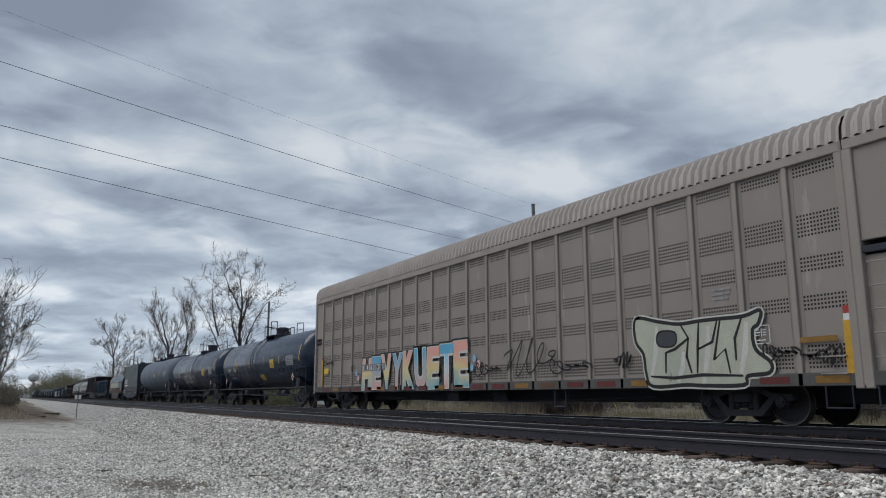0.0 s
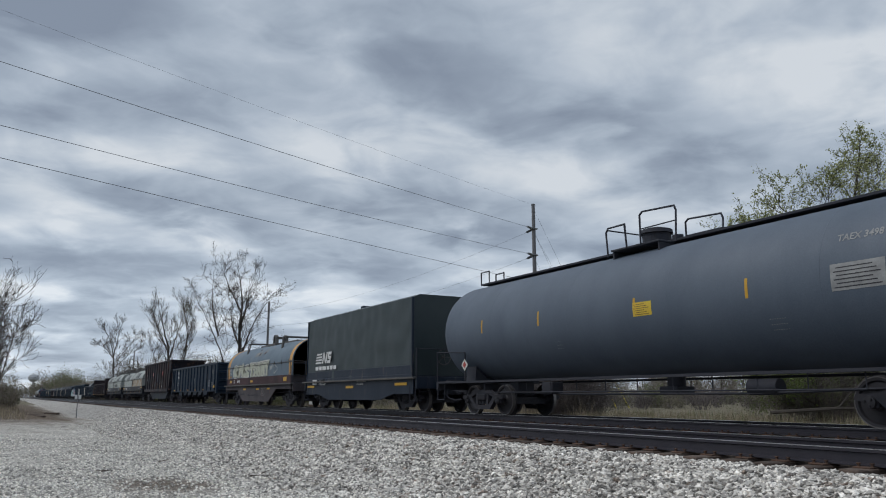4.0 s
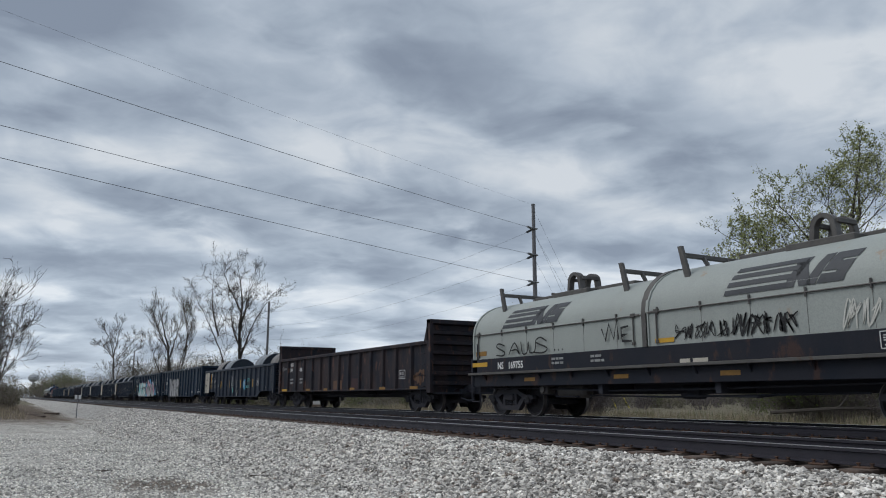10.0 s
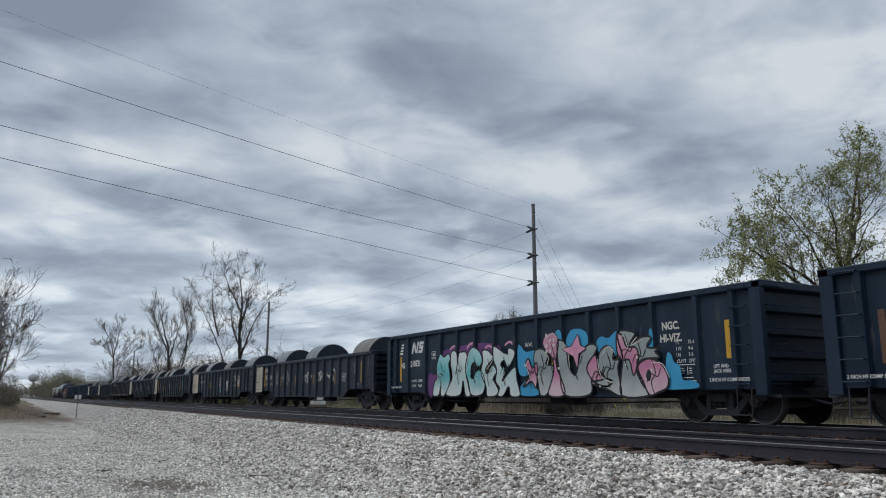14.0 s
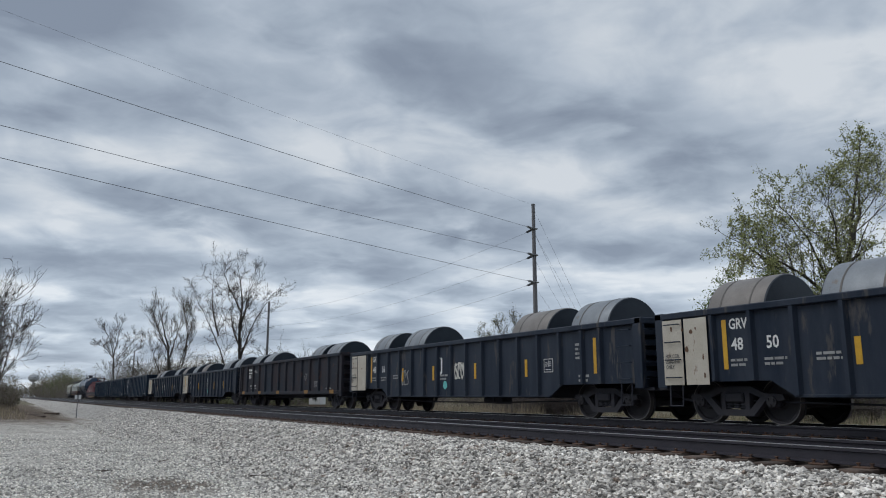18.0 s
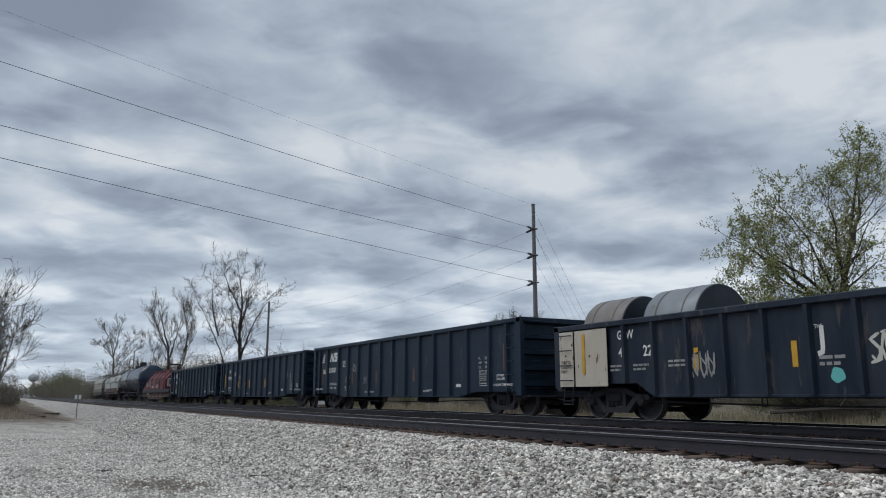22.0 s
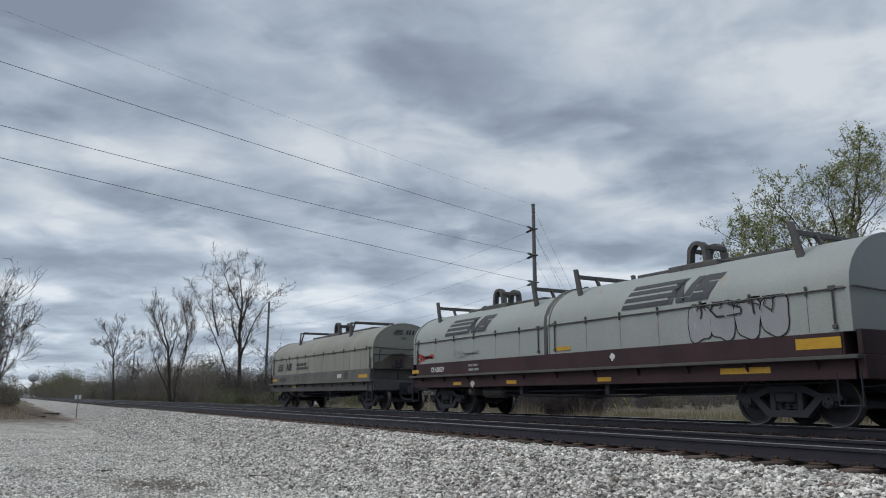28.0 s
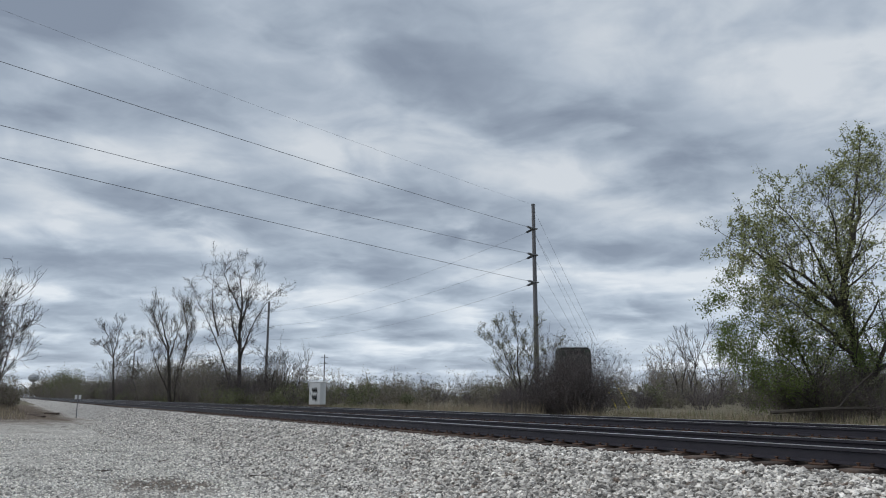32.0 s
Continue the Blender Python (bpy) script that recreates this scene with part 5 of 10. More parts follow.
M_HOODBLUE = material("weathered_blue_hood", (0.135, 0.185, 0.23), (0.10, 0.14, 0.18), rough=0.6, scale=0.8, grain=40, bump=0.04, streak=2, third=(0.33, 0.20, 0.14), third_amount=0.03)
M_HOODYEL = material("ochre_hood_end", (0.60, 0.34, 0.11), (0.48, 0.27, 0.10), rough=0.65, scale=1.5, grain=50, bump=0.04, streak=3)
M_REDCAR = material("oxide_red_hood", (0.125, 0.019, 0.028), (0.082, 0.015, 0.023), rough=0.6, scale=1.0, grain=50, bump=0.04, streak=3, third=(0.20, 0.10, 0.09), third_amount=0.04)
M_OXFRAME = material("oxide_brown_frame", (0.062, 0.026, 0.029), (0.032, 0.021, 0.025), rough=0.75, scale=1.2, grain=50, bump=0.08, streak=2)
M_LASTFRAME = material("dusty_grey_frame", (0.165, 0.163, 0.152), (0.11, 0.108, 0.103), rough=0.8, scale=1.0, grain=50, bump=0.08, streak=2, third=(0.15, 0.10, 0.075), third_amount=0.08)
M_GREYFRAME = material("dirty_grey_frame", (0.115, 0.113, 0.11), (0.078, 0.075, 0.073), rough=0.8, scale=1.0, grain=50, bump=0.08, streak=2, third=(0.10, 0.07, 0.055), third_amount=0.08)
M_PLUMFRAME = material("grimy_plum_grey_frame", (0.085, 0.076, 0.084), (0.055, 0.048, 0.054), rough=0.75, scale=1.0, grain=50, bump=0.08, streak=2, third=(0.10, 0.06, 0.05), third_amount=0.05)
M_MARK = material("faded_black_mark", (0.040, 0.044, 0.052), (0.065, 0.07, 0.078), rough=0.6, scale=3, grain=40, bump=0)
M_BARE = material("worn_steel_bracket", (0.13, 0.125, 0.12), (0.085, 0.08, 0.078), rough=0.6, metal=0.3, scale=4, grain=60, bump=0.1)
M_TARP = material("black_wavy_cover", (0.022, 0.034, 0.038), (0.034, 0.048, 0.052), rough=0.45, scale=1.0, grain=40, bump=0.05)
M_COIL = material("grey_wrapped_steel", (0.25, 0.275, 0.30), (0.165, 0.185, 0.21), rough=0.5, metal=0.35, scale=1.5, grain=40, bump=0.05, third=(0.17, 0.135, 0.11), third_amount=0.06)
M_COILEND = material("blue_grey_coil_end", (0.028, 0.038, 0.052), (0.018, 0.026, 0.038), rough=0.5, metal=0.3, scale=2, grain=90, bump=0.08)
M_RUSTWASH = material("orange_rust_stain", (0.34, 0.265, 0.18), (0.40, 0.375, 0.33), rough=0.7, scale=3, grain=30, bump=0, streak=3)
M_STAINED = material("rust_stained_pale_sheet", (0.41, 0.395, 0.34), (0.36, 0.335, 0.28), rough=0.65, scale=1.6, grain=30, bump=0.03, streak=2, spread=0.3, third=(0.31, 0.205, 0.125), third_amount=0.2)
M_RUSTBLACK = material("black_paint_with_brown_rust", (0.011, 0.015, 0.025), (0.022, 0.023, 0.031), rough=0.6, scale=0.8, grain=50, bump=0.08, streak=2, spread=0.3, third=(0.052, 0.032, 0.030), third_amount=0.11, spec=0.22)
M_GRIMEEND = material("brown_grime_on_grey_sheet", (0.075, 0.058, 0.048), (0.145, 0.13, 0.11), rough=0.8, scale=1.3, grain=40, bump=0.05, streak=3, spread=0.4)
M_COILRUST = material("brown_wrapped_steel", (0.23, 0.22, 0.21), (0.15, 0.14, 0.135), rough=0.55, metal=0.25, scale=1.5, grain=40, bump=0.05)
M_CREAM = material("chipped_cream_panel", (0.52, 0.495, 0.44), (0.42, 0.385, 0.32), rough=0.7, scale=2.2, grain=40, bump=0.04, streak=2, third=(0.17, 0.09, 0.055), third_amount=0.085)
M_RUSTEND = material("bright_rust_sheet", (0.22, 0.085, 0.045), (0.13, 0.06, 0.042), rough=0.85, scale=1.5, grain=50, bump=0.1, streak=2)

CARS = []       # (thing, x at the start)
SPINNERS = []   # wheelsets

WHEEL_R = 0.457


def wheelset_mesh():
    g = Geo()
    for s in (-1, 1):
        y = s * 0.75
        prof = [(0.07, 0.09), (0.075, 0.12), (0.03, 0.16), (0.02, 0.36), (0.062, 0.385), (0.068, 0.452), (0.0, 0.457), (-0.04, 0.461), (-0.05, 0.482), (-0.068, 0.482), (-0.072, 0.39), (-0.02, 0.36), (-0.01, 0.16), (-0.07, 0.12), (-0.07, 0.09)]
        g.lathe([(y + s * a, r) for a, r in (prof if s > 0 else prof)], (0, 0, 0), 36, "y")
        g.lathe([(y + s * 0.2, 0.0), (y + s * 0.2, 0.12), (y + s * 0.36, 0.115), (y + s * 0.37, 0.07), (y + s * 0.37, 0.0)], (0, 0, 0), 16, "y")
        for k in range(3):
            t = 2 * pi * k / 3
            g.cyl((0.07 * cos(t), y + s * 0.36, 0.07 * sin(t)), (0.07 * cos(t), y + s * 0.395, 0.07 * sin(t)), 0.022, 6)
    g.cyl((0, -1.1, 0), (0, 1.1, 0), 0.085, 12)
    return g.mesh("wheelset", M_WHEEL)


def tread_mesh(s):
    g = Geo()
    g.lathe([(s * 0.75 + s * 0.071, 0.432), (s * 0.75 + s * 0.072, 0.452), (s * 0.752, 0.4592), (s * 0.75 - s * 0.03, 0.4625)], (0, 0, 0), 36, "y")
    return g.mesh("wheel_tread", M_TREAD)


def sideframe_mesh(s):
    """A cast three-piece bogie frame: arched top, dropped spring seat, pedestal jaws."""
    g = Geo()
    y0, y1 = s * 0.94, s * 1.08
    top = [(-1.18, 0.50), (-1.14, 0.60), (-0.72, 0.62), (-0.40, 0.76), (0.40, 0.76), (0.72, 0.62), (1.14, 0.60), (1.18, 0.50), (1.02, 0.47), (0.95, 0.52), (0.70, 0.51), (0.38, 0.63), (-0.38, 0.63), (-0.70, 0.51), (-0.95, 0.52), (-1.02, 0.47)]
    g.prism(top, y0, y1, axis=1)
    low = [(-0.78, 0.52), (-0.62, 0.54), (-0.36, 0.30), (0.36, 0.30), (0.62, 0.54), (0.78, 0.52), (0.44, 0.17), (-0.44, 0.17)]
    g.prism(low, y0, y1, axis=1)
    for x in (-0.30, 0.30):
        g.box(x - 0.06, x + 0.06, y0, y1, 0.28, 0.66, 0.01)
    for x in (-0.89, 0.89):
        g.box(x - 0.13, x + 0.13, y0, s * 1.06, 0.36, 0.53, 0.02)
    return g.mesh("side_frame", M_TRUCK)


def spring_mesh():
    """One ribbed coil spring standing on the side frame."""
    prof = []
    for k in range(5):
        z = 0.315 + k * 0.058
        prof += [(z, 0.055), (z + 0.012, 0.078), (z + 0.034, 0.078), (z + 0.046, 0.055)]
    return Geo().lathe(prof, (0, 0, 0), 8, "z").mesh("spring", M_TRUCK)


WHEELSET, TREADS = wheelset_mesh(), [tread_mesh(-1), tread_mesh(1)]
FRAMES = {s: sideframe_mesh(s) for s in (-1, 1)}
SPRING = spring_mesh()
BOLSTER = Geo().box(-0.22, 0.22, -1.12, 1.12, 0.44, 0.64, 0.03).box(-0.45, 0.45, -0.3, 0.3, 0.60, 0.74, 0.03).box(-1.12, -1.06, -0.75, 0.75, 0.34, 0.44).box(1.06, 1.12, -0.75, 0.75, 0.34, 0.44).mesh("truck", M_TRUCK)


def add_truck(car, x):
    truck = part("truck", BOLSTER, M_TRUCK, car, "grimy cast steel two-axle bogie")
    truck.location.x = x
    for s in (-1, 1):
        part("side_frame", FRAMES[s], M_TRUCK, truck)
        for sx in (-0.17, 0.0, 0.17):
            part("spring", SPRING, M_TRUCK, truck).location = (sx, s * 1.0, 0)
    for dx in (-0.89, 0.89):
        ws = part("wheelset", WHEELSET, M_WHEEL, car, "steel wheelset with worn bright treads")
        ws.matrix_parent_inverse = Matrix.Translation((x + dx, 0, WHEEL_R))
        for tread in TREADS:
            part("wheel_tread", tread, M_TREAD, ws)
        SPINNERS.append(ws)


def coupler_mesh():
    g = Geo()
    g.box(-0.1, 0.75, -0.09, 0.09, 0.74, 0.94, 0.02)
    g.prism([(0.7, -0.14), (0.9, -0.18), (1.0, -0.1), (0.94, -0.02), (1.02, 0.06), (0.98, 0.16), (0.82, 0.17), (0.7, 0.13)], 0.70, 0.98, axis=2)
    g.tube([(0.2, -0.28, 0.66), (0.55, -0.32, 0.50), (0.85, -0.24, 0.42), (1.05, -0.1, 0.46)], 0.03, 6)
    g.tube([(0.1, -1.35, 0.95), (0.12, -1.3, 0.72), (0.3, -0.5, 0.78), (0.5, -0.12, 1.0)], 0.014, 5)
    return g.mesh("coupler", M_UNDER)


COUPLER = coupler_mesh()


def new_car(name, label, left, right, trucks, reach=0.55):
    """A car whose body runs from left to right (x at the start); trucks: centre distance from the middle."""
    mid = (left + right) / 2
    car = thing(name, label, "freight car", pose(mid, FAR_TRACK, RAIL_Z), group="cars of the freight train")
    CARS.append((car, mid))
    for s in (-1, 1):
        add_truck(car, s * trucks)
        cp = part("coupler", COUPLER, M_UNDER, car)
        cp.matrix_basis = pose(s * ((right - left) / 2 - 0.35 + reach - 0.5), 0, 0, 0, 0, 0 if s > 0 else 180)
    return car, (right - left) / 2


def rungs(parent, x0, x1, zs, y, mat, r=0.011):
    """Each rung is a bent bar of its own."""
    for z in zs:
        part("grab_iron", Geo().tube([(x0, y + 0.07, z), (x0, y, z), (x1, y, z), (x1, y + 0.07, z)], r, 5), mat, parent)


def end_rungs(parent, x, y0, y1, zs, mat, r=0.011):
    s = 1 if x > 0 else -1
    for z in zs:
        part("grab_iron", Geo().tube([(x, y0, z), (x + s * 0.07, y0, z), (x + s * 0.07, y1, z), (x, y1, z)], r, 5), mat, parent)


def brake_wheel(parent, x, y, z, r=0.28):
    g = Geo()
    pts = [(x, y + r * cos(2 * pi * i / 14), z + r * sin(2 * pi * i / 14)) for i in range(15)]
    g.tube(pts, 0.018, 5)
    for i in range(5):
        g.cyl((x, y, z), (x, y + r * cos(2 * pi * i / 5), z + r * sin(2 * pi * i / 5)), 0.012, 5)
    g.cyl((x - 0.18, y, z), (x + 0.03, y, z), 0.03, 8)
    return part("brake_wheel", g, M_BARE, parent)


def plate_patch(parent, x0, x1, z0, z1, mat, y, name="patch", lean=0.0):
    g = Geo().add([(x0, y, z0), (x1, y, z0), (x1 + lean, y, z1), (x0 + lean, y, z1), (x0, y + 0.004, z0), (x1, y + 0.004, z0), (x1 + lean, y + 0.004, z1), (x0 + lean, y + 0.004, z1)],
                  [(0, 1, 2, 3), (7, 6, 5, 4), (0, 4, 5, 1), (1, 5, 6, 2), (2, 6, 7, 3), (3, 7, 4, 0)])
    return part(name, g, mat, parent)


def consol_box(parent, x, z, y, mat, w=0.42, h=0.5):
    """The small framed data table painted on every car."""
    g = Geo()
    t = 0.016
    for a, b, c, d in ((0, w, 0, t), (0, w, h - t, h), (0, t, 0, h), (w - t, w, 0, h), (w * 0.48, w * 0.48 + t, h * 0.4, h * 0.85)):
        g.box(x + a, x + b, y - 0.003, y, z + c, z + d)
    for k in range(3):
        g.box(x + 0.06, x + 0.06 + 0.09 + 0.02 * (k % 2), y - 0.003, y, z + h * (0.45 + 0.14 * k), z + h * (0.45 + 0.14 * k) + 0.018)
        g.box(x + w * 0.58, x + w * 0.58 + 0.08, y - 0.003, y, z + h * (0.45 + 0.14 * k), z + h * (0.45 + 0.14 * k) + 0.018)
    g.box(x + 0.07, x + w - 0.1, y - 0.003, y, z + h * 0.18, z + h * 0.18 + 0.02)
    return tagged(part("data_table", g, mat, parent), kind="stuff")


def horse_mark(parent, x, z, h, mat, y, stripes=True, split=None, wide=1.55):
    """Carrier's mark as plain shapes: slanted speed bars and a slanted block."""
    g = Geo()

    def slab(a, b, c, d, sl):
        g.add([(a, y - 0.003, c), (b, y - 0.003, c), (b + sl * (d - c), y - 0.003, d), (a + sl * (d - c), y - 0.003, d), (a, y, c), (b, y, c), (b + sl * (d - c), y, d), (a + sl * (d - c), y, d)],
              [(0, 1, 2, 3), (7, 6, 5, 4), (0, 4, 5, 1), (1, 5, 6, 2), (2, 6, 7, 3), (3, 7, 4, 0)])
    if stripes:
        for k in range(4):
            slab(x + 0.12 * h * k, x + h * wide + 0.06 * k * h, z + k * h * 0.26, z + k * h * 0.26 + h * 0.15, 0.5)
    x += (split or h * 1.75) if stripes else 0
    slab(x, x + h * 0.28, z, z + h, 0.32)
    slab(x + h * 0.76, x + h * 1.04, z, z + h, -0.42)
    slab(x + h * 0.85, x + h * 1.1, z, z + h, 0.32)
    slab(x + h * 1.3, x + h * 2.05, z, z + h * 0.26, 0.32)
    slab(x + h * 1.42, x + h * 2.2, z + h * 0.37, z + h * 0.63, 0.32)
    slab(x + h * 1.5, x + h * 2.3, z + h * 0.74, z + h, 0.32)
    slab(x + h * 1.46, x + h * 1.74, z + h * 0.61, z + h * 0.76, 0.32)
    slab(x + h * 1.86, x + h * 2.14, z + h * 0.24, z + h * 0.39, 0.32)
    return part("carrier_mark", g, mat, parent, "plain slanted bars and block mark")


# ---- gondolas ----
def gondola(label, left, right, top, floor, mat, ribs, trucks=6.4, belly=None, end_top=None, width=3.1, rib_w=0.16, chord=0.14, end_ribs=5, rib_mat=None, slant=0.0, deck_z=None, tail_mat=None, rib_xs=None, sill=0.14):
    car, hl = new_car("gondola_car", label, left, right, trucks)
    w, rib_mat = width / 2, rib_mat or mat
    skin = w - 0.10
    for s in (-1, 1):
        sheet = Geo()
        if slant:
            prof = [(-hl + slant, floor), (hl - slant, floor), (hl, top - 0.1), (-hl, top - 0.1)]
            sheet.prism(prof, s * skin - 0.012, s * skin + 0.012, axis=1)
        else:
            sheet.box(-hl + 0.03, hl - 0.03, s * skin - 0.012, s * skin + 0.012, floor, top - 0.1)
        if belly:
            a, b, zb = belly
            sheet.prism([(-a, floor), (a, floor), (b, zb), (-b, zb)], s * skin - 0.012, s * skin + 0.012, axis=1)
        part("side_sheet", sheet, mat, car)
        part("top_chord", Geo().box(-hl, hl, s * (w - 0.16), s * (w + 0.01), top - chord, top, 0.02), rib_mat, car)
        if belly:
            part("side_sill", Geo().box(-belly[1], belly[1], s * (skin - 0.05), s * (skin + 0.04), belly[2] - 0.02, belly[2] + 0.04, 0.008), rib_mat, car)
        else:
            part("side_sill", Geo().box(-hl + 0.02 + slant, hl - 0.02 - slant, s * (w - 0.13), s * w, floor - 0.02, floor + sill, 0.015), rib_mat, car)
        for x in rib_xs or [-hl + 0.55 + (2 * hl - 1.1) * i / (ribs - 1) for i in range(ribs)]:
            zb = floor if belly else floor + sill - 0.018
            if belly:
                a, b, z = belly
                if abs(x) < b:
                    zb = z
                elif abs(x) < a:
                    zb = floor + (z - floor) * (a - abs(x)) / (a - b)
            post = Geo()
            d = s * w
            post.prism([(x - rib_w / 2, s * (skin + 0.005)), (x + rib_w / 2, s * (skin + 0.005)), (x + rib_w / 2 - 0.045, d), (x - rib_w / 2 + 0.045, d)], zb + 0.02, top - chord * 0.8, axis=2)
            part("rib", post, rib_mat, car)
    part("floor_plate", Geo().box(-hl + 0.05 + slant, hl - 0.05 - slant, -skin, skin, (deck_z or floor) + (-0.08 if deck_z else 0.02), (deck_z or floor) + (0.05 if deck_z else 0.10)), mat, car)
    part("centre_sill", Geo().box(-hl - 0.15, hl + 0.15, -0.28, 0.28, max(0.52, floor - 0.42), floor + 0.02, 0.02), M_UNDER, car)
    et = end_top or top
    for s in (-1, 1):
        x = s * hl
        end = Geo()
        if slant:
            end.add([(x - s * slant, -skin, floor), (x - s * slant, skin, floor), (x, skin, et), (x, -skin, et), (x - s * (slant + 0.03), -skin, floor), (x - s * (slant + 0.03), skin, floor), (x - s * 0.03, skin, et), (x - s * 0.03, -skin, et)],
                    [(0, 1, 2, 3), (7, 6, 5, 4), (0, 4, 5, 1), (1, 5, 6, 2), (2, 6, 7, 3), (3, 7, 4, 0)])
        else:
            end.box(x - 0.03 * s, x, -skin, skin, floor - 0.1, et)
        part("end_sheet", end, tail_mat if tail_mat and s < 0 else mat, car)
        for k in range(end_ribs):
            z = floor + 0.12 + (et - floor - 0.3) * k / (end_ribs - 1)
            xo = x - s * slant * (1 - (z - floor) / (et - floor)) if slant else x
            part("end_rib", Geo().prism([(xo, z), (xo + s * 0.16, z + 0.04), (xo + s * 0.16, z + 0.15), (xo, z + 0.19)], -skin + 0.02, skin - 0.02, axis=1), tail_mat if tail_mat and s < 0 else rib_mat, car)
        for q in (-1, 1):
            if not slant:
                part("corner_post", Geo().box(x - s * 0.10, x + s * 0.17, q * (w - 0.14), q * w, floor - 0.12, et, 0.012), rib_mat, car)
        part("end_chord", Geo().box(x - s * 0.08, x + s * 0.19, -w, w, et - chord, et + 0.01, 0.015), rib_mat, car)
        part("end_platform", Geo().box(x - s * 0.02, x + s * 0.32, -w + 0.2, w - 0.2, floor - 0.16, floor - 0.10), M_UNDER, car)
        if end_top:
            for q in (-1, 1):
                part("end_wing", Geo().prism([(x, top), (x - s * 0.28, top), (x, et)], q * (w - 0.04), q * w, axis=1), rib_mat, car)
        zs = [floor + 0.1 + 0.38 * i for i in range(int((top - floor - 0.1) / 0.38) + 1)]
        if not slant:
            end_rungs(car, x + s * 0.17, -w + 0.12, -w + 0.62, zs, rib_mat)
            rungs(car, x - s * 0.16, x - s * 0.56, zs, -w - 0.07, rib_mat)
        part("sill_step", Geo().tube([(x - s * 0.2, -w + 0.02, floor), (x - s * 0.2, -w, floor - 0.5), (x - s * 0.55, -w, floor - 0.5), (x - s * 0.55, -w + 0.02, floor)], 0.014, 5), M_UNDER, car)
    brake_wheel(car, hl + 0.34, 0.62, floor + 0.75)
    # under gear: air pipe, slack rods, brake cylinder
    zr = (belly[2] if belly else floor) - 0.1
    part("air_pipe", Geo().tube([(-hl + 1, -0.9, zr + 0.02), (-2, -1.0, zr - 0.08), (2, -1.0, zr - 0.08), (hl - 1, -0.9, zr + 0.02)], 0.02, 5), M_UNDER, car)
    part("brake_cylinder", Geo().cyl((0.6, -0.6, zr), (1.2, -0.6, zr), 0.12, 12).box(1.5, 1.9, -0.9, -0.5, zr - 0.12, zr + 0.08, 0.03), M_UNDER, car)
    for hx in (-2.6, 2.4):
        part("rod_hanger", Geo().tube([(hx, -1.0, zr + 0.12), (hx, -1.0, zr - 0.1), (hx + 0.12, -1.0, zr - 0.1), (hx + 0.12, -1.0, zr + 0.12)], 0.014, 5), M_UNDER, car)
    return car, hl, -w


# ---- steel coils carried as load ----
COIL_THINGS = []


def steel_coil(x, z, r, width, label, tone):
    ob = thing("steel_coil", label, "steel coil", pose(x, FAR_TRACK, z), group="coils riding in gondolas")
    h = width / 2
    part("wrap", Geo().lathe([(-h + 0.03, r * 0.985), (-h + 0.06, r), (h - 0.06, r), (h - 0.03, r * 0.985)], (0, 0, 0), 40, "x"), tone, ob)
    g = Geo()
    for s in (-1, 1):
        g.lathe([(s * (h - 0.03), r * 0.985), (s * h, r * 0.97), (s * h, 0.31)], (0, 0, 0), 40, "x")
    g.lathe([(-h, 0.31), (h, 0.31)], (0, 0, 0), 24, "x")
    part("end_face", g, M_COILEND, ob, "dark blue-grey coil end")
    for dx in (-h * 0.5, h * 0.5):
        part("strap", Geo().lathe([(dx - 0.02, r + 0.001), (dx - 0.02, r + 0.006), (dx + 0.02, r + 0.006), (dx + 0.02, r + 0.001)], (0, 0, 0), 40, "x"), M_BARE, ob, "thin steel strap")
    COIL_THINGS.append((ob, x, z))
    return ob


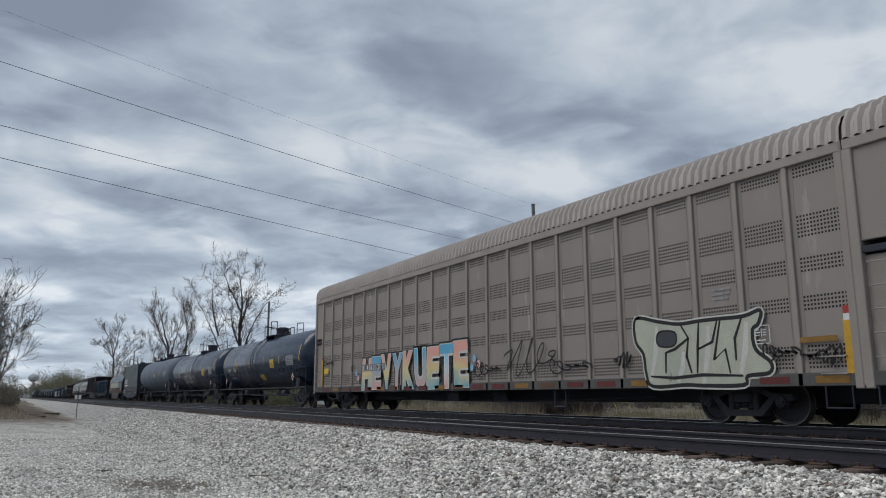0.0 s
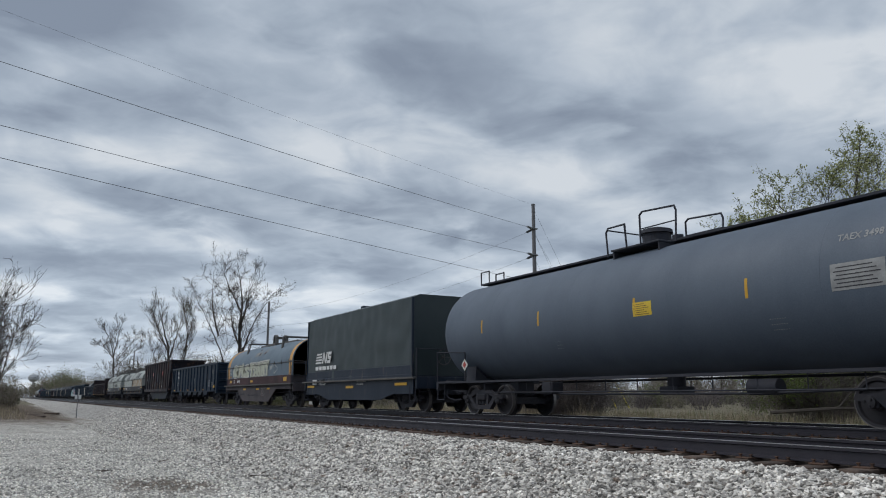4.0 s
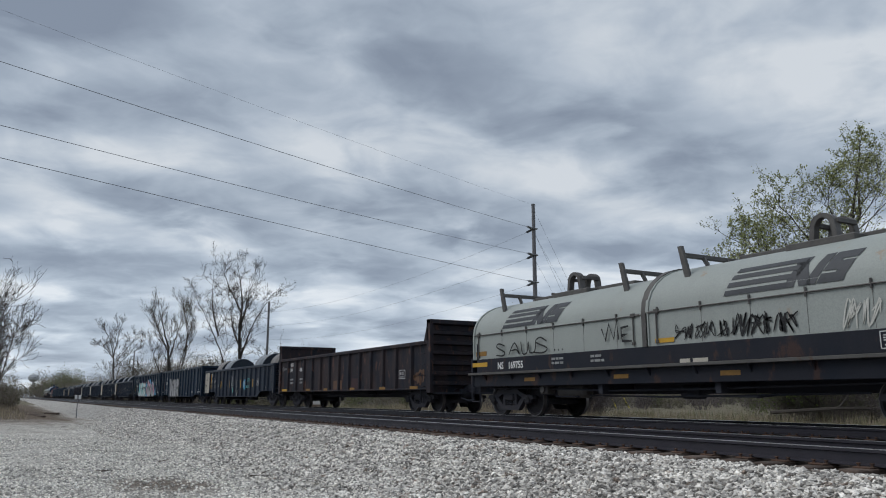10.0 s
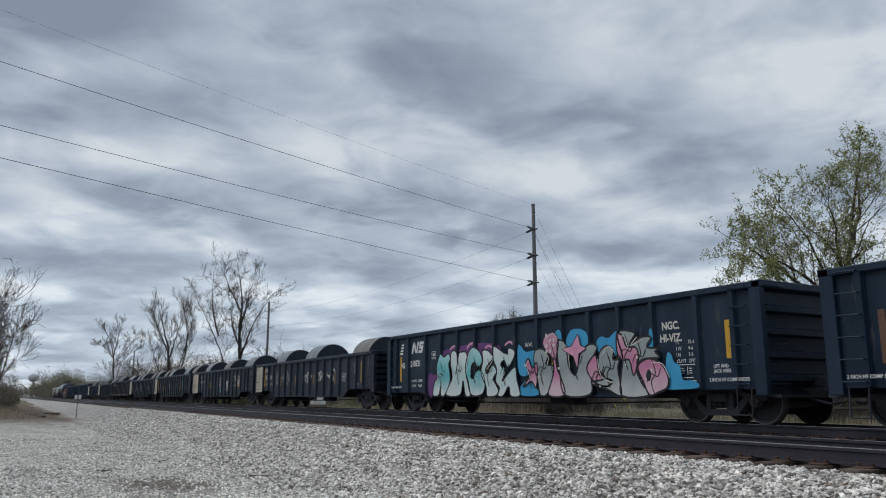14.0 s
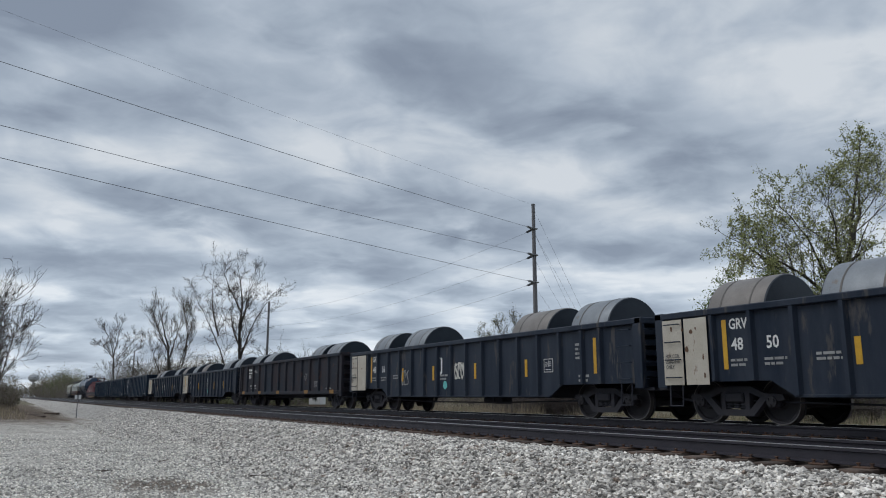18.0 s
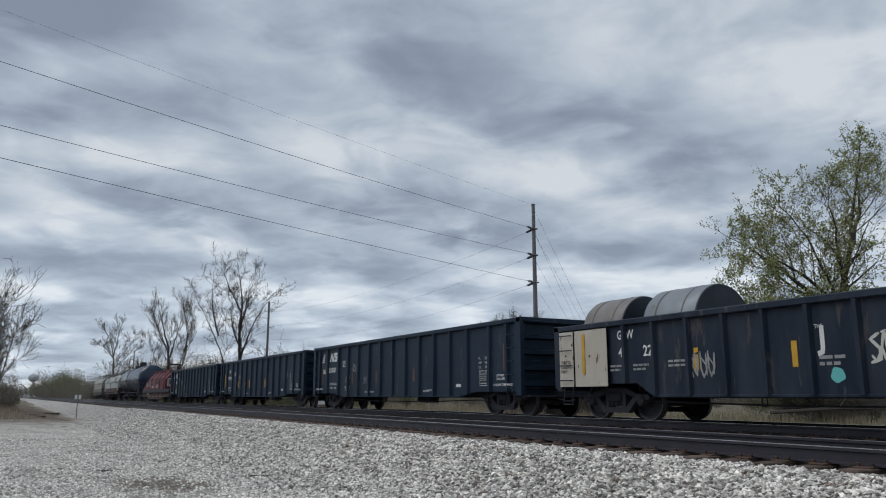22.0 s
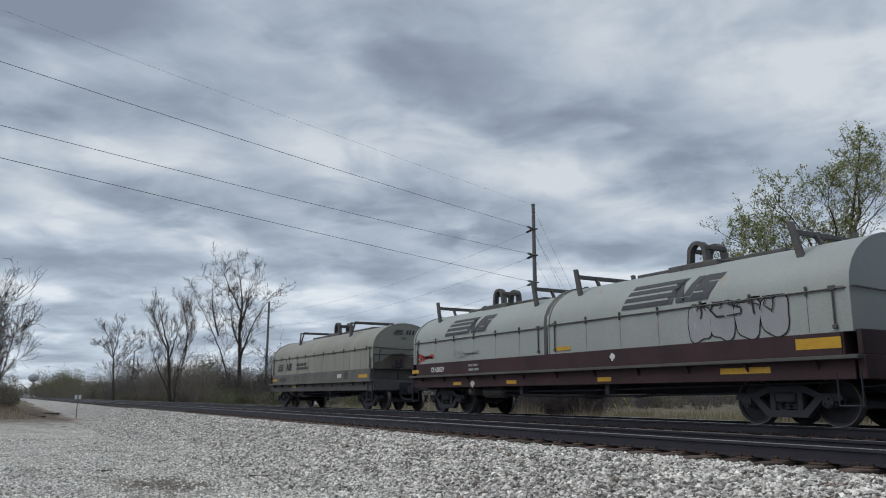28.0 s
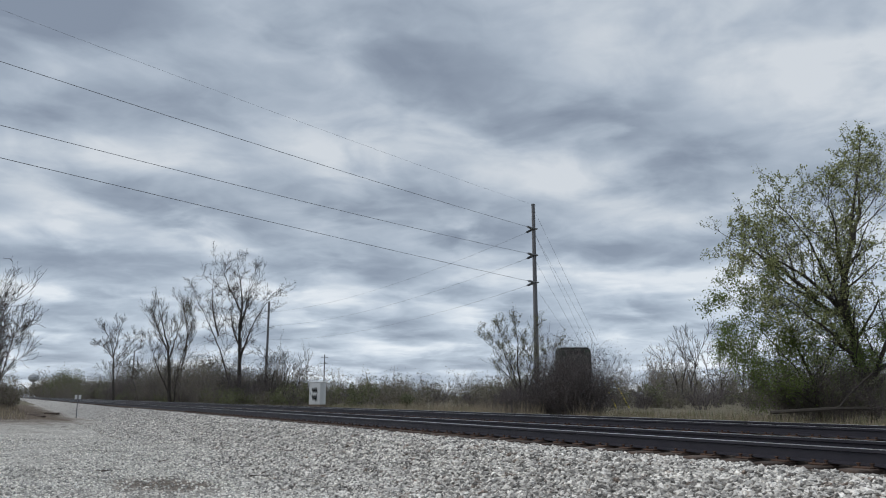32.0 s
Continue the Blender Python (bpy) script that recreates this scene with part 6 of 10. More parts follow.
# ---- tank cars ----
def tank_car(label, left, right, mat, radius=1.52, trucks=None, walkway=False, dome_x=0.0, ladder_x=None, stripes=()):
    car, hl = new_car("tank_car", label, left, right, trucks or (right - left) / 2 - 2.1)
    zc = 1.02 + radius
    tl = hl - 0.2
    n = 8
    prof = [(-tl + 0.0, 0.0)]
    for i in range(1, n + 1):
        t = pi / 2 * i / n
        prof.append((-tl + 0.78 * (1 - cos(t)), radius * sin(t)))
    body = prof + [(-a, r) for a, r in prof[::-1]]
    shell = part("tank_shell", Geo().lathe(body, (0, 0, zc), 64, "x"), mat, car)
    for x in (-tl * 0.62, -tl * 0.2, tl * 0.2, tl * 0.62):
        part("weld_seam", Geo().lathe([(x - 0.012, radius + 0.001), (x - 0.006, radius + 0.004), (x + 0.006, radius + 0.004), (x + 0.012, radius + 0.001)], (0, 0, zc), 64, "x"), mat, shell)
    for s in (-1, 1):
        x = s * (hl - 1.9)
        part("stub_sill", Geo().box(s * (hl - 3.2), s * (hl + 0.1), -0.3, 0.3, 0.62, 1.0, 0.02), M_UNDER, car)
        part("tank_saddle", Geo().prism([(-1.25, 0.98), (1.25, 0.98), (1.2, 1.5), (0.8, 1.16), (0, 1.06), (-0.8, 1.16), (-1.2, 1.5)], x - 0.28, x + 0.28), M_UNDER, car)
        part("end_platform", Geo().box(s * (hl - 1.15), s * hl, -1.45, 1.45, 0.98, 1.05, 0.01), M_UNDER, car)
        part("end_sill", Geo().box(s * (hl - 0.12), s * hl, -1.45, 1.45, 0.78, 0.98, 0.01), M_UNDER, car)
        rail = Geo()
        for q in (-1, 1):
            rail.tube([(s * (hl - 1.9), q * 1.45, 1.05), (s * (hl - 1.9), q * 1.45, 1.95), (s * (hl - 0.08), q * 1.45, 2.02), (s * (hl - 0.08), q * 1.45, 1.05)], 0.022, 6)
        rail.tube([(s * (hl - 0.08), -1.45, 2.02), (s * (hl - 0.05), 0, 2.05), (s * (hl - 0.08), 1.45, 2.02)], 0.022, 6)
        part("end_railing", rail, M_UNDER, car)
        part("sill_step", Geo().tube([(s * (hl - 0.15), -1.45, 1.0), (s * (hl - 0.15), -1.48, 0.45), (s * (hl - 0.6), -1.48, 0.45), (s * (hl - 0.6), -1.45, 1.0)], 0.016, 5), M_UNDER, car)
    part("side_running_board", Geo().box(-hl + 1.1, hl - 1.1, -1.5, -1.38, 0.98, 1.04).box(-hl + 1.1, hl - 1.1, 1.38, 1.5, 0.98, 1.04), M_UNDER, car)
    zt = zc + radius
    # manway platform with rails
    px = dome_x
    part("platform", Geo().box(px - 0.85, px + 0.85, -0.8, 0.8, zt + 0.02, zt + 0.07, 0.01).box(px - 0.82, px - 0.77, -0.75, 0.75, zt - 0.25, zt + 0.05).box(px + 0.77, px + 0.82, -0.75, 0.75, zt - 0.25, zt + 0.05), M_UNDER, car)
    part("manway", Geo().cyl((px, 0, zt - 0.1), (px, 0, zt + 0.42), 0.36, 20).lathe([(0.42, 0.42), (0.52, 0.40), (0.58, 0.2), (0.60, 0.0)], (px, 0, zt), 20, "z"), M_UNDER, car)
    part("valve_housing", Geo().cyl((px + 0.62, 0.1, zt), (px + 0.62, 0.1, zt + 0.3), 0.14, 12).cyl((px - 0.62, -0.1, zt), (px - 0.62, -0.1, zt + 0.22), 0.1, 12), M_UNDER, car)
    g = Geo()
    for q in (-1, 1):
        g.tube([(px - 0.95, q * 0.8, zt - 0.1), (px - 1.0, q * 0.8, zt + 0.55), (px - 0.92, q * 0.8, zt + 0.66), (px - 0.3, q * 0.8, zt + 0.66), (px - 0.25, q * 0.8, zt + 0.05)], 0.024, 6)
        g.tube([(px + 0.25, q * 0.8, zt + 0.05), (px + 0.25, q * 0.8, zt + 0.78), (px + 0.35, q * 0.8, zt + 0.85), (px + 1.4, q * 0.8, zt + 0.78), (px + 1.45, q * 0.8, zt + 0.66), (px + 1.4, q * 0.8, zt - 0.08)], 0.024, 6)
        g.tube([(px + 0.25, q * 0.8, zt + 0.42), (px + 1.4, q * 0.8, zt + 0.42)], 0.016, 6)
    g.tube([(px - 0.97, -0.8, zt + 0.62), (px - 0.97, 0.8, zt + 0.62)], 0.022, 6)
    part("platform_railing", g, M_UNDER, car)
    # curved side ladders
    lx = px if ladder_x is None else ladder_x
    for q in (-1, 1) if not walkway else ():
        g = Geo()
        rr = radius + 0.13
        arc = [(0, q * rr * cos(t), zc + rr * sin(t)) for t in np.linspace(-0.95, 1.25, 12)]
        for xx in (lx - 0.22, lx + 0.22):
            g.tube([(xx, b, c) for _, b, c in arc], 0.018, 5)
        for t in np.linspace(-0.9, 1.2, 10):
            g.cyl((lx - 0.22, q * rr * cos(t), zc + rr * sin(t)), (lx + 0.22, q * rr * cos(t), zc + rr * sin(t)), 0.013, 5)
        part("side_ladder", g, M_UNDER, car)
    if walkway:
        part("roof_walkway", Geo().box(-tl + 0.9, tl - 0.9, -0.32, 0.32, zt + 0.06, zt + 0.11), M_UNDER, car)
        g = Geo()
        for xx in (-tl + 0.9, tl - 1.4):
            for q in (-0.3, 0.3):
                g.tube([(xx, q, zt + 0.1), (xx, q, zt + 0.5), (xx + 0.5, q, zt + 0.5), (xx + 0.5, q, zt + 0.1)], 0.02, 6)
        part("walkway_grab_rail", g, M_UNDER, car)
        g = Geo()
        for q in (-0.22, 0.22):
            g.tube([(tl - 0.35 + 0.4 * 0, q, 1.1), (tl + 0.1, q, zc), (tl - 0.3, q, zc + radius * 0.75), (tl - 0.8, q, zt + 0.1)], 0.018, 5)
        part("end_ladder", g, M_UNDER, car)
    part("bottom_outlet", Geo().cyl((px + 0.4, 0, 0.72), (px + 0.4, 0, 1.2), 0.22, 12).box(px + 0.1, px + 0.7, -0.3, 0.3, 0.62, 0.8, 0.03), M_UNDER, car)
    part("brake_rigging", Geo().tube([(-hl + 3, -0.8, 0.7), (-2.2, -0.9, 0.62), (3.5, -0.9, 0.62), (hl - 3, -0.8, 0.7)], 0.025, 5).cyl((3.2, -0.8, 0.75), (3.9, -0.8, 0.75), 0.17, 12).box(-3.6, -3.1, -1.1, -0.7, 0.62, 0.95, 0.03), M_UNDER, car)
    g = Geo()
    for k in range(12):
        xx = -hl + 3.0 + (2 * hl - 6) * k / 11
        g.cyl((xx, -1.42, 0.68), (xx, -1.42, 1.0), 0.012, 5)
    g.tube([(-hl + 3, -1.42, 0.68), (hl - 3, -1.42, 0.68)], 0.016, 5)
    part("safety_rail", g, M_UNDER, car)
    for x, t0, t1, wid in stripes:   # reflectors curved round the shell, angles over the horizontal
        prof = []
        g = Geo()
        ts = np.linspace(t0, t1, 5)
        rr = radius + 0.004
        v = [(x + d, -rr * cos(t), zc + rr * sin(t)) for t in ts for d in (-wid / 2, wid / 2)]
        g.add(v, [(2 * i, 2 * i + 1, 2 * i + 3, 2 * i + 2) for i in range(4)])
        part("reflector", g, M_YELLOW, car, "yellow reflective strip")
    return car, hl, zc, radius


def bent_patch(car, x0, x1, t0, t1, mat, zc, radius, name="label_panel"):
    """A flat label bent round the shell between two angles."""
    rr, g = radius + 0.004, Geo()
    v = [(x, -rr * cos(t), zc + rr * sin(t)) for t in np.linspace(t0, t1, 5) for x in (x0, x1)]
    return part(name, g.add(v, [(2 * i, 2 * i + 1, 2 * i + 3, 2 * i + 2) for i in range(4)]), mat, car)


def bent_ring(car, cx, ct, w, h, mat, zc, radius, seed, half=0.018):
    """A swollen loop of spray paint on the round shell."""
    rnd = random.Random(seed)
    a1, p1 = rnd.uniform(0.08, 0.2), rnd.uniform(0, 6)
    n, rr, pts = 26, radius + 0.006, []
    for i in range(n + 1):
        a = 2 * pi * i / n
        r = 1 + a1 * sin(3 * a + p1)
        pts.append((cx + cos(a) * r * w / 2, ct + sin(a) * r * h / 2))
    v = []
    for i, (x, t) in enumerate(pts):
        a, b = pts[(i - 1) % n], pts[(i + 1) % n]
        dx, dz = b[0] - a[0], (b[1] - a[1]) * radius
        d = math.hypot(dx, dz) or 1
        for sg in (1, -1):
            u = t + sg * dx / d * half / radius
            v.append((x - sg * dz / d * half, -rr * cos(u), zc + rr * sin(u)))
    return part("sprayed_loop", Geo().add(v, [(2 * i, 2 * i + 1, 2 * i + 3, 2 * i + 2) for i in range(n)]), mat, car)


def tank_text(car, s, x, ang, size, mat, zc, radius, bold=0.02, squeeze=0.9):
    """Characters bent round the shell at an angle over the horizontal."""
    src = text_mesh(s, size, mat, bold, "LEFT", squeeze)
    me = src.copy()
    co = np.zeros(len(me.vertices) * 3, dtype=np.float32)
    me.vertices.foreach_get("co", co)
    co = co.reshape(-1, 3)
    t = ang + co[:, 1] / radius
    rr = radius + 0.006
    out = np.stack([x + co[:, 0], -rr * np.cos(t), zc + rr * np.sin(t)], 1)
    me.vertices.foreach_set("co", out.astype(np.float32).ravel())
    me.update()
    return part("lettering", me, mat, car)


# ---- coil cars with hoods ----
def hood_outline(w, z0, ze, zt, n=14):
    """Half-round top over upright sides, from the near foot over the crown to the far foot."""
    pts = [(-w, z0), (-w, ze)]
    for i in range(1, n):
        t = pi * i / n
        pts.append((-w * cos(t), ze + (zt - ze) * sin(t)))
    return pts + [(w, ze), (w, z0)]


def hood(parent, x0, x1, w, z0, ze, zt, mat, bail=True, brackets=(), rib_at=(), bands=(), crown=2.2, forked=True):
    prof = hood_outline(w, z0, ze, zt)
    body = part("hood", Geo().prism(prof, x0, x1), mat, parent)
    part("hood_seam", Geo().box(x0 + 0.02, x1 - 0.02, -w - 0.012, -w + 0.01, ze - 0.03, ze + 0.03, 0.006).box(x0 + 0.02, x1 - 0.02, w - 0.01, w + 0.012, ze - 0.03, ze + 0.03, 0.006), mat, body)
    x = x0 + 0.35
    while x < x1 - 0.2:
        part("hood_clip", Geo().cyl((x, -w - 0.02, ze - 0.08), (x, -w - 0.02, ze + 0.10), 0.025, 6), M_BARE, body)
        x += 1.25
    part("clip_rod", Geo().tube([(x0 + 0.05, -w - 0.03, ze), (x1 - 0.05, -w - 0.03, ze)], 0.016, 5), M_BARE, body)
    x = x0 + 1.6
    while x < x1 - 0.6:
        part("sheet_seam", Geo().box(x - 0.005, x + 0.005, -w - 0.003, -w + 0.01, z0 + 0.02, ze), M_BARE, body)
        x += 1.25
    for x, s in ((x0, -1), (x1, 1)):
        part("end_rod", Geo().tube([(x - s * 0.3, -w - 0.03, ze + 0.02), (x + s * 0.05, -w * 0.98, ze + 0.02), (x + s * 0.05, 0, ze - 0.03), (x + s * 0.05, w * 0.98, ze + 0.02)], 0.016, 5), M_BARE, body)
        part("corner_latch", Geo().cyl((x - s * 0.32, -w - 0.03, z0 + 0.1), (x - s * 0.32, -w - 0.03, ze + 0.05), 0.018, 6).box(x - s * 0.40, x - s * 0.26, -w - 0.05, -w, ze - 0.03, ze + 0.06, 0.008).box(x - s * 0.37, x - s * 0.28, -w - 0.05, -w, z0 + 0.06, z0 + 0.13, 0.008), M_BARE, body)
    for x in (x0 + 0.03, x1 - 0.03, *rib_at):
        o = [(-w - 0.03, z0)] + [(a * (1 + 0.03 / w), b + 0.02) for a, b in prof[1:-1]] + [(w + 0.03, z0)]
        inner = [(a * 0.99, b - 0.01) for a, b in prof]
        ring = Geo()
        nn = len(o)
        v = [(x - 0.04, a, b) for a, b in o] + [(x + 0.04, a, b) for a, b in o] + [(x - 0.04, a, b) for a, b in inner] + [(x + 0.04, a, b) for a, b in inner]
        f = []
        for i in range(nn - 1):
            f += [(i, i + 1, nn + i + 1, nn + i), (2 * nn + i, 2 * nn + i + 1, i + 1, i), (nn + i, nn + i + 1, 3 * nn + i + 1, 3 * nn + i)]
        ring.add(v, f)
        part("hood_rib", ring, mat, body)
    for a, b in bands:
        part("painted_band", Geo().prism([(y * 1.004, z + 0.006) for y, z in prof], a, b), M_HOODYEL, body, "ochre painted end band")
    mid = (x0 + x1) / 2
    if bail:
        g = Geo()
        for y in (-0.30, 0.30):
            arc = [(mid + 0.27 * cos(t), zt + 0.34 + 0.25 * sin(t)) for t in np.linspace(0, pi, 10)]
            arc = [(mid + 0.32, zt - 0.05)] + arc + [(mid - 0.32, zt - 0.05)]
            arc2 = [(mid + (a - mid) * 0.68, b - (0.09 if b > zt + 0.3 else 0)) for a, b in arc]
            k = len(arc)
            v = [(a, y - 0.085, b) for a, b in arc] + [(a, y - 0.085, b) for a, b in arc2] + [(a, y + 0.085, b) for a, b in arc] + [(a, y + 0.085, b) for a, b in arc2]
            g.add(v, [q for i in range(k - 1) for q in ((i, i + 1, k + i + 1, k + i), (2 * k + i + 1, 2 * k + i, 3 * k + i, 3 * k + i + 1), (2 * k + i, 2 * k + i + 1, i + 1, i), (k + i, k + i + 1, 3 * k + i + 1, 3 * k + i))])
        for d in (-0.27, 0.27):
            g.box(mid + d - 0.04, mid + d + 0.04, -0.3, 0.3, zt + 0.36, zt + 0.46, 0.01)
        g.box(mid - 0.75, mid + 0.75, -0.55, 0.55, zt - 0.10, zt + 0.05, 0.02)
        part("lifting_bail", g, M_BARE, body, "pair of arched lifting loops")
        part("crown_beam", Geo().box(mid - crown, mid + crown, -0.16, 0.16, zt - 0.03, zt + 0.09, 0.015), M_BARE, body)
    for x in brackets:
        g = Geo()
        yb = -w * 0.72
        zb = ze + (zt - ze) * 0.69
        if not forked:
            # one stout leaning post a side, a flat beam across and a short prop on the crown
            for e in (-1, 1):
                g.prism([(x - 0.07, zb - 0.16), (x + 0.08, zb - 0.16), (x - 0.15, zb + 0.72), (x - 0.27, zb + 0.72)], e * (-yb - 0.06), e * (-yb + 0.02), axis=1)
                g.prism([(x - 0.03, zt - 0.1), (x + 0.06, zt - 0.1), (x - 0.10, zb + 0.52), (x - 0.20, zb + 0.52)], e * 0.36, e * 0.42, axis=1)
                g.box(x - 0.13, x + 0.13, e * (-yb - 0.1), e * (-yb + 0.06), zb - 0.2, zb - 0.13, 0.01)
            g.box(x - 0.22, x - 0.10, yb, -yb, zb + 0.46, zb + 0.56, 0.01)
        for d in ((-0.16, 0.16) if forked else ()):
            g.cyl((x, yb - 0.05, zb - 0.22), (x + d * 1.6, yb + 0.1, zb + 0.62), 0.045, 6)
            g.cyl((x, -yb + 0.05, zb - 0.22), (x + d * 1.6, -yb - 0.1, zb + 0.62), 0.045, 6)
        for d in ((-0.25, 0.25) if forked else ()):
            g.cyl((x + d, yb + 0.1, zb + 0.6), (x + d, -yb - 0.1, zb + 0.6), 0.04, 6)
        part("stacking_bracket", g, M_BARE, body, "welded V-shaped stacking bracket")
    return body


def coil_car(label, left, right, frame_mat, w=1.45, deck=1.12, belly=None, trucks=5.2, sill=0.42, outrigger=True, rail_mat=None, rail_top=1.68, bulkheads=True, ledge_mat=None, keel=0.0, railing=True):
    car, hl = new_car("coil_car", label, left, right, trucks)
    for s in (-1, 1):
        g = Geo()
        if belly:
            a, b, zb = belly
            g.prism([(-hl + 0.3, deck), (hl - 0.3, deck), (hl - 0.3, deck - sill), (a, deck - sill), (b, zb), (-b, zb), (-a, deck - sill), (-hl + 0.3, deck - sill)], s * (w - 0.06), s * w, axis=1)
        else:
            g.box(-hl + 0.2, hl - 0.2, s * (w - 0.06), s * w, deck - sill, deck, 0.01)
            if keel:
                g.prism([(-trucks + 1.3, deck - sill), (trucks - 1.3, deck - sill), (trucks - 2.3, deck - sill - keel), (-trucks + 2.3, deck - sill - keel)], s * (w - 0.05), s * (w - 0.01), axis=1)
        part("side_girder", g, frame_mat, car)
        part("walk_ledge", Geo().box(-hl + 0.05, hl - 0.05, s * (w - 0.02), s * (w + 0.14), deck - 0.07, deck, 0.008), ledge_mat or M_GREYFRAME, car)
        part("upper_rail", Geo().box(-hl + 0.4, hl - 0.4, s * (w - 0.04), s * (w + 0.02), deck + 0.004, rail_top, 0.01), rail_mat or frame_mat, car)
        if outrigger:
            for k in range(11):
                x = -hl + 0.9 + (2 * hl - 1.8) * k / 10
                part("ledge_gusset", Geo().prism([(w - 0.01, deck - 0.07), (w + 0.13, deck - 0.07), (w - 0.01, deck - 0.26)], x - 0.02, x + 0.02) if s > 0 else Geo().prism([(-w + 0.01, deck - 0.07), (-w - 0.13, deck - 0.07), (-w + 0.01, deck - 0.26)], x - 0.02, x + 0.02), frame_mat, car)
    part("deck", Geo().box(-hl + 0.1, hl - 0.1, -w + 0.05, w - 0.05, deck - 0.1, deck + 0.02), M_UNDER, car)
    part("centre_sill", Geo().box(-hl - 0.1, hl + 0.1, -0.3, 0.3, 0.62, deck - 0.1, 0.02), M_UNDER, car)
    for s in (-1, 1):
        if bulkheads:
            part("end_bulkhead", Geo().box(s * (hl - 0.42), s * (hl - 0.36), -w, w, deck, deck + 0.9, 0.01), frame_mat, car)
        part("end_sill", Geo().box(s * (hl - 0.15), s * hl, -w, w, deck - 0.42, deck, 0.015), frame_mat, car)
        if not railing:
            part("end_plate", Geo().box(s * (hl - 0.12), s * (hl - 0.02), -w, w, deck + 0.004, rail_top + 0.03, 0.012), frame_mat, car)
        else:
            part("end_railing", Geo().tube([(s * (hl - 0.05), -w, deck), (s * (hl - 0.05), -w, deck + 1.0), (s * (hl - 0.05), w, deck + 1.0), (s * (hl - 0.05), w, deck)], 0.02, 6), M_UNDER, car)
        part("sill_step", Geo().tube([(s * (hl - 0.1), -w, deck - 0.3), (s * (hl - 0.1), -w, 0.4), (s * (hl - 0.55), -w, 0.4), (s * (hl - 0.55), -w, deck - 0.3)], 0.016, 5), M_UNDER, car)
    if railing:
        brake_wheel(car, hl - 0.08, -0.35, deck + 0.72)
    part("brake_rigging", Geo().tube([(-hl + 3, -0.9, 0.62), (0, -1.0, 0.55), (hl - 3, -0.9, 0.62)], 0.022, 5), M_UNDER, car)
    part("train_pipe", Geo().tube([(-hl + 0.6, -1.1, 0.82), (-trucks + 1.6, -1.1, 0.78), (-1.5, -1.15, 0.7), (1.5, -1.15, 0.72), (trucks - 1.6, -1.1, 0.78), (hl - 0.6, -1.1, 0.82)], 0.025, 6), M_UNDER, car)
    part("air_reservoir", Geo().lathe([(-0.62, 0.0), (-0.6, 0.12), (-0.52, 0.19), (0.52, 0.19), (0.6, 0.12), (0.62, 0.0)], (-trucks + 2.9, -0.95, 0.70), 14, "x"), M_BARE, car)
    part("brake_cylinder", Geo().lathe([(-0.34, 0.0), (-0.33, 0.16), (0.2, 0.16), (0.24, 0.06), (0.5, 0.04), (0.5, 0.0)], (0.7, -0.75, 0.66), 12, "x"), M_UNDER, car)
    part("control_valve", Geo().box(-trucks + 1.75, -trucks + 2.05, -1.25, -0.95, 0.62, 0.92, 0.03).cyl((-trucks + 1.9, -1.3, 0.75), (-trucks + 1.9, -0.9, 0.75), 0.10, 10), M_BARE, car)
    part("cross_bearer", Geo().box(-1.9, -1.75, -w + 0.1, w - 0.1, 0.62, deck - 0.1, 0.01), M_UNDER, car)
    part("cross_bearer", Geo().box(1.75, 1.9, -w + 0.1, w - 0.1, 0.62, deck - 0.1, 0.01), M_UNDER, car)
    for x in (-3.0, 2.6):
        part("brake_lever", Geo().cyl((x, -1.15, 0.55), (x + 0.08, -0.6, 0.60), 0.03, 6).cyl((x - 0.9, -1.12, 0.56), (x, -1.15, 0.55), 0.018, 6), M_UNDER, car)
    return car, hl, deck


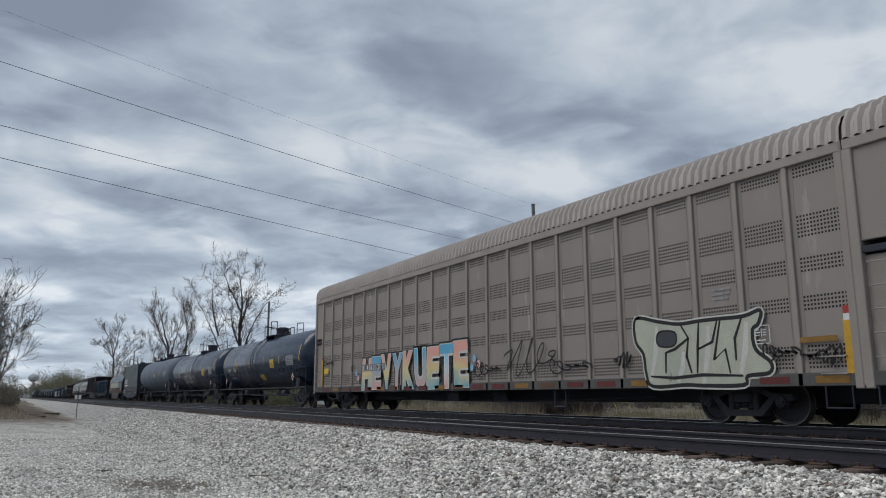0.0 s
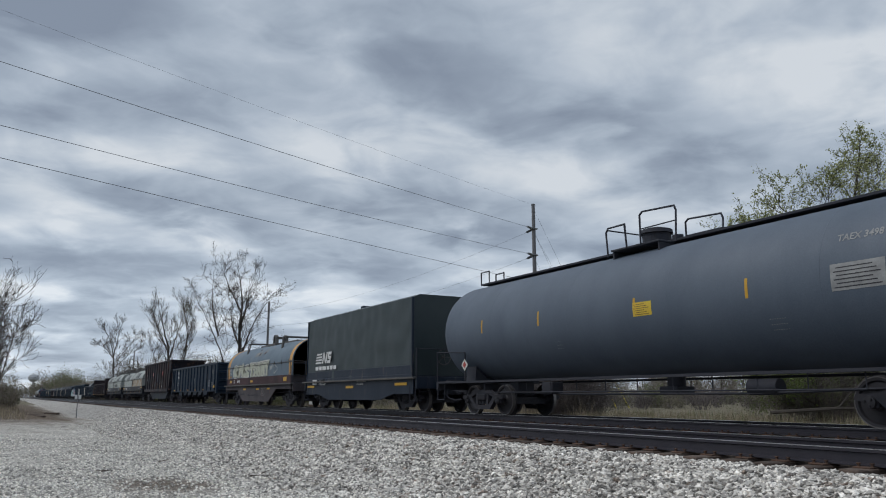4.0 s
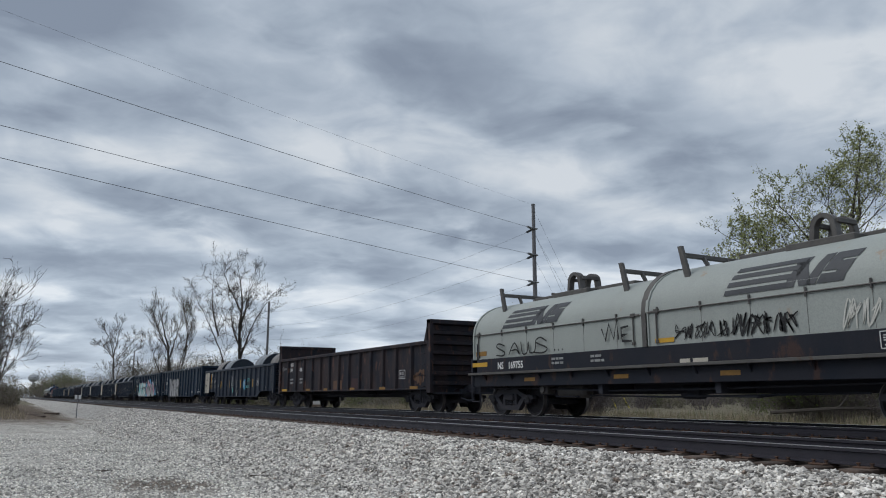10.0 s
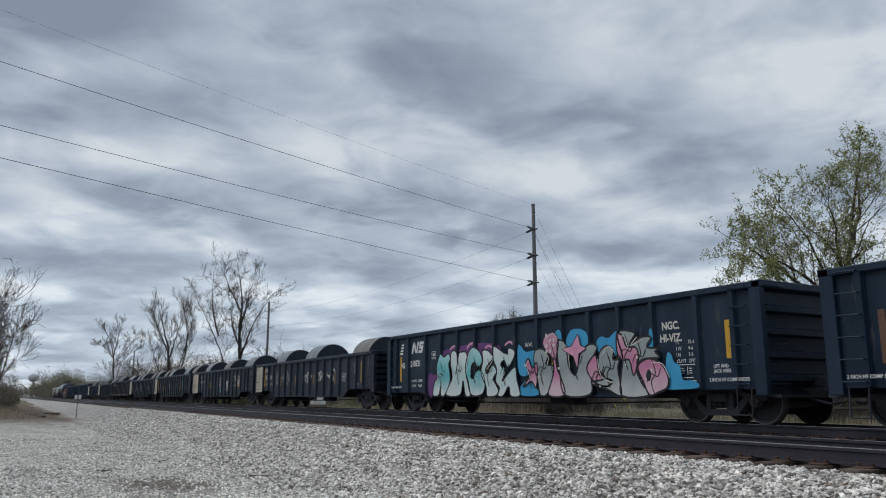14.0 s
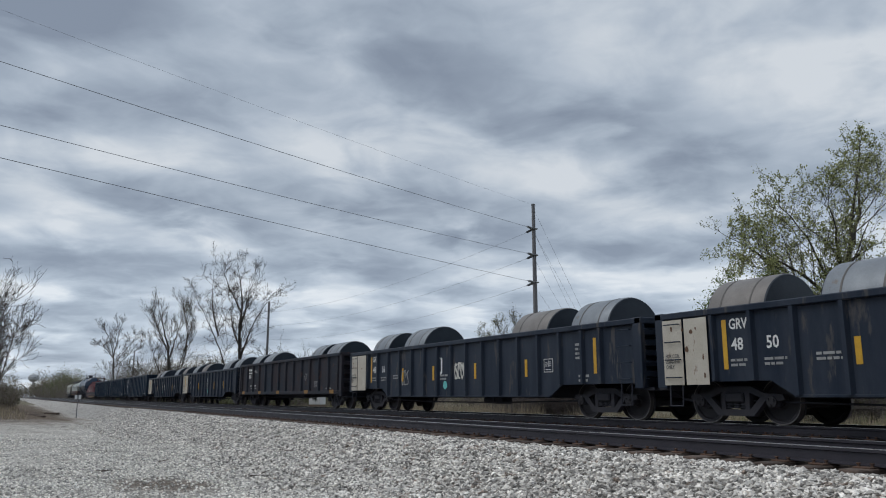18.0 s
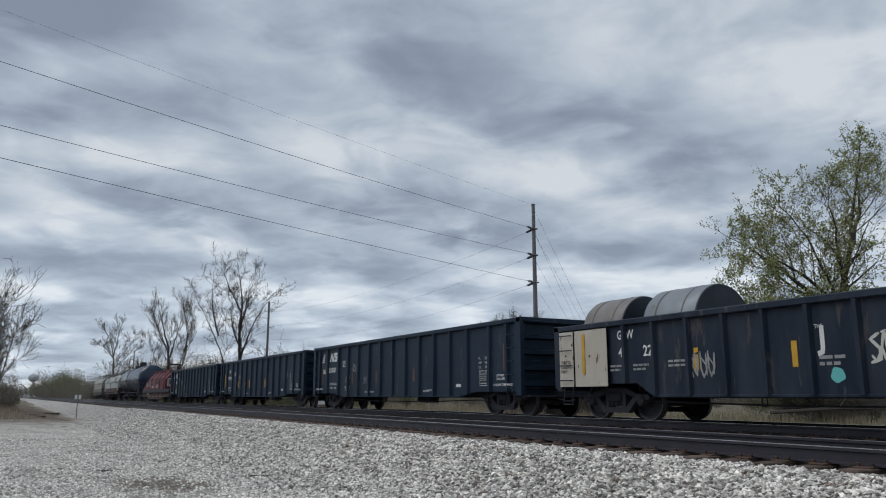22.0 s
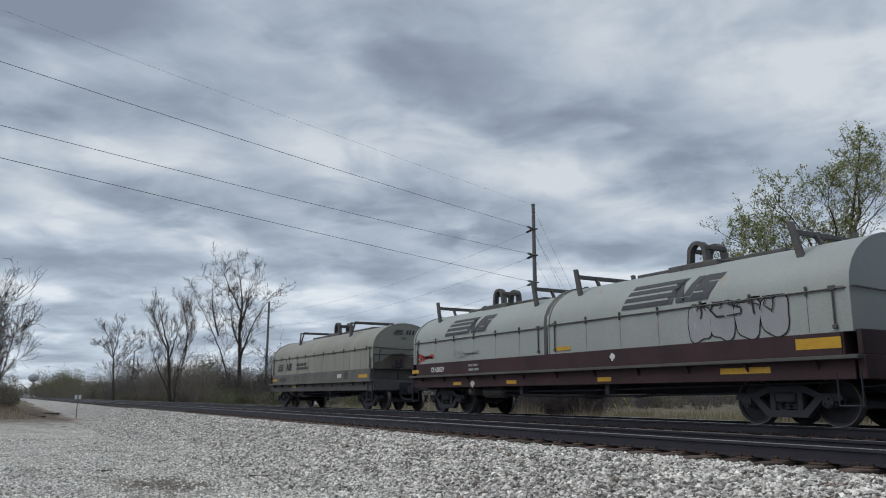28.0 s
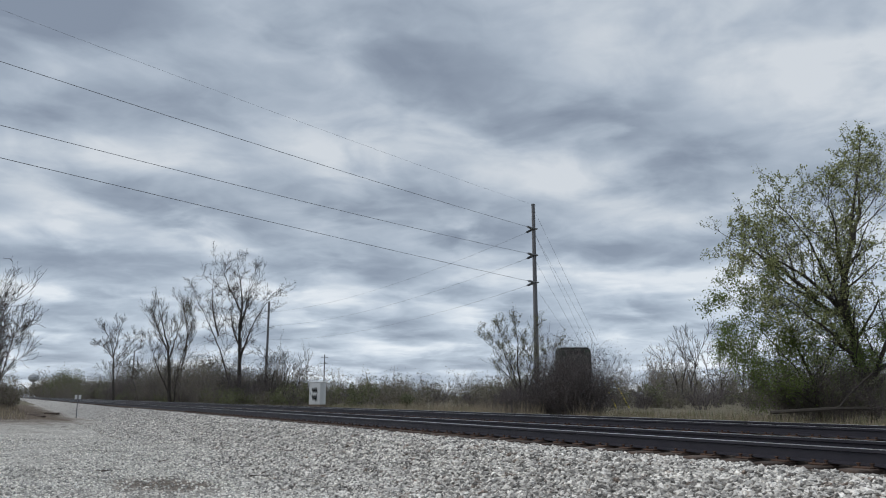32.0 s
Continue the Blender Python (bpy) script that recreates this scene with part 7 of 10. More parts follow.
# ---- enclosed auto rack ----
def auto_rack(label, left, right):
    car, hl = new_car("auto_rack", label, left, right, (right - left) / 2 - 2.9)
    w, z0, ze, zt = 1.58, 0.74, 4.86, 5.92
    for s in (-1, 1):
        part("side_sill", Geo().box(-hl, hl, s * w, s * (w - 0.12), z0, z0 + 0.24, 0.01), M_GREYFRAME, car)
    part("deck", Geo().box(-hl, hl, -w + 0.1, w - 0.1, z0 + 0.1, z0 + 0.22), M_UNDER, car)
    part("centre_sill", Geo().box(-hl - 0.3, hl + 0.3, -0.35, 0.35, 0.42, z0 + 0.1, 0.02), M_UNDER, car)
    n, bay = 22, 0.95
    step = (2 * hl - bay) / n
    hole = Geo()
    for s in (-1, 1):
        for i in range(n):
            a, b = -hl + bay + i * step + 0.05, -hl + bay + (i + 1) * step - 0.05
            part("side_panel", Geo().box(a, b, s * (w - 0.10), s * (w - 0.06), z0 + 0.2, ze, 0.004), M_RACK, car)
            if s < 0:
                for zc, lines in ((1.06, 6), (2.11, 4), (2.82, 4), (3.47, 6), (4.62, 3)):
                    for r in range(lines):
                        for c in range(13):
                            u = a + 0.13 + (b - a - 0.26) * c / 12
                            z = zc + r * 0.075
                            hole.add([(u - 0.02, -w + 0.058, z), (u + 0.02, -w + 0.058, z), (u + 0.02, -w + 0.058, z + 0.038), (u - 0.02, -w + 0.058, z + 0.038)], [(0, 1, 2, 3)])
                seam = Geo()
                for u in (a + 0.09, b - 0.09):
                    seam.box(u - 0.008, u + 0.008, -w + 0.054, -w + 0.062, z0 + 0.26, ze - 0.05)
                    for k in range(9):
                        seam.cyl((u, -w + 0.06, 1.0 + 0.43 * k), (u, -w + 0.045, 1.0 + 0.43 * k), 0.018, 6)
                tagged(part("panel_seam", seam, M_RACK, car), kind="stuff")
        for i in range(n + 1):
            x = -hl + bay + i * step
            part("side_post", Geo().box(x - 0.055, x + 0.055, s * (w - 0.12), s * w, z0, ze + 0.02, 0.012), M_RACKPOST, car)
        part("roof_rail", Geo().box(-hl, hl, s * (w - 0.14), s * (w + 0.02), ze, ze + 0.2, 0.015), M_RACKPOST, car)
        part("end_bay_panel", Geo().box(-hl + 0.12, -hl + bay - 0.06, s * (w - 0.2), s * (w - 0.1), z0 + 0.2, 2.95, 0.01).box(-hl + 0.02, -hl + bay - 0.06, s * (w - 0.14), s * (w - 0.04), 3.2, ze, 0.01), M_RACK, car)
        part("bay_bracket", Geo().box(-hl + 0.1, -hl + bay - 0.05, s * (w - 0.2), s * (w - 0.02), 2.98, 3.1, 0.01), M_UNDER, car)
    tagged(part("vent_holes", hole, M_HOLE, car, "rows of small punched vent holes"), kind="stuff")
    # corrugated roof: an arch swept along the car with a wave in it
    k = 488
    prof = [(-w, ze + 0.19), (-w * 0.98, ze + 0.46), (-w * 0.9, ze + 0.68), (-w * 0.66, ze + 0.88), (-w * 0.3, zt - 0.02), (0, zt), (w * 0.3, zt - 0.02), (w * 0.66, ze + 0.88), (w * 0.9, ze + 0.68), (w * 0.98, ze + 0.46), (w, ze + 0.19)]
    v, f = [], []
    for i in range(k + 1):
        x = -hl + 2 * hl * i / k
        up = 0.06 * (1 if i % 4 in (1, 2) else 0)
        v += [(x, a * (1 + up * 0.5), b + up * (0.4 if k2 in (0, 10) else 1)) for k2, (a, b) in enumerate(prof)]
    m = len(prof)
    f = [(i * m + j, i * m + j + 1, (i + 1) * m + j + 1, (i + 1) * m + j) for i in range(k) for j in range(m - 1)]
    part("roof", Geo().add(v, f), M_RACKROOF, car, "tan corrugated steel roof")
    for s in (-1, 1):
        x = s * (hl - 0.08)
        part("end_door", Geo().prism([(-w + 0.08, z0), (w - 0.08, z0), (w - 0.08, ze + 0.3), (w * 0.85, ze + 0.68), (0, zt - 0.03), (-w * 0.85, ze + 0.68), (-w + 0.08, ze + 0.1)], x - 0.04, x + 0.04), M_RACK, car)
        part("corner_post", Geo().box(s * (hl + 0.02), s * (hl - 0.14), -w - 0.012, -w + 0.14, z0 - 0.05, ze + 0.2, 0.015), M_RACKPOST, car)
        rungs(car, s * (hl - 0.24), s * (hl - 0.72), [1.2, 1.6, 2.0, 2.4, 2.8] if s < 0 else [0.95, 1.25], -w - 0.05, M_RACKPOST)
        part("sill_step", Geo().tube([(s * (hl - 0.2), -w, z0), (s * (hl - 0.2), -w, 0.36), (s * (hl - 0.7), -w, 0.36), (s * (hl - 0.7), -w, z0)], 0.016, 5), M_UNDER, car)
    part("brake_rigging", Geo().tube([(-hl + 5.5, -0.9, 0.55), (-2, -1.0, 0.42), (3, -1.0, 0.42), (hl - 5.5, -0.9, 0.55)], 0.022, 5).box(-1.4, -0.7, -1.2, -0.7, 0.4, 0.75, 0.03).cyl((1.0, -0.8, 0.6), (1.8, -0.8, 0.6), 0.18, 12), M_UNDER, car)
    part("step_frame", Geo().tube([(hl - 8.6, -1.45, z0), (hl - 8.6, -1.45, 0.3), (hl - 8.15, -1.45, 0.3), (hl - 8.15, -1.45, z0)], 0.025, 6), M_UNDER, car)
    return car, hl, -w


# ---- coil car under a tall rippled cover ----
def covered_coil_car(label, left, right):
    car, hl, deck = coil_car(label, left, right, M_BLACK, w=1.5, deck=1.25, belly=(4.0, 2.8, 0.42), trucks=4.3, sill=0.6, outrigger=False)
    # rippled sheet walls and a flat crown
    x0, x1, z0, zt = -hl + 0.35, hl - 0.35, 1.3, 4.15
    n, mz = 70, 14
    for s in (-1, 1):
        v, f = [], []
        for i in range(n + 1):
            for j in range(mz + 1):
                x, z = x0 + (x1 - x0) * i / n, z0 + (zt - z0) * j / mz
                d = 0.035 * noise.noise(Vector((x * 1.1 + z * 0.5, z * 1.3, s * 3))) + 0.02 * noise.noise(Vector((x * 2.5, z * 2.1, s * 7)))
                v.append((x, s * (1.5 + d) if 0 < i < n else s * 1.5, z))
        m = mz + 1
        f = [((i * m + j), ((i + 1) * m + j), ((i + 1) * m + j + 1), (i * m + j + 1)) for i in range(n) for j in range(mz)]
        if s > 0:
            f = [q[::-1] for q in f]
        part("cover_side", Geo().add(v, f), M_TARP, car, "dark rippled cover sheet")
    part("cover_top", Geo().prism([(-1.5, zt - 0.02), (1.5, zt - 0.02), (1.2, zt + 0.12), (-1.2, zt + 0.12)], x0, x1), M_TARP, car)
    for s in (-1, 1):
        part("cover_end", Geo().box(s * (hl - 0.35), s * (hl - 0.39), -1.49, 1.49, z0, zt, 0.01), M_TARP, car)
    part("cover_frame", Geo().box(x0 - 0.02, x1 + 0.02, -1.53, -1.49, z0 - 0.06, z0 + 0.06, 0.01).box(x0 - 0.02, x0 + 0.05, -1.54, -1.44, z0, zt, 0.01).box(x1 - 0.05, x1 + 0.02, -1.54, -1.44, z0, zt, 0.01), M_BLACK, car)
    part("lifting_block", Geo().box(-2.4, -1.6, -0.3, 0.3, zt + 0.1, zt + 0.3, 0.02).box(-2.15, -1.85, -0.25, 0.25, zt + 0.3, zt + 0.5, 0.02), M_BLACK, car)
    return car, hl, deck


# ---- oxide red coil car with sloped hood ----
def red_coil_car(label, left, right):
    # the near-black upper rail paints in the shadowed gap between hood and sill
    car, hl, deck = coil_car(label, left, right, M_OXFRAME, w=1.45, deck=0.98, trucks=6.0, outrigger=False, rail_top=1.24, bulkheads=False, sill=0.48, keel=0.22, rail_mat=M_UNDER, ledge_mat=M_OXFRAME)
    w = 1.42
    x0, x1 = -hl + 0.45, 5.1
    def cut(side_top, crown, half, foot=1.26, wide=w):
        return [(-wide, foot), (-wide, side_top), (-half, crown), (half, crown), (wide, side_top), (wide, foot)]
    stations = ((x0, cut(1.45, 1.55, 1.2)), (-4.27, cut(2.3, 2.86, 0.85)), (x1 - 0.5, cut(2.3, 2.86, 0.85)), (x1, cut(2.15, 2.7, 0.8, 1.26, w * 0.97)))
    v = [(x, a, b) for x, o in stations for a, b in o]
    k = len(stations) - 1
    f = [(q * 6 + i, q * 6 + (i + 1) % 6, q * 6 + 6 + (i + 1) % 6, q * 6 + 6 + i) for q in range(k) for i in range(6)]
    body = part("hood", Geo().add(v, f + [(5, 4, 3, 2, 1, 0), tuple(range(6 * k, 6 * k + 6))]), M_REDCAR, car, "oxide red angular hood", smooth=False)
    for x in (-4.27, -2.23, 0.13, 2.23, x1 - 0.5):
        part("hood_rib", Geo().prism([(-w - 0.04, 1.22), (-w - 0.04, 2.34), (-0.88, 2.92), (0.88, 2.92), (w + 0.04, 2.34), (w + 0.04, 1.22), (w - 0.02, 1.22), (w - 0.02, 2.28), (0.83, 2.84), (-0.83, 2.84), (-w + 0.02, 2.28), (-w + 0.02, 1.22)], x - 0.045, x + 0.045), M_REDCAR, body)
    part("foot_rail", Geo().box(x0 + 0.1, x1 - 0.1, -w - 0.05, -w + 0.01, 1.22, 1.28, 0.01).box(x0 + 0.1, x1 - 0.1, w - 0.01, w + 0.05, 1.22, 1.28, 0.01), M_OXFRAME, body, "worn hood foot rail")
    for s in (-1, 1):
        for a, b, z in ((-4.2, -2.3, 2.93), (-2.15, 0.05, 3.0), (2.3, x1 - 0.55, 3.02)):
            part("crown_rail", Geo().box(a, b, s * 0.95, s * 0.83, 2.85, z, 0.01), M_REDCAR, body)
        part("corner_brace", Geo().cyl((2.23, s * (w - 0.35), 2.9), (4.55, s * (w + 0.04), 1.4), 0.05, 8), M_REDCAR, body, "slanting tube brace")
        part("slope_brace", Geo().cyl((-4.27, s * (w - 0.3), 2.86), (-6.9, s * (w + 0.02), 1.5), 0.04, 8), M_REDCAR, body)
    for x in (-4.25, -2.2, 0.1, 2.25):
        part("stacking_bracket", Geo().box(x - 0.07, x + 0.07, -0.98, 0.98, 2.86, 3.1, 0.02), M_REDCAR, body)
    g = Geo()
    for y in (-0.5, 0.5):
        g.tube([(0.2, y, 2.88), (0.88, y, 3.62), (1.52, y, 3.62), (2.2, y, 2.88)], 0.06, 6)
        g.tube([(0.9, y, 3.6), (0.95, y, 2.9)], 0.04, 6)
        g.tube([(1.5, y, 3.6), (1.45, y, 2.9)], 0.04, 6)
    g.box(0.85, 1.55, -0.6, 0.6, 3.58, 3.72, 0.02)
    part("lifting_bail", g, M_OXFRAME, body, "trapezoid lifting frame")
    for y in (-1.1, -0.2):
        part("end_grab_rail", Geo().tube([(x1 + 0.02, y, 1.3), (x1 + 0.1, y, 1.4), (x1 + 0.1, y, 2.2), (x1 + 0.02, y, 2.3)], 0.018, 6), M_OXFRAME, car)
    part("end_deck_gear", Geo().box(x1 + 0.2, hl - 0.3, -1.2, 1.2, 1.0, 1.12, 0.02).box(x1 + 0.6, x1 + 1.0, -0.9, -0.5, 1.1, 1.5, 0.03), M_UNDER, car)
    part("ledge_step", Geo().box(hl - 0.5, hl + 0.05, -1.4, 1.4, 1.02, 1.08, 0.01), M_OXFRAME, car)
    return car, hl, deck


# ---- painted marks ----
M_TEAL = material("teal_spray_paint", (0.10, 0.42, 0.42), (0.16, 0.55, 0.52), rough=0.5, scale=1.5, grain=40, bump=0)
M_DULLTAN = material("dull_tan_stain", (0.27, 0.245, 0.215), (0.16, 0.19, 0.22), rough=0.7, scale=3, grain=30, bump=0, spread=0.25)
M_DAYBLUE = material("bright_blue_spray", (0.03, 0.26, 0.50), (0.05, 0.34, 0.58), rough=0.55, scale=3, grain=40, bump=0)
M_PURPLE = material("purple_spray_paint", (0.10, 0.04, 0.16), (0.16, 0.05, 0.18), rough=0.55, scale=2, grain=40, bump=0)
M_PINK = material("pink_spray_paint", (0.55, 0.22, 0.36), (0.66, 0.36, 0.46), rough=0.5, scale=1.5, grain=40, bump=0)
M_SKYBLUE = material("sky_blue_spray_paint", (0.15, 0.42, 0.66), (0.30, 0.44, 0.58), rough=0.55, scale=0.9, grain=40, bump=0, streak=0.5)
M_PEACH = material("peach_spray_paint", (0.72, 0.42, 0.32), (0.62, 0.36, 0.44), rough=0.55, scale=0.9, grain=40, bump=0, streak=0.5)
M_SILVER = material("silver_spray_paint", (0.36, 0.365, 0.38), (0.28, 0.285, 0.30), rough=0.5, scale=2.0, grain=40, bump=0, streak=3, third=(0.46, 0.46, 0.47), third_amount=0.06)
M_PALEGREEN = material("pale_cream_spray_paint", (0.50, 0.52, 0.42), (0.38, 0.41, 0.34), rough=0.6, scale=1.5, grain=40, bump=0, streak=2, third=(0.24, 0.22, 0.19), third_amount=0.03)
M_CHALK = material("chalky_white_spray", (0.62, 0.62, 0.58), (0.50, 0.50, 0.46), rough=0.7, scale=2.0, grain=40, bump=0, streak=2, third=(0.33, 0.32, 0.29), third_amount=0.05)
M_ORANGE = material("orange_spray_paint", (0.42, 0.18, 0.06), (0.30, 0.13, 0.05), rough=0.6, scale=2, grain=40, bump=0)
M_BROWNPATCH = material("faded_brown_patch", (0.14, 0.075, 0.045), (0.10, 0.055, 0.036), rough=0.7, scale=3, grain=40, bump=0)
M_SIGNYEL = material("yellow_warning_label", (0.70, 0.50, 0.05), (0.60, 0.42, 0.05), rough=0.5, scale=3, grain=40, bump=0)
M_MAROON = material("maroon_reflector", (0.14, 0.03, 0.03), rough=0.6, bump=0)


def blend_paint(name, low, mid, high, z0, z1):
    """Spray paint faded from one colour to the next up the letter, with a soft uneven edge."""
    m = material(name, mid, rough=0.55, scale=2.0, grain=40, bump=0)
    nt, lk = m.node_tree, m.node_tree.links.new
    tc, sep, rp = nt.nodes.new("ShaderNodeTexCoord"), nt.nodes.new("ShaderNodeSeparateXYZ"), nt.nodes.new("ShaderNodeValToRGB")
    rng, nz, ad = nt.nodes.new("ShaderNodeMapRange"), nt.nodes.new("ShaderNodeTexNoise"), nt.nodes.new("ShaderNodeMath")
    lk(tc.outputs["Object"], sep.inputs[0])
    lk(tc.outputs["Object"], nz.inputs["Vector"])
    nz.inputs["Scale"].default_value, nz.inputs["Detail"].default_value = 1.6, 2
    lk(sep.outputs["Z"], ad.inputs[0])
    lk(nz.outputs[0], ad.inputs[1])
    rng.inputs["From Min"].default_value, rng.inputs["From Max"].default_value = z0 + 0.5, z1 + 0.5
    lk(ad.outputs[0], rng.inputs["Value"])
    lk(rng.outputs[0], rp.inputs[0])
    e = rp.color_ramp.elements
    e[0].color, e[1].color = (*low, 1), (*high, 1)
    e.new(0.5).color = (*mid, 1)
    lk(rp.outputs[0], nt.nodes["Principled BSDF"].inputs["Base Color"])
    return m


M_BLENDA = blend_paint("peach_to_blue_spray", (0.12, 0.38, 0.50), (0.66, 0.55, 0.26), (0.72, 0.36, 0.30), 0.85, 2.0)
M_GREYFADE = blend_paint("grey_to_pale_spray", (0.46, 0.48, 0.49), (0.25, 0.29, 0.30), (0.30, 0.345, 0.35), 0.6, 1.9)
M_PINKFADE = blend_paint("pink_to_grey_spray", (0.62, 0.46, 0.52), (0.50, 0.18, 0.31), (0.54, 0.26, 0.37), 0.6, 1.9)
M_TEALFADE = blend_paint("teal_to_white_spray", (0.58, 0.66, 0.66), (0.10, 0.42, 0.45), (0.34, 0.60, 0.62), 0.6, 1.9)
M_WHITEFADE = blend_paint("white_to_teal_spray", (0.60, 0.67, 0.67), (0.42, 0.58, 0.58), (0.62, 0.68, 0.68), 0.6, 1.9)
M_BLENDB = blend_paint("blue_to_pink_spray", (0.62, 0.34, 0.30), (0.40, 0.42, 0.45), (0.10, 0.38, 0.58), 0.85, 2.0)


def hood_patch(car, x0, x1, t0, t1, r_y, ze, zt, mat, seed, name="faded_patch"):
    """An uneven patch on the curved flank of a hood."""
    rnd = random.Random(seed)
    cx, ct, v = (x0 + x1) / 2, (t0 + t1) / 2, []
    for i in range(24):
        a = 2 * pi * i / 24
        r = (abs(cos(a)) ** 4 + abs(sin(a)) ** 4) ** -0.25 * rnd.uniform(0.82, 1.05)
        t = ct + sin(a) * r * (t1 - t0) / 2
        v.append((cx + cos(a) * r * (x1 - x0) / 2, -(r_y + 0.012) * cos(t), ze + (zt - ze + 0.012) * sin(t)))
    mid = (cx, -(r_y + 0.014) * cos(ct), ze + (zt - ze + 0.014) * sin(ct))
    part(name, Geo().add([mid] + v, [(0, 1 + i, 1 + (i + 1) % 24) for i in range(24)]), mat, car)


def ribbon(pts, half, y):
    """A flat brush stroke with round ends through points (x, z) on the plane y."""
    g = Geo()
    n = len(pts)
    v = []
    for i, (x, z) in enumerate(pts):
        a, b = pts[max(0, i - 1)], pts[min(n - 1, i + 1)]
        dx, dz = b[0] - a[0], b[1] - a[1]
        d = math.hypot(dx, dz) or 1
        w = half * (0.6 if i in (0, n - 1) else 1)
        v += [(x - dz / d * w, y, z + dx / d * w), (x + dz / d * w, y, z - dx / d * w)]
    return g.add(v, [(2 * i, 2 * i + 1, 2 * i + 3, 2 * i + 2) for i in range(n - 1)])


def scrawl(car, x0, x1, z0, z1, mat, y, seed=1, loops=5, half=0.022, name="scrawl"):
    """One looping spray-can line across a patch of the side."""
    rnd = random.Random(seed)
    pts, n = [], loops * 12
    ph, am = rnd.uniform(0, 6), rnd.uniform(0.75, 1.0)
    for i in range(n + 1):
        t = i / n
        x = x0 + (x1 - x0) * (t + 0.55 / loops * sin(2 * pi * loops * t + ph))
        z = (z0 + z1) / 2 + (z1 - z0) / 2 * am * sin(2 * pi * loops * 0.93 * t) * (0.55 + 0.45 * sin(5 * t + ph))
        pts.append((min(x1, max(x0, x)), z))
    return part(name, ribbon(pts, half, y), mat, car, smooth=False)


def letter(car, ch, x, z, w, h, fill, edge, y, lean=0.0, swell=0.05, rim=0.07, name="painted_letter", line=None):
    """One sprayed capital stretched to its box, over a wider rim of another colour and, where given, a thin bright line between."""
    for mat, off, grow, dy in ((edge, rim + 0.02, 0.05 if line is None else 0.09, 0.002), (line, swell * 0.4 + 0.035, 0.03, 0.001), (fill, swell * 0.4, 0.0, 0.0)):
        if mat is None:
            continue
        me = text_mesh(ch, 1.0, mat, off, "LEFT", 1.0).copy()
        co = np.zeros(len(me.vertices) * 3, dtype=np.float32)
        me.vertices.foreach_get("co", co)
        co = co.reshape(-1, 3)
        lo, hi = co.min(0), co.max(0)
        u = (co[:, 0] - lo[0]) / max(1e-4, hi[0] - lo[0])
        t = (co[:, 1] - lo[1]) / max(1e-4, hi[1] - lo[1])
        xx = x - grow + (w + 2 * grow) * u + lean * (t - 0.5) * h
        out = np.stack([xx, np.full(len(u), y + dy), z - grow + (h + 2 * grow) * t], 1)
        me.vertices.foreach_set("co", out.astype(np.float32).ravel())
        me.update()
        part(name if mat is fill else "letter_rim", me, mat, car)


def smooth_line(pts, k=4):
    """An open line rounded through its points."""
    pts = [pts[0]] + list(pts) + [pts[-1]]
    out = []
    for i in range(1, len(pts) - 2):
        p0, p1, p2, p3 = [Vector(pts[i + j]) for j in (-1, 0, 1, 2)]
        for q in range(k):
            t = q / k
            v = 0.5 * (2 * p1 + (p2 - p0) * t + (2 * p0 - 5 * p1 + 4 * p2 - p3) * t * t + (3 * p1 - p0 - 3 * p2 + p3) * t ** 3)
            out.append((v.x, v.y))
    return out + [tuple(pts[-1])]


def tag_marks(car, x0, x1, z0, z1, count, mat, y, seed, half):
    """Quick hand-sprayed marks that cannot be read: overlapping loops and hooks."""
    rnd = random.Random(seed)
    step, h = (x1 - x0) / count, z1 - z0
    for k in range(count):
        cx = x0 + step * (k + 0.5)
        lean = rnd.uniform(-0.1, 0.25)
        for j in range(2):
            pts, up = [], rnd.random() < 0.5
            for q in range(rnd.randrange(4, 7)):
                v = (0.92 if up else 0.08) + rnd.uniform(-0.16, 0.08 if not up else 0.06)
                if rnd.random() < 0.3:
                    v = rnd.uniform(0.35, 0.65)
                up = not up
                pts.append((cx + step * (rnd.uniform(-0.6, 0.6) + lean * (v - 0.5)), z0 + h * v))
            part("sprayed_mark", ribbon(smooth_line(pts), half * rnd.uniform(0.8, 1.15), y - 0.0006 * (2 * k + j)), mat, car, smooth=False)


def blob(car, cx, cz, w, h, fill, edge, y, seed, rim=0.05, square=3.0, name="painted_shape"):
    """A swollen sprayed shape with a rim: sprayed writing that cannot be read."""
    rnd = random.Random(seed)
    a1, a2, p1, p2 = rnd.uniform(0.04, 0.12), rnd.uniform(0.03, 0.08), rnd.uniform(0, 6), rnd.uniform(0, 6)
    for mat, grow, dy in ((edge, rim, 0.002), (fill, 0.0, 0.0)):
        if mat is None:
            continue
        v = []
        for i in range(28):
            t = 2 * pi * i / 28
            c, s = cos(t), sin(t)
            r = (abs(c) ** square + abs(s) ** square) ** (-1 / square)
            r *= 1 + a1 * sin(3 * t + p1) + a2 * sin(5 * t + p2)
            v.append((cx + c * r * (w / 2 + grow), y + dy, cz + s * r * (h / 2 + grow)))
        part(name, Geo().add([(cx, y + dy, cz)] + v, [(0, 1 + i, 1 + (i + 1) % 28) for i in range(28)]), mat, car, smooth=False)


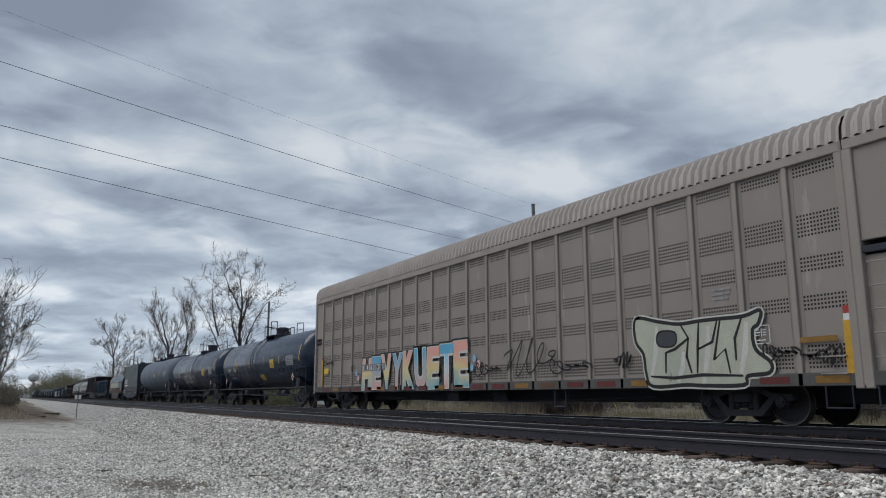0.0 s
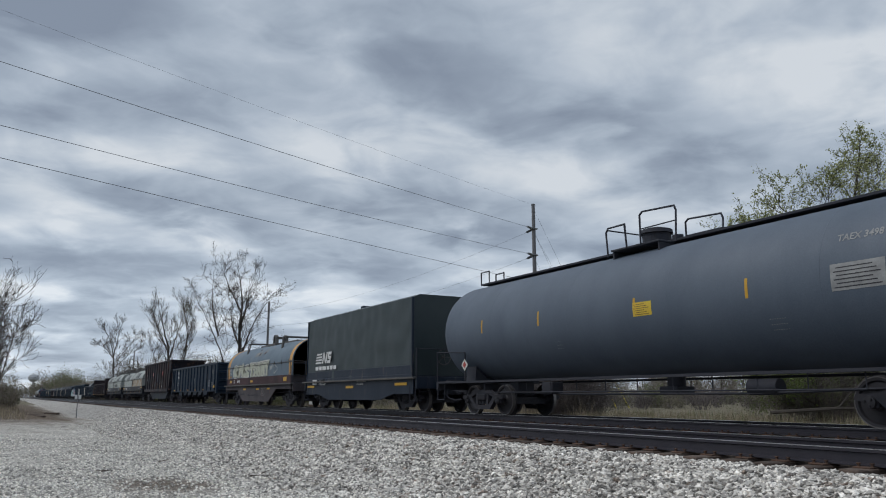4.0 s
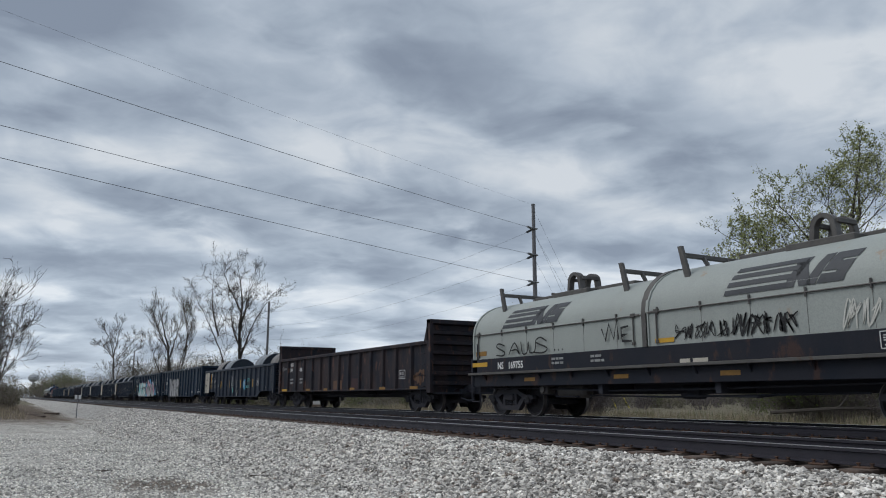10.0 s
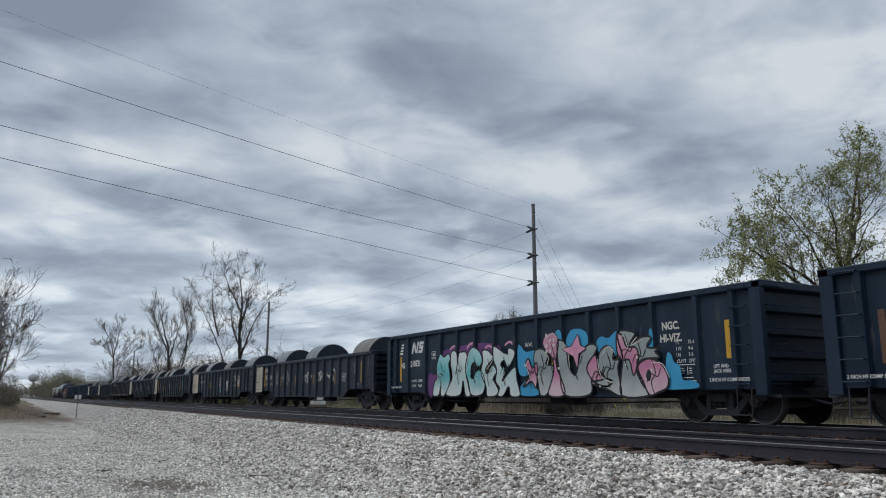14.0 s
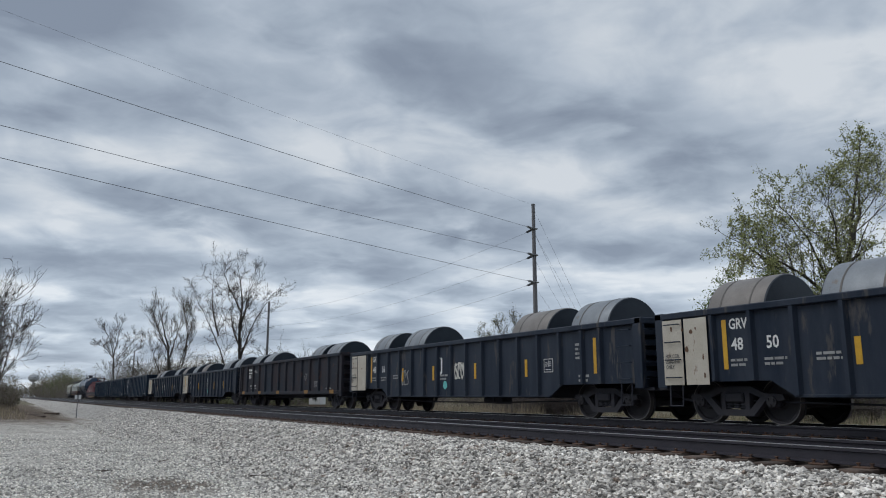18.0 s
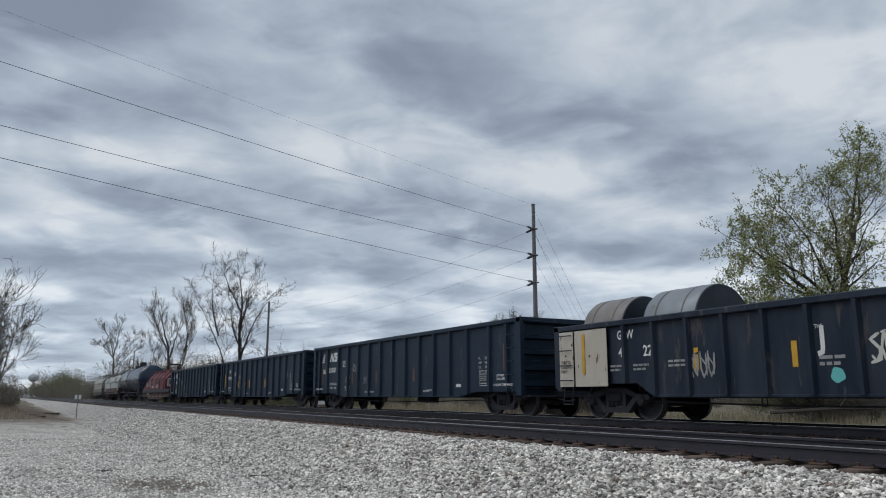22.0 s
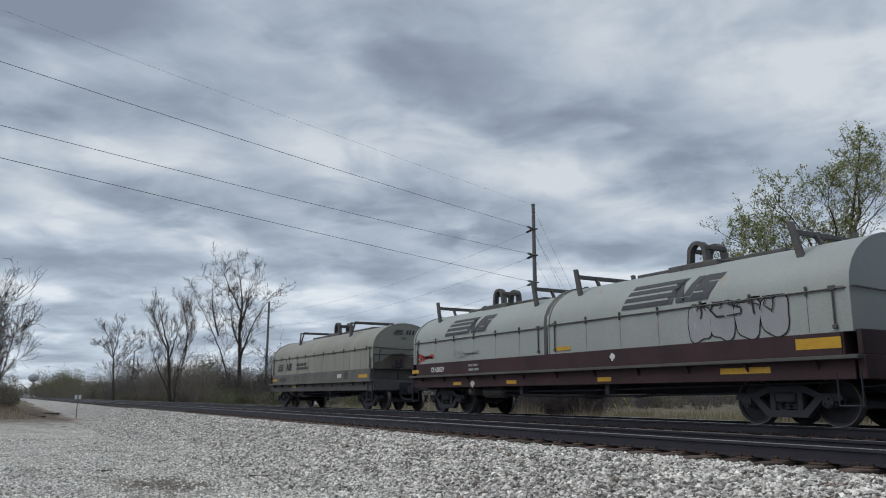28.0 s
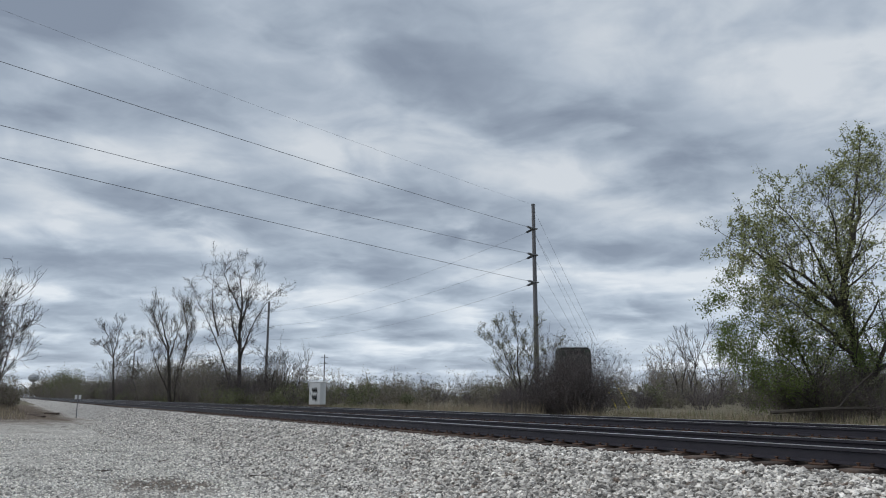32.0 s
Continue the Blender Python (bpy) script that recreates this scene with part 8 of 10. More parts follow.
def strokes(car, x0, x1, z0, z1, count, fills, edge, y, seed, half=0.13, rim=0.045, shine=None, name="painted_stroke"):
    """Sprayed block forms that cannot be read: bent fat strokes in several colours over one dark rim."""
    rnd = random.Random(seed)
    step = (x1 - x0) / count
    h = z1 - z0
    for k in range(count):
        cx = x0 + step * (k + 0.5)
        forms = (
            [(-0.42, 0.02), (-0.30, 0.55), (0.0, 0.98), (0.28, 0.5), (0.45, 0.0)],
            [(-0.40, 0.98), (-0.36, 0.3), (0.0, 0.02), (0.38, 0.32), (0.36, 0.95)],
            [(-0.38, 0.0), (-0.32, 0.98), (0.35, 0.80), (0.05, 0.48), (0.45, 0.02)],
            [(0.42, 0.92), (-0.2, 0.95), (-0.40, 0.45), (-0.1, 0.05), (0.45, 0.12)],
            [(-0.45, 0.9), (0.42, 0.95), (0.02, 0.9), (0.06, 0.4), (0.0, 0.0)],
            [(0.38, 0.95), (-0.36, 0.80), (0.32, 0.46), (0.36, 0.12), (-0.42, 0.04)],
        )
        for j, form in enumerate((forms[rnd.randrange(6)], forms[rnd.randrange(6)][1:4])):
            pts = []
            for u, v in form:
                pts.append((cx + (u * 1.05 + rnd.uniform(-0.07, 0.07)) * step, z0 + h * min(1, max(0, v + rnd.uniform(-0.06, 0.06)))))
            fat = []
            for a, b in zip(pts, pts[1:]):
                fat += [(a[0] + (b[0] - a[0]) * q / 3, a[1] + (b[1] - a[1]) * q / 3) for q in range(3)]
            fat.append(pts[-1])
            w = half * rnd.uniform(0.8, 1.25) * (1 if j == 0 else 0.75)
            dy = 0.0012 * (2 * k + j)
            part("stroke_rim", ribbon(fat, w + rim, y - dy), edge, car, smooth=False)
            part(name, ribbon(fat, w, y - dy - 0.0005), fills[rnd.randrange(len(fills))], car, smooth=False)
            if shine:
                part("stroke_shine", ribbon([(a - w * 0.5, b + 0.03) for a, b in fat[2:6]], w * 0.22, y - dy - 0.001), shine, car, smooth=False)


def swollen(pts, k=4):
    """A closed outline rounded through its corners."""
    n, out = len(pts), []
    for i in range(n):
        p0, p1, p2, p3 = [Vector(pts[(i + j) % n]) for j in (-1, 0, 1, 2)]
        for q in range(k):
            t = q / k
            v = 0.5 * (2 * p1 + (p2 - p0) * t + (2 * p0 - 5 * p1 + 4 * p2 - p3) * t * t + (3 * p1 - p0 - 3 * p2 + p3) * t ** 3)
            out.append((v.x, v.y))
    return out


def sprayed_area(car, pts, fill, edge, y, rim=0.05, halo=None, soft=True, name="painted_shape"):
    """A filled sprayed form with a drawn outline, and a paler halo round it where one is given."""
    ring = swollen(pts) if soft else list(pts)
    loop = ring + ring[:2]
    if halo:
        part("paint_halo", ribbon(loop, rim * 1.9, y + 0.002), halo, car, smooth=False)
    part(name, Geo().add([(x, y, z) for x, z in ring], [tuple(range(len(ring)))]), fill, car, smooth=False)
    part("paint_outline", ribbon(loop, rim, y - 0.002), edge, car, smooth=False)


def strips(car, y, mat, boxes, name="reflector"):
    for x0, x1, z0, z1 in boxes:
        plate_patch(car, x0, x1, z0, z1, mat, y, name)


# ---- the train, from its head to its tail ----
lead, lead_hl, ry = auto_rack("brown enclosed auto rack with punched side panels", -7.84, 19.0)
rack, rack_hl, ry = auto_rack("faded brown enclosed auto rack with painted letters", -34.75, -7.9)
ys = ry - 0.006
for k, (ch, fill) in enumerate(zip("HEVYKUETE", (M_BLENDA, M_BLENDB) * 5)):
    letter(rack, ch, -7.75 + k * 0.93, 0.82 + 0.02 * (k % 3), 0.88, 1.22 + 0.03 * k, fill, M_SCRIB, ys, lean=0.06 * (1 - (k % 3)), swell=0.1, rim=0.2, line=M_CHALK)
PIECE = [(8.1, 2.32), (8.8, 2.2), (9.4, 2.1), (10.0, 2.12), (10.5, 2.12), (11.1, 2.12), (11.5, 2.2), (11.44, 1.95), (11.29, 1.83), (11.33, 1.46), (11.65, 1.2), (11.6, 1.0), (11.1, 0.95), (11.0, 0.78), (10.0, 0.78), (9.5, 0.80), (8.55, 0.78), (8.36, 1.07), (8.3, 1.5), (8.07, 1.8)]
sprayed_area(rack, PIECE, M_PALEGREEN, M_SCRIB, ys - 0.002, rim=0.04, halo=M_CHALK)
sprayed_area(rack, [(8.8, 1.96), (9.28, 1.93), (9.25, 1.65), (8.78, 1.67)], M_MARK, M_SCRIB, ys - 0.005, rim=0.02)
for line in ([(9.44, 2.1), (9.65, 1.78), (9.27, 1.57), (8.99, 1.5), (8.96, 1.06)], [(9.65, 1.78), (9.58, 1.4), (9.7, 1.04)], [(9.96, 2.11), (9.9, 1.6), (9.85, 1.04)], [(10.44, 2.09), (10.29, 1.66), (9.89, 1.53)], [(10.52, 2.1), (10.31, 1.29), (10.61, 1.5), (10.7, 1.01)], [(11.07, 2.13), (10.86, 1.7), (10.86, 1.26)], [(8.5, 1.0), (9.2, 0.95), (10.0, 1.0), (11.0, 0.96)]):
    part("paint_line", ribbon(line, 0.035, ys - 0.0055), M_SCRIB, rack, smooth=False)
for x0, x1, z0, z1 in ((8.5, 8.75, 0.9, 2.1), (9.3, 9.5, 0.85, 1.5), (10.0, 10.2, 0.8, 2.0), (10.95, 11.15, 1.0, 2.0)):
    part("paint_shine", ribbon([(x0, z0), ((x0 + x1) / 2 + 0.05, (z0 + z1) / 2), (x1, z1)], 0.07, ys - 0.0035), M_CHALK, rack, smooth=False)
for a, b, c, d, sd in ((1.0, 2.4, 1.15, 1.6, 1), (2.6, 5.1, 1.1, 2.2, 2), (4.8, 6.5, 1.1, 1.55, 3), (11.5, 12.3, 1.15, 1.6, 4), (12.35, 13.1, 1.1, 1.45, 5), (7.3, 7.9, 1.2, 1.6, 6), (-12.2, -11.0, 1.85, 2.2, 7)):
    scrawl(rack, a, b, c, d, M_SCRIB, ys - 0.003, sd, 5, 0.022)
for k in range(6):
    plate_patch(rack, -7.72 + 0.37 * k, -7.42 + 0.37 * k, 1.55, 1.83, M_INSUL, ys - 0.003, "number_plate_square")
    lettering(rack, "546151"[k], -7.66 + 0.37 * k, 1.60, 0.27, M_WHITE, ys - 0.0045, 0.02)
lettering(rack, "C P", -8.95, 1.60, 0.32, M_SCRIB, ys, 0.02)
consol_box(rack, 11.3, 1.55, ys, M_WHITE, 0.38, 0.36)
for cx, cz, m in ((0.95, 1.72, M_SKYBLUE), (1.2, 1.55, M_PEACH), (0.8, 1.45, M_SKYBLUE), (-8.35, 1.5, M_SKYBLUE), (-8.15, 1.3, M_PEACH)):
    blob(rack, cx, cz, 0.2, 0.24, m, None, ys, int(cx * 9 + 90), square=2)
for car, hl in ((lead, lead_hl), (rack, rack_hl)):
    strips(car, ys, M_YELLOW, ((-hl + 0.98, -hl + 1.12, 1.0, 2.2), (hl - 0.26, hl - 0.10, 0.95, 1.9)))
    strips(car, ys - 0.002, M_REDREF, ((hl - 0.24, hl - 0.1, 1.98, 2.12), (-hl + 0.98, -hl + 1.12, 2.2, 2.3)))
    strips(car, ys - 0.002, M_WHITE, ((hl - 0.24, hl - 0.1, 1.86, 1.98),))
    strips(car, ys, M_DULLYEL, ((hl - 1.12, hl - 0.38, 1.52, 1.62),))
    for i in range(22):
        x = -hl + 0.95 + i * (2 * hl - 0.95) / 22
        strips(car, ys, (M_MAROON, M_DULLYEL, M_BROWNPATCH, M_MAROON)[i % 4], ((x + 0.3, x + 0.95, 0.79, 0.92),))
    plate_patch(car, -hl + 1.3, -hl + 1.85, 1.56, 1.8, M_SIGNYEL, ys - 0.002, "warning_label")
bars(rack, 10.3, 2.75, [(0.5, 0.05), (0.5, 0.05), (0.45, 0.05)], M_DIMWHITE, ry + 0.05)

ta = tank_car("glossy black tank car with yellow reflectors", -53.75, -36.25, M_TANK, trucks=7.0, dome_x=0.15, ladder_x=-0.5,
              stripes=((-7.75, 0.0, 0.48, 0.10), (-4.35, -0.2, 0.13, 0.10), (-1.45, -0.2, 0.13, 0.10), (1.5, -0.15, 0.15, 0.10), (4.4, -0.15, 0.15, 0.10), (7.75, -0.15, 0.42, 0.10)))
tb = tank_car("glossy black tank car with white scrawled paint", -71.95, -54.45, M_TANK, trucks=7.0, dome_x=0.2, ladder_x=0.8,
              stripes=((-7.9, -0.1, 0.35, 0.10), (-4.9, -0.2, 0.13, 0.10), (-1.8, -0.2, 0.13, 0.10), (1.45, -0.2, 0.13, 0.10), (4.7, -0.2, 0.13, 0.10), (7.65, -0.15, 0.42, 0.10)))
tc = tank_car("dusty blue-grey tank car with roof walkway", -90.65, -72.55, M_TANKGREY, radius=1.60, walkway=True, trucks=6.75, dome_x=0.0, ladder_x=None,
              stripes=((-5.9, -0.1, 0.15, 0.07), (-3.0, -0.1, 0.15, 0.07), (0.75, -0.1, 0.12, 0.07), (3.9, -0.1, 0.15, 0.07), (7.2, -0.05, 0.42, 0.09)))
tank_text(tc[0], "TAEX 3498", 5.8, 0.42, 0.2, M_DIMWHITE, tc[2], tc[3])
for (car, hl, zc, r), num, x in ((ta, "2735", -6.55), (tb, "2715", -6.75), (tc, "", -7.6)):
    if num:
        tank_text(car, "TAEX", x, -0.28, 0.30, M_WHITE, zc, r)
        tank_text(car, num, x + 1.35, -0.28, 0.30, M_WHITE, zc, r)
        tank_text(car, "LD LMT 207400LB   94758 KG", x + 0.15, -0.46, 0.13, M_DIMWHITE, zc, r, 0.01)
        tank_text(car, "LT WT  78600LB   35652 KG", x + 0.3, -0.59, 0.13, M_DIMWHITE, zc, r, 0.01)
        tank_text(car, "C", x + 2.52, -0.27, 0.2, M_WHITE, zc, r)
    for k in range(3):
        tank_text(car, "- - - - -", -2.4, -0.42 - 0.06 * k, 0.1, M_DIMWHITE, zc, r, 0.03)
        tank_text(car, "- - - - - - -", 4.3, -0.40 - 0.07 * k, 0.1, M_DIMWHITE, zc, r, 0.03)
for (car, hl, zc, r), boxes in ((ta, ((2.75, 3.45, -0.28, 0.02, M_SIGNYEL), (0.35, 1.1, -0.75, -0.50, M_SIGNYEL), (5.6, 6.75, -0.25, 0.08, M_DIMWHITE), (5.2, 5.75, -0.6, -0.4, M_TRUCK))), (tb, ((3.6, 4.3, -0.3, 0.02, M_SIGNYEL), (5.8, 6.8, -0.25, 0.08, M_DIMWHITE))), (tc, ((0.7, 1.3, -0.15, 0.05, M_SIGNYEL), (5.7, 6.7, -0.15, 0.15, M_DIMWHITE)))):
    for x0, x1, t0, t1, m in boxes:
        bent_patch(car, x0, x1, t0, t1, m, zc, r)
        if m is M_SIGNYEL or m is M_DIMWHITE:
            for q in range(6):
                t = t0 + (t1 - t0) * (0.10 + 0.145 * q)
                bent_patch(car, x0 + 0.06 + 0.05 * (q % 2), x1 - 0.08 - 0.07 * (q % 3), t, t + (t1 - t0) * 0.04, M_BROWNPATCH if m is M_SIGNYEL else M_TRUCK, zc, r + 0.002, "label_line")
for (car, hl, zc, r) in (ta, tb, tc):
    for s in (-1, 1):
        g = Geo().add([(s * (hl - 1.95), -1.5, 1.35), (s * (hl - 1.75), -1.5, 1.55), (s * (hl - 1.95), -1.5, 1.75), (s * (hl - 2.15), -1.5, 1.55)], [(0, 1, 2, 3) if s > 0 else (0, 3, 2, 1)])
        ph = part("placard", g, M_CHALK, car, "white hazard placard on a point", smooth=False)
        g = Geo().add([(s * (hl - 1.95), -1.504, 1.44), (s * (hl - 1.84), -1.504, 1.55), (s * (hl - 1.95), -1.504, 1.66), (s * (hl - 2.06), -1.504, 1.55)], [(0, 1, 2, 3) if s > 0 else (0, 3, 2, 1)])
        part("placard_mark", g, M_REDREF, ph, smooth=False)
        part("placard_holder", Geo().box(s * (hl - 1.95) - 0.02, s * (hl - 1.95) + 0.02, -1.49, -1.46, 1.0, 1.7), M_UNDER, car)
for k, (cx, w, h) in enumerate(((-2.75, 0.8, 0.42), (-2.4, 0.5, 0.52), (-2.0, 0.75, 0.40), (-1.5, 0.55, 0.50), (-1.1, 0.8, 0.36), (-0.6, 0.5, 0.54), (-0.15, 0.85, 0.46), (0.3, 0.6, 0.58), (0.5, 0.5, 0.3))):
    bent_ring(tb[0], cx, -0.44 + 0.03 * (k % 2), w, h, M_CHALK, tb[2], tb[3], 300 + k, 0.02)
    bent_ring(tb[0], cx + 0.05, -0.46 + 0.03 * (k % 2), w * 0.6, h * 0.55, M_DIMWHITE, tb[2], tb[3], 320 + k, 0.014)
bent_ring(tb[0], -0.3, -0.14, 0.25, 0.14, M_CHALK, tb[2], tb[3], 340)

tarp, hl, deck = covered_coil_car("black coil car under a tall rippled cover", -103.9, -92.0)
ys = -1.56
horse_mark(tarp, -4.35, 2.05, 0.5, M_WHITE, ys)
bars(tarp, -4.3, 1.92, [(2.6, 0.17)], M_WHITE, ys, "company_name_print", 4)
lettering(tarp, "162355", -3.95, 1.08, 0.34, M_WHITE, -1.53, 0.03)
bars(tarp, -4.75, 1.32, [(0.55, 0.24)], M_WHITE, -1.53, "reporting_mark_print", 2)
strips(tarp, -1.53, M_YELLOW, ((-5.45, -4.5, 0.96, 1.06), (4.2, 5.2, 0.96, 1.06), (-0.6, 0.2, 0.9, 1.0)))
bars(tarp, 0.6, 1.2, [(0.9, 0.06), (0.7, 0.06)], M_DIMWHITE, -1.53, seed=3)

bc, bhl, deck = coil_car("coil car with weathered blue and ochre round hood", -119.7, -105.8, M_PLUMFRAME, deck=1.25, belly=(4.0, 2.7, 0.28), trucks=5.25, sill=0.30, outrigger=False, rail_mat=M_OXFRAME)
hood(bc, -6.8, 6.7, 1.42, 1.66, 2.36, 3.62, M_HOODBLUE, brackets=(-3.4, 3.6), bands=((-6.8, -6.22), (6.1, 6.7)), crown=3.6)
yb = -1.435
for k, (ch, x, w, z, h) in enumerate((("e", -5.3, 1.25, 1.74, 0.72), ("y", -4.1, 0.85, 1.72, 0.74), ("e", -3.3, 0.75, 1.72, 0.8), ("s", -2.6, 1.2, 1.72, 0.7), ("T", -1.3, 0.85, 1.71, 0.76), ("A", -0.52, 0.85, 1.71, 0.76), ("N", 0.28, 0.75, 1.71, 0.76), ("N", 1.0, 0.75, 1.71, 0.78), ("Y", 1.74, 0.85, 1.71, 0.8))):
    letter(bc, ch, x, z, w, h, M_PALEGREEN, M_CHALK, yb - 0.002 * k, lean=0.05 * (1 - k % 3), swell=0.30, rim=0.22, line=M_MARK)
for x0, x1, t0, t1, m, sd in ((-0.9, 0.5, 0.40, 0.66, M_DULLTAN, 1), (0.6, 1.4, 0.55, 0.78, M_DULLTAN, 2), (-0.1, 0.25, 0.45, 0.6, M_TRUCK, 3), (0.9, 1.2, 0.5, 0.62, M_OXFRAME, 4), (-0.6, -0.3, 0.75, 0.85, M_TRUCK, 5)):
    hood_patch(bc, x0, x1, t0, t1, 1.42 + 0.002 * sd, 2.36, 3.62 + 0.002 * sd, m, sd)
lettering(bc, "BOY", 2.75, 2.0, 0.30, M_CHALK, yb - 0.002, 0.01, tilt=12)
part("drawn_arrow", ribbon([(3.5, 2.3), (4.25, 2.06), (3.55, 1.8), (3.5, 2.3)], 0.022, yb - 0.002), M_CHALK, bc, smooth=False)
lettering(bc, "HATED", -6.15, 2.16, 0.17, M_CHALK, yb - 0.002, 0.0, tilt=4)
lettering(bc, "PEOPLE", -6.1, 1.97, 0.16, M_CHALK, yb - 0.002, 0.0, tilt=-5)
strips(bc, yb - 0.004, M_DULLYEL, ((-6.18, -5.6, 1.73, 1.84),), "warning_label")
lettering(bc, "164400", -4.1, 1.40, 0.24, M_WHITE, -1.475, 0.02)
lettering(bc, "NS", -4.95, 1.40, 0.24, M_WHITE, -1.475, 0.02)
strips(bc, -1.475, M_YELLOW, ((5.35, 5.9, 1.36, 1.58), (-5.9, -5.4, 1.4, 1.56), (-1.0, -0.5, 1.38, 1.5)))
strips(bc, -1.455, M_YELLOW, ((-2.6, -2.0, 0.94, 1.04), (0.2, 0.8, 0.94, 1.04), (2.4, 2.9, 0.94, 1.04)))
consol_box(bc, 1.3, 0.62, -1.455, M_DIMWHITE, 0.6, 0.4)
scrawl(bc, -1.6, 0.9, 0.5, 0.75, M_UNDER, -1.455, 12, 9, 0.02)
scrawl(bc, -3.6, -2.3, 0.55, 0.85, M_UNDER, -1.455, 13, 5, 0.02)

zv, hl, yz = gondola("dark green high-sided gondola with pressed ribs", -138.5, -122.2, 2.9, 0.92, M_GREENBLACK, 12, trucks=6.9, rib_w=0.2, end_ribs=4, rib_xs=(-7.55, -6.45, -5.1, -3.9, -2.8, -1.68, -0.6, 0.5, 1.6, 2.7, 3.8, 5.0, 6.35, 7.45), sill=0.05)
for zx in (-4.6, -2.75, -1.0, 1.0, 2.75, 4.6):
    part("sill_gusset", Geo().prism([(zx - 0.75, 0.93), (zx + 0.75, 0.93), (zx + 0.45, 0.66), (zx - 0.45, 0.66)], -1.47, -1.44, axis=1), M_GREENBLACK, zv)
    part("cross_bearer", Geo().prism([(zx - 0.3, 0.93), (zx + 0.3, 0.93), (zx + 0.22, 0.52), (zx - 0.22, 0.52)], -1.2, 1.2, axis=1), M_UNDER, zv)
yz += 0.082
lettering(zv, "ZVBX", -6.28, 2.36, 0.30, M_WHITE, yz, 0.03)
lettering(zv, "77006", -6.28, 2.02, 0.30, M_WHITE, yz, 0.03)
lettering(zv, "LD LMT  223900", -6.25, 1.6, 0.14, M_WHITE, yz, 0.02)
lettering(zv, "LT WT    62100", -6.25, 1.42, 0.14, M_WHITE, yz, 0.02)
bars(zv, -5.7, 1.2, [(0.7, 0.05), (0.5, 0.05)], M_DIMWHITE, yz)
consol_box(zv, 5.45, 1.28, yz, M_WHITE, 0.5, 0.4)
bars(zv, 6.2, 1.55, [(0.6, 0.06), (0.6, 0.06), (0.5, 0.06)], M_DIMWHITE, yz, seed=5)
strips(zv, yz - 0.086, M_YELLOW, ((-7.2, -6.7, 1.0, 1.1), (7.3, 7.75, 1.16, 1.34)))
strips(zv, yz - 0.086, M_DULLYEL, ((-4.5, -4.05, 1.0, 1.1), (-1.6, -1.1, 1.0, 1.1), (1.2, 1.7, 1.0, 1.1), (4.0, 4.4, 1.0, 1.1)))
scrawl(zv, 6.3, 7.2, 2.1, 2.5, M_DIMWHITE, yz, 6, 6, 0.012)
consol_box(zv, 0.6, 1.55, yz, M_DIMWHITE, 0.25, 0.4)

af, hl, yf = gondola("rusty brown tall gondola with slanted ends", -155.3, -140.0, 3.8, 1.0, M_BROWNCAR, 9, trucks=6.4, slant=1.0, end_ribs=4, rib_w=0.24, tail_mat=M_RUSTEND, rib_xs=(-6.3, -4.95, -3.67, -2.38, -1.03, 0.27, 1.55, 2.83, 4.1, 5.35, 6.35), sill=0.27)
part("belly_pan", Geo().prism([(-5.0, 0.99), (5.0, 0.99), (3.7, 0.34), (-3.7, 0.34)], -1.15, 1.15, axis=1), M_BLACK, af, "dark sagging underside pan")
yf += 0.082
lettering(af, "AI", -6.02, 2.58, 0.27, M_WHITE, yf, 0.03)
lettering(af, "PX", -5.68, 2.58, 0.27, M_WHITE, yf, 0.03)
lettering(af, "398", -5.83, 2.10, 0.29, M_WHITE, yf, 0.03)
for x, z in ((-2.1, 2.5), (3.2, 2.5)):
    plate_patch(af, x, x + 0.78, z, z + 0.36, M_REDREF, yf, "warning_panel")
    lettering(af, "DO NOT", x + 0.06, z + 0.20, 0.14, M_WHITE, yf - 0.002, 0.02)
    lettering(af, "TAMP", x + 0.16, z + 0.04, 0.14, M_WHITE, yf - 0.002, 0.02)
strips(af, yf, M_YELLOW, ((-6.66, -6.56, 1.45, 2.2), (6.2, 6.32, 1.4, 2.3), (0.12, 0.24, 1.32, 1.85), (2.2, 2.3, 1.35, 1.8), (5.0, 5.1, 1.35, 1.8)))
strips(af, yf, M_YELLOW, ((-2.9, -2.8, 1.42, 1.8),))
bars(af, -4.2, 1.6, [(0.4, 0.05), (0.4, 0.05)], M_DIMWHITE, yf)
for x0, x1, z0, z1 in ((0.5, 1.4, 1.95, 2.75), (-0.9, -0.3, 1.45, 1.95), (-4.7, -3.95, 1.9, 2.6), (-1.9, -1.35, 2.2, 2.45), (2.0, 2.6, 1.4, 1.9)):
    plate_patch(af, x0, x1, z0, z1, M_BLACK, yf + 0.003, "dark_patch")
lettering(af, "CONVEYOR", 2.98, 1.42, 0.17, M_WHITE, yf, 0.02)
for k, (x, z0, z1, m) in enumerate(((-2.05, 1.4, 2.0, M_CHALK), (-0.3, 1.4, 1.95, M_CHALK), (0.55, 1.45, 1.75, M_DIMWHITE), (1.75, 1.5, 2.1, M_CHALK), (2.9, 1.75, 2.2, M_DIMWHITE), (4.4, 1.5, 1.85, M_DIMWHITE))):
    rj = random.Random(k)
    for q in range(5):
        part("paint_slash", ribbon([(x + 0.13 * q + rj.uniform(-0.05, 0.05), z0 + rj.uniform(0, 0.1)), (x + 0.13 * q + rj.uniform(-0.12, 0.14), z1 - rj.uniform(0, 0.2))], 0.011, yf), m, af, smooth=False)
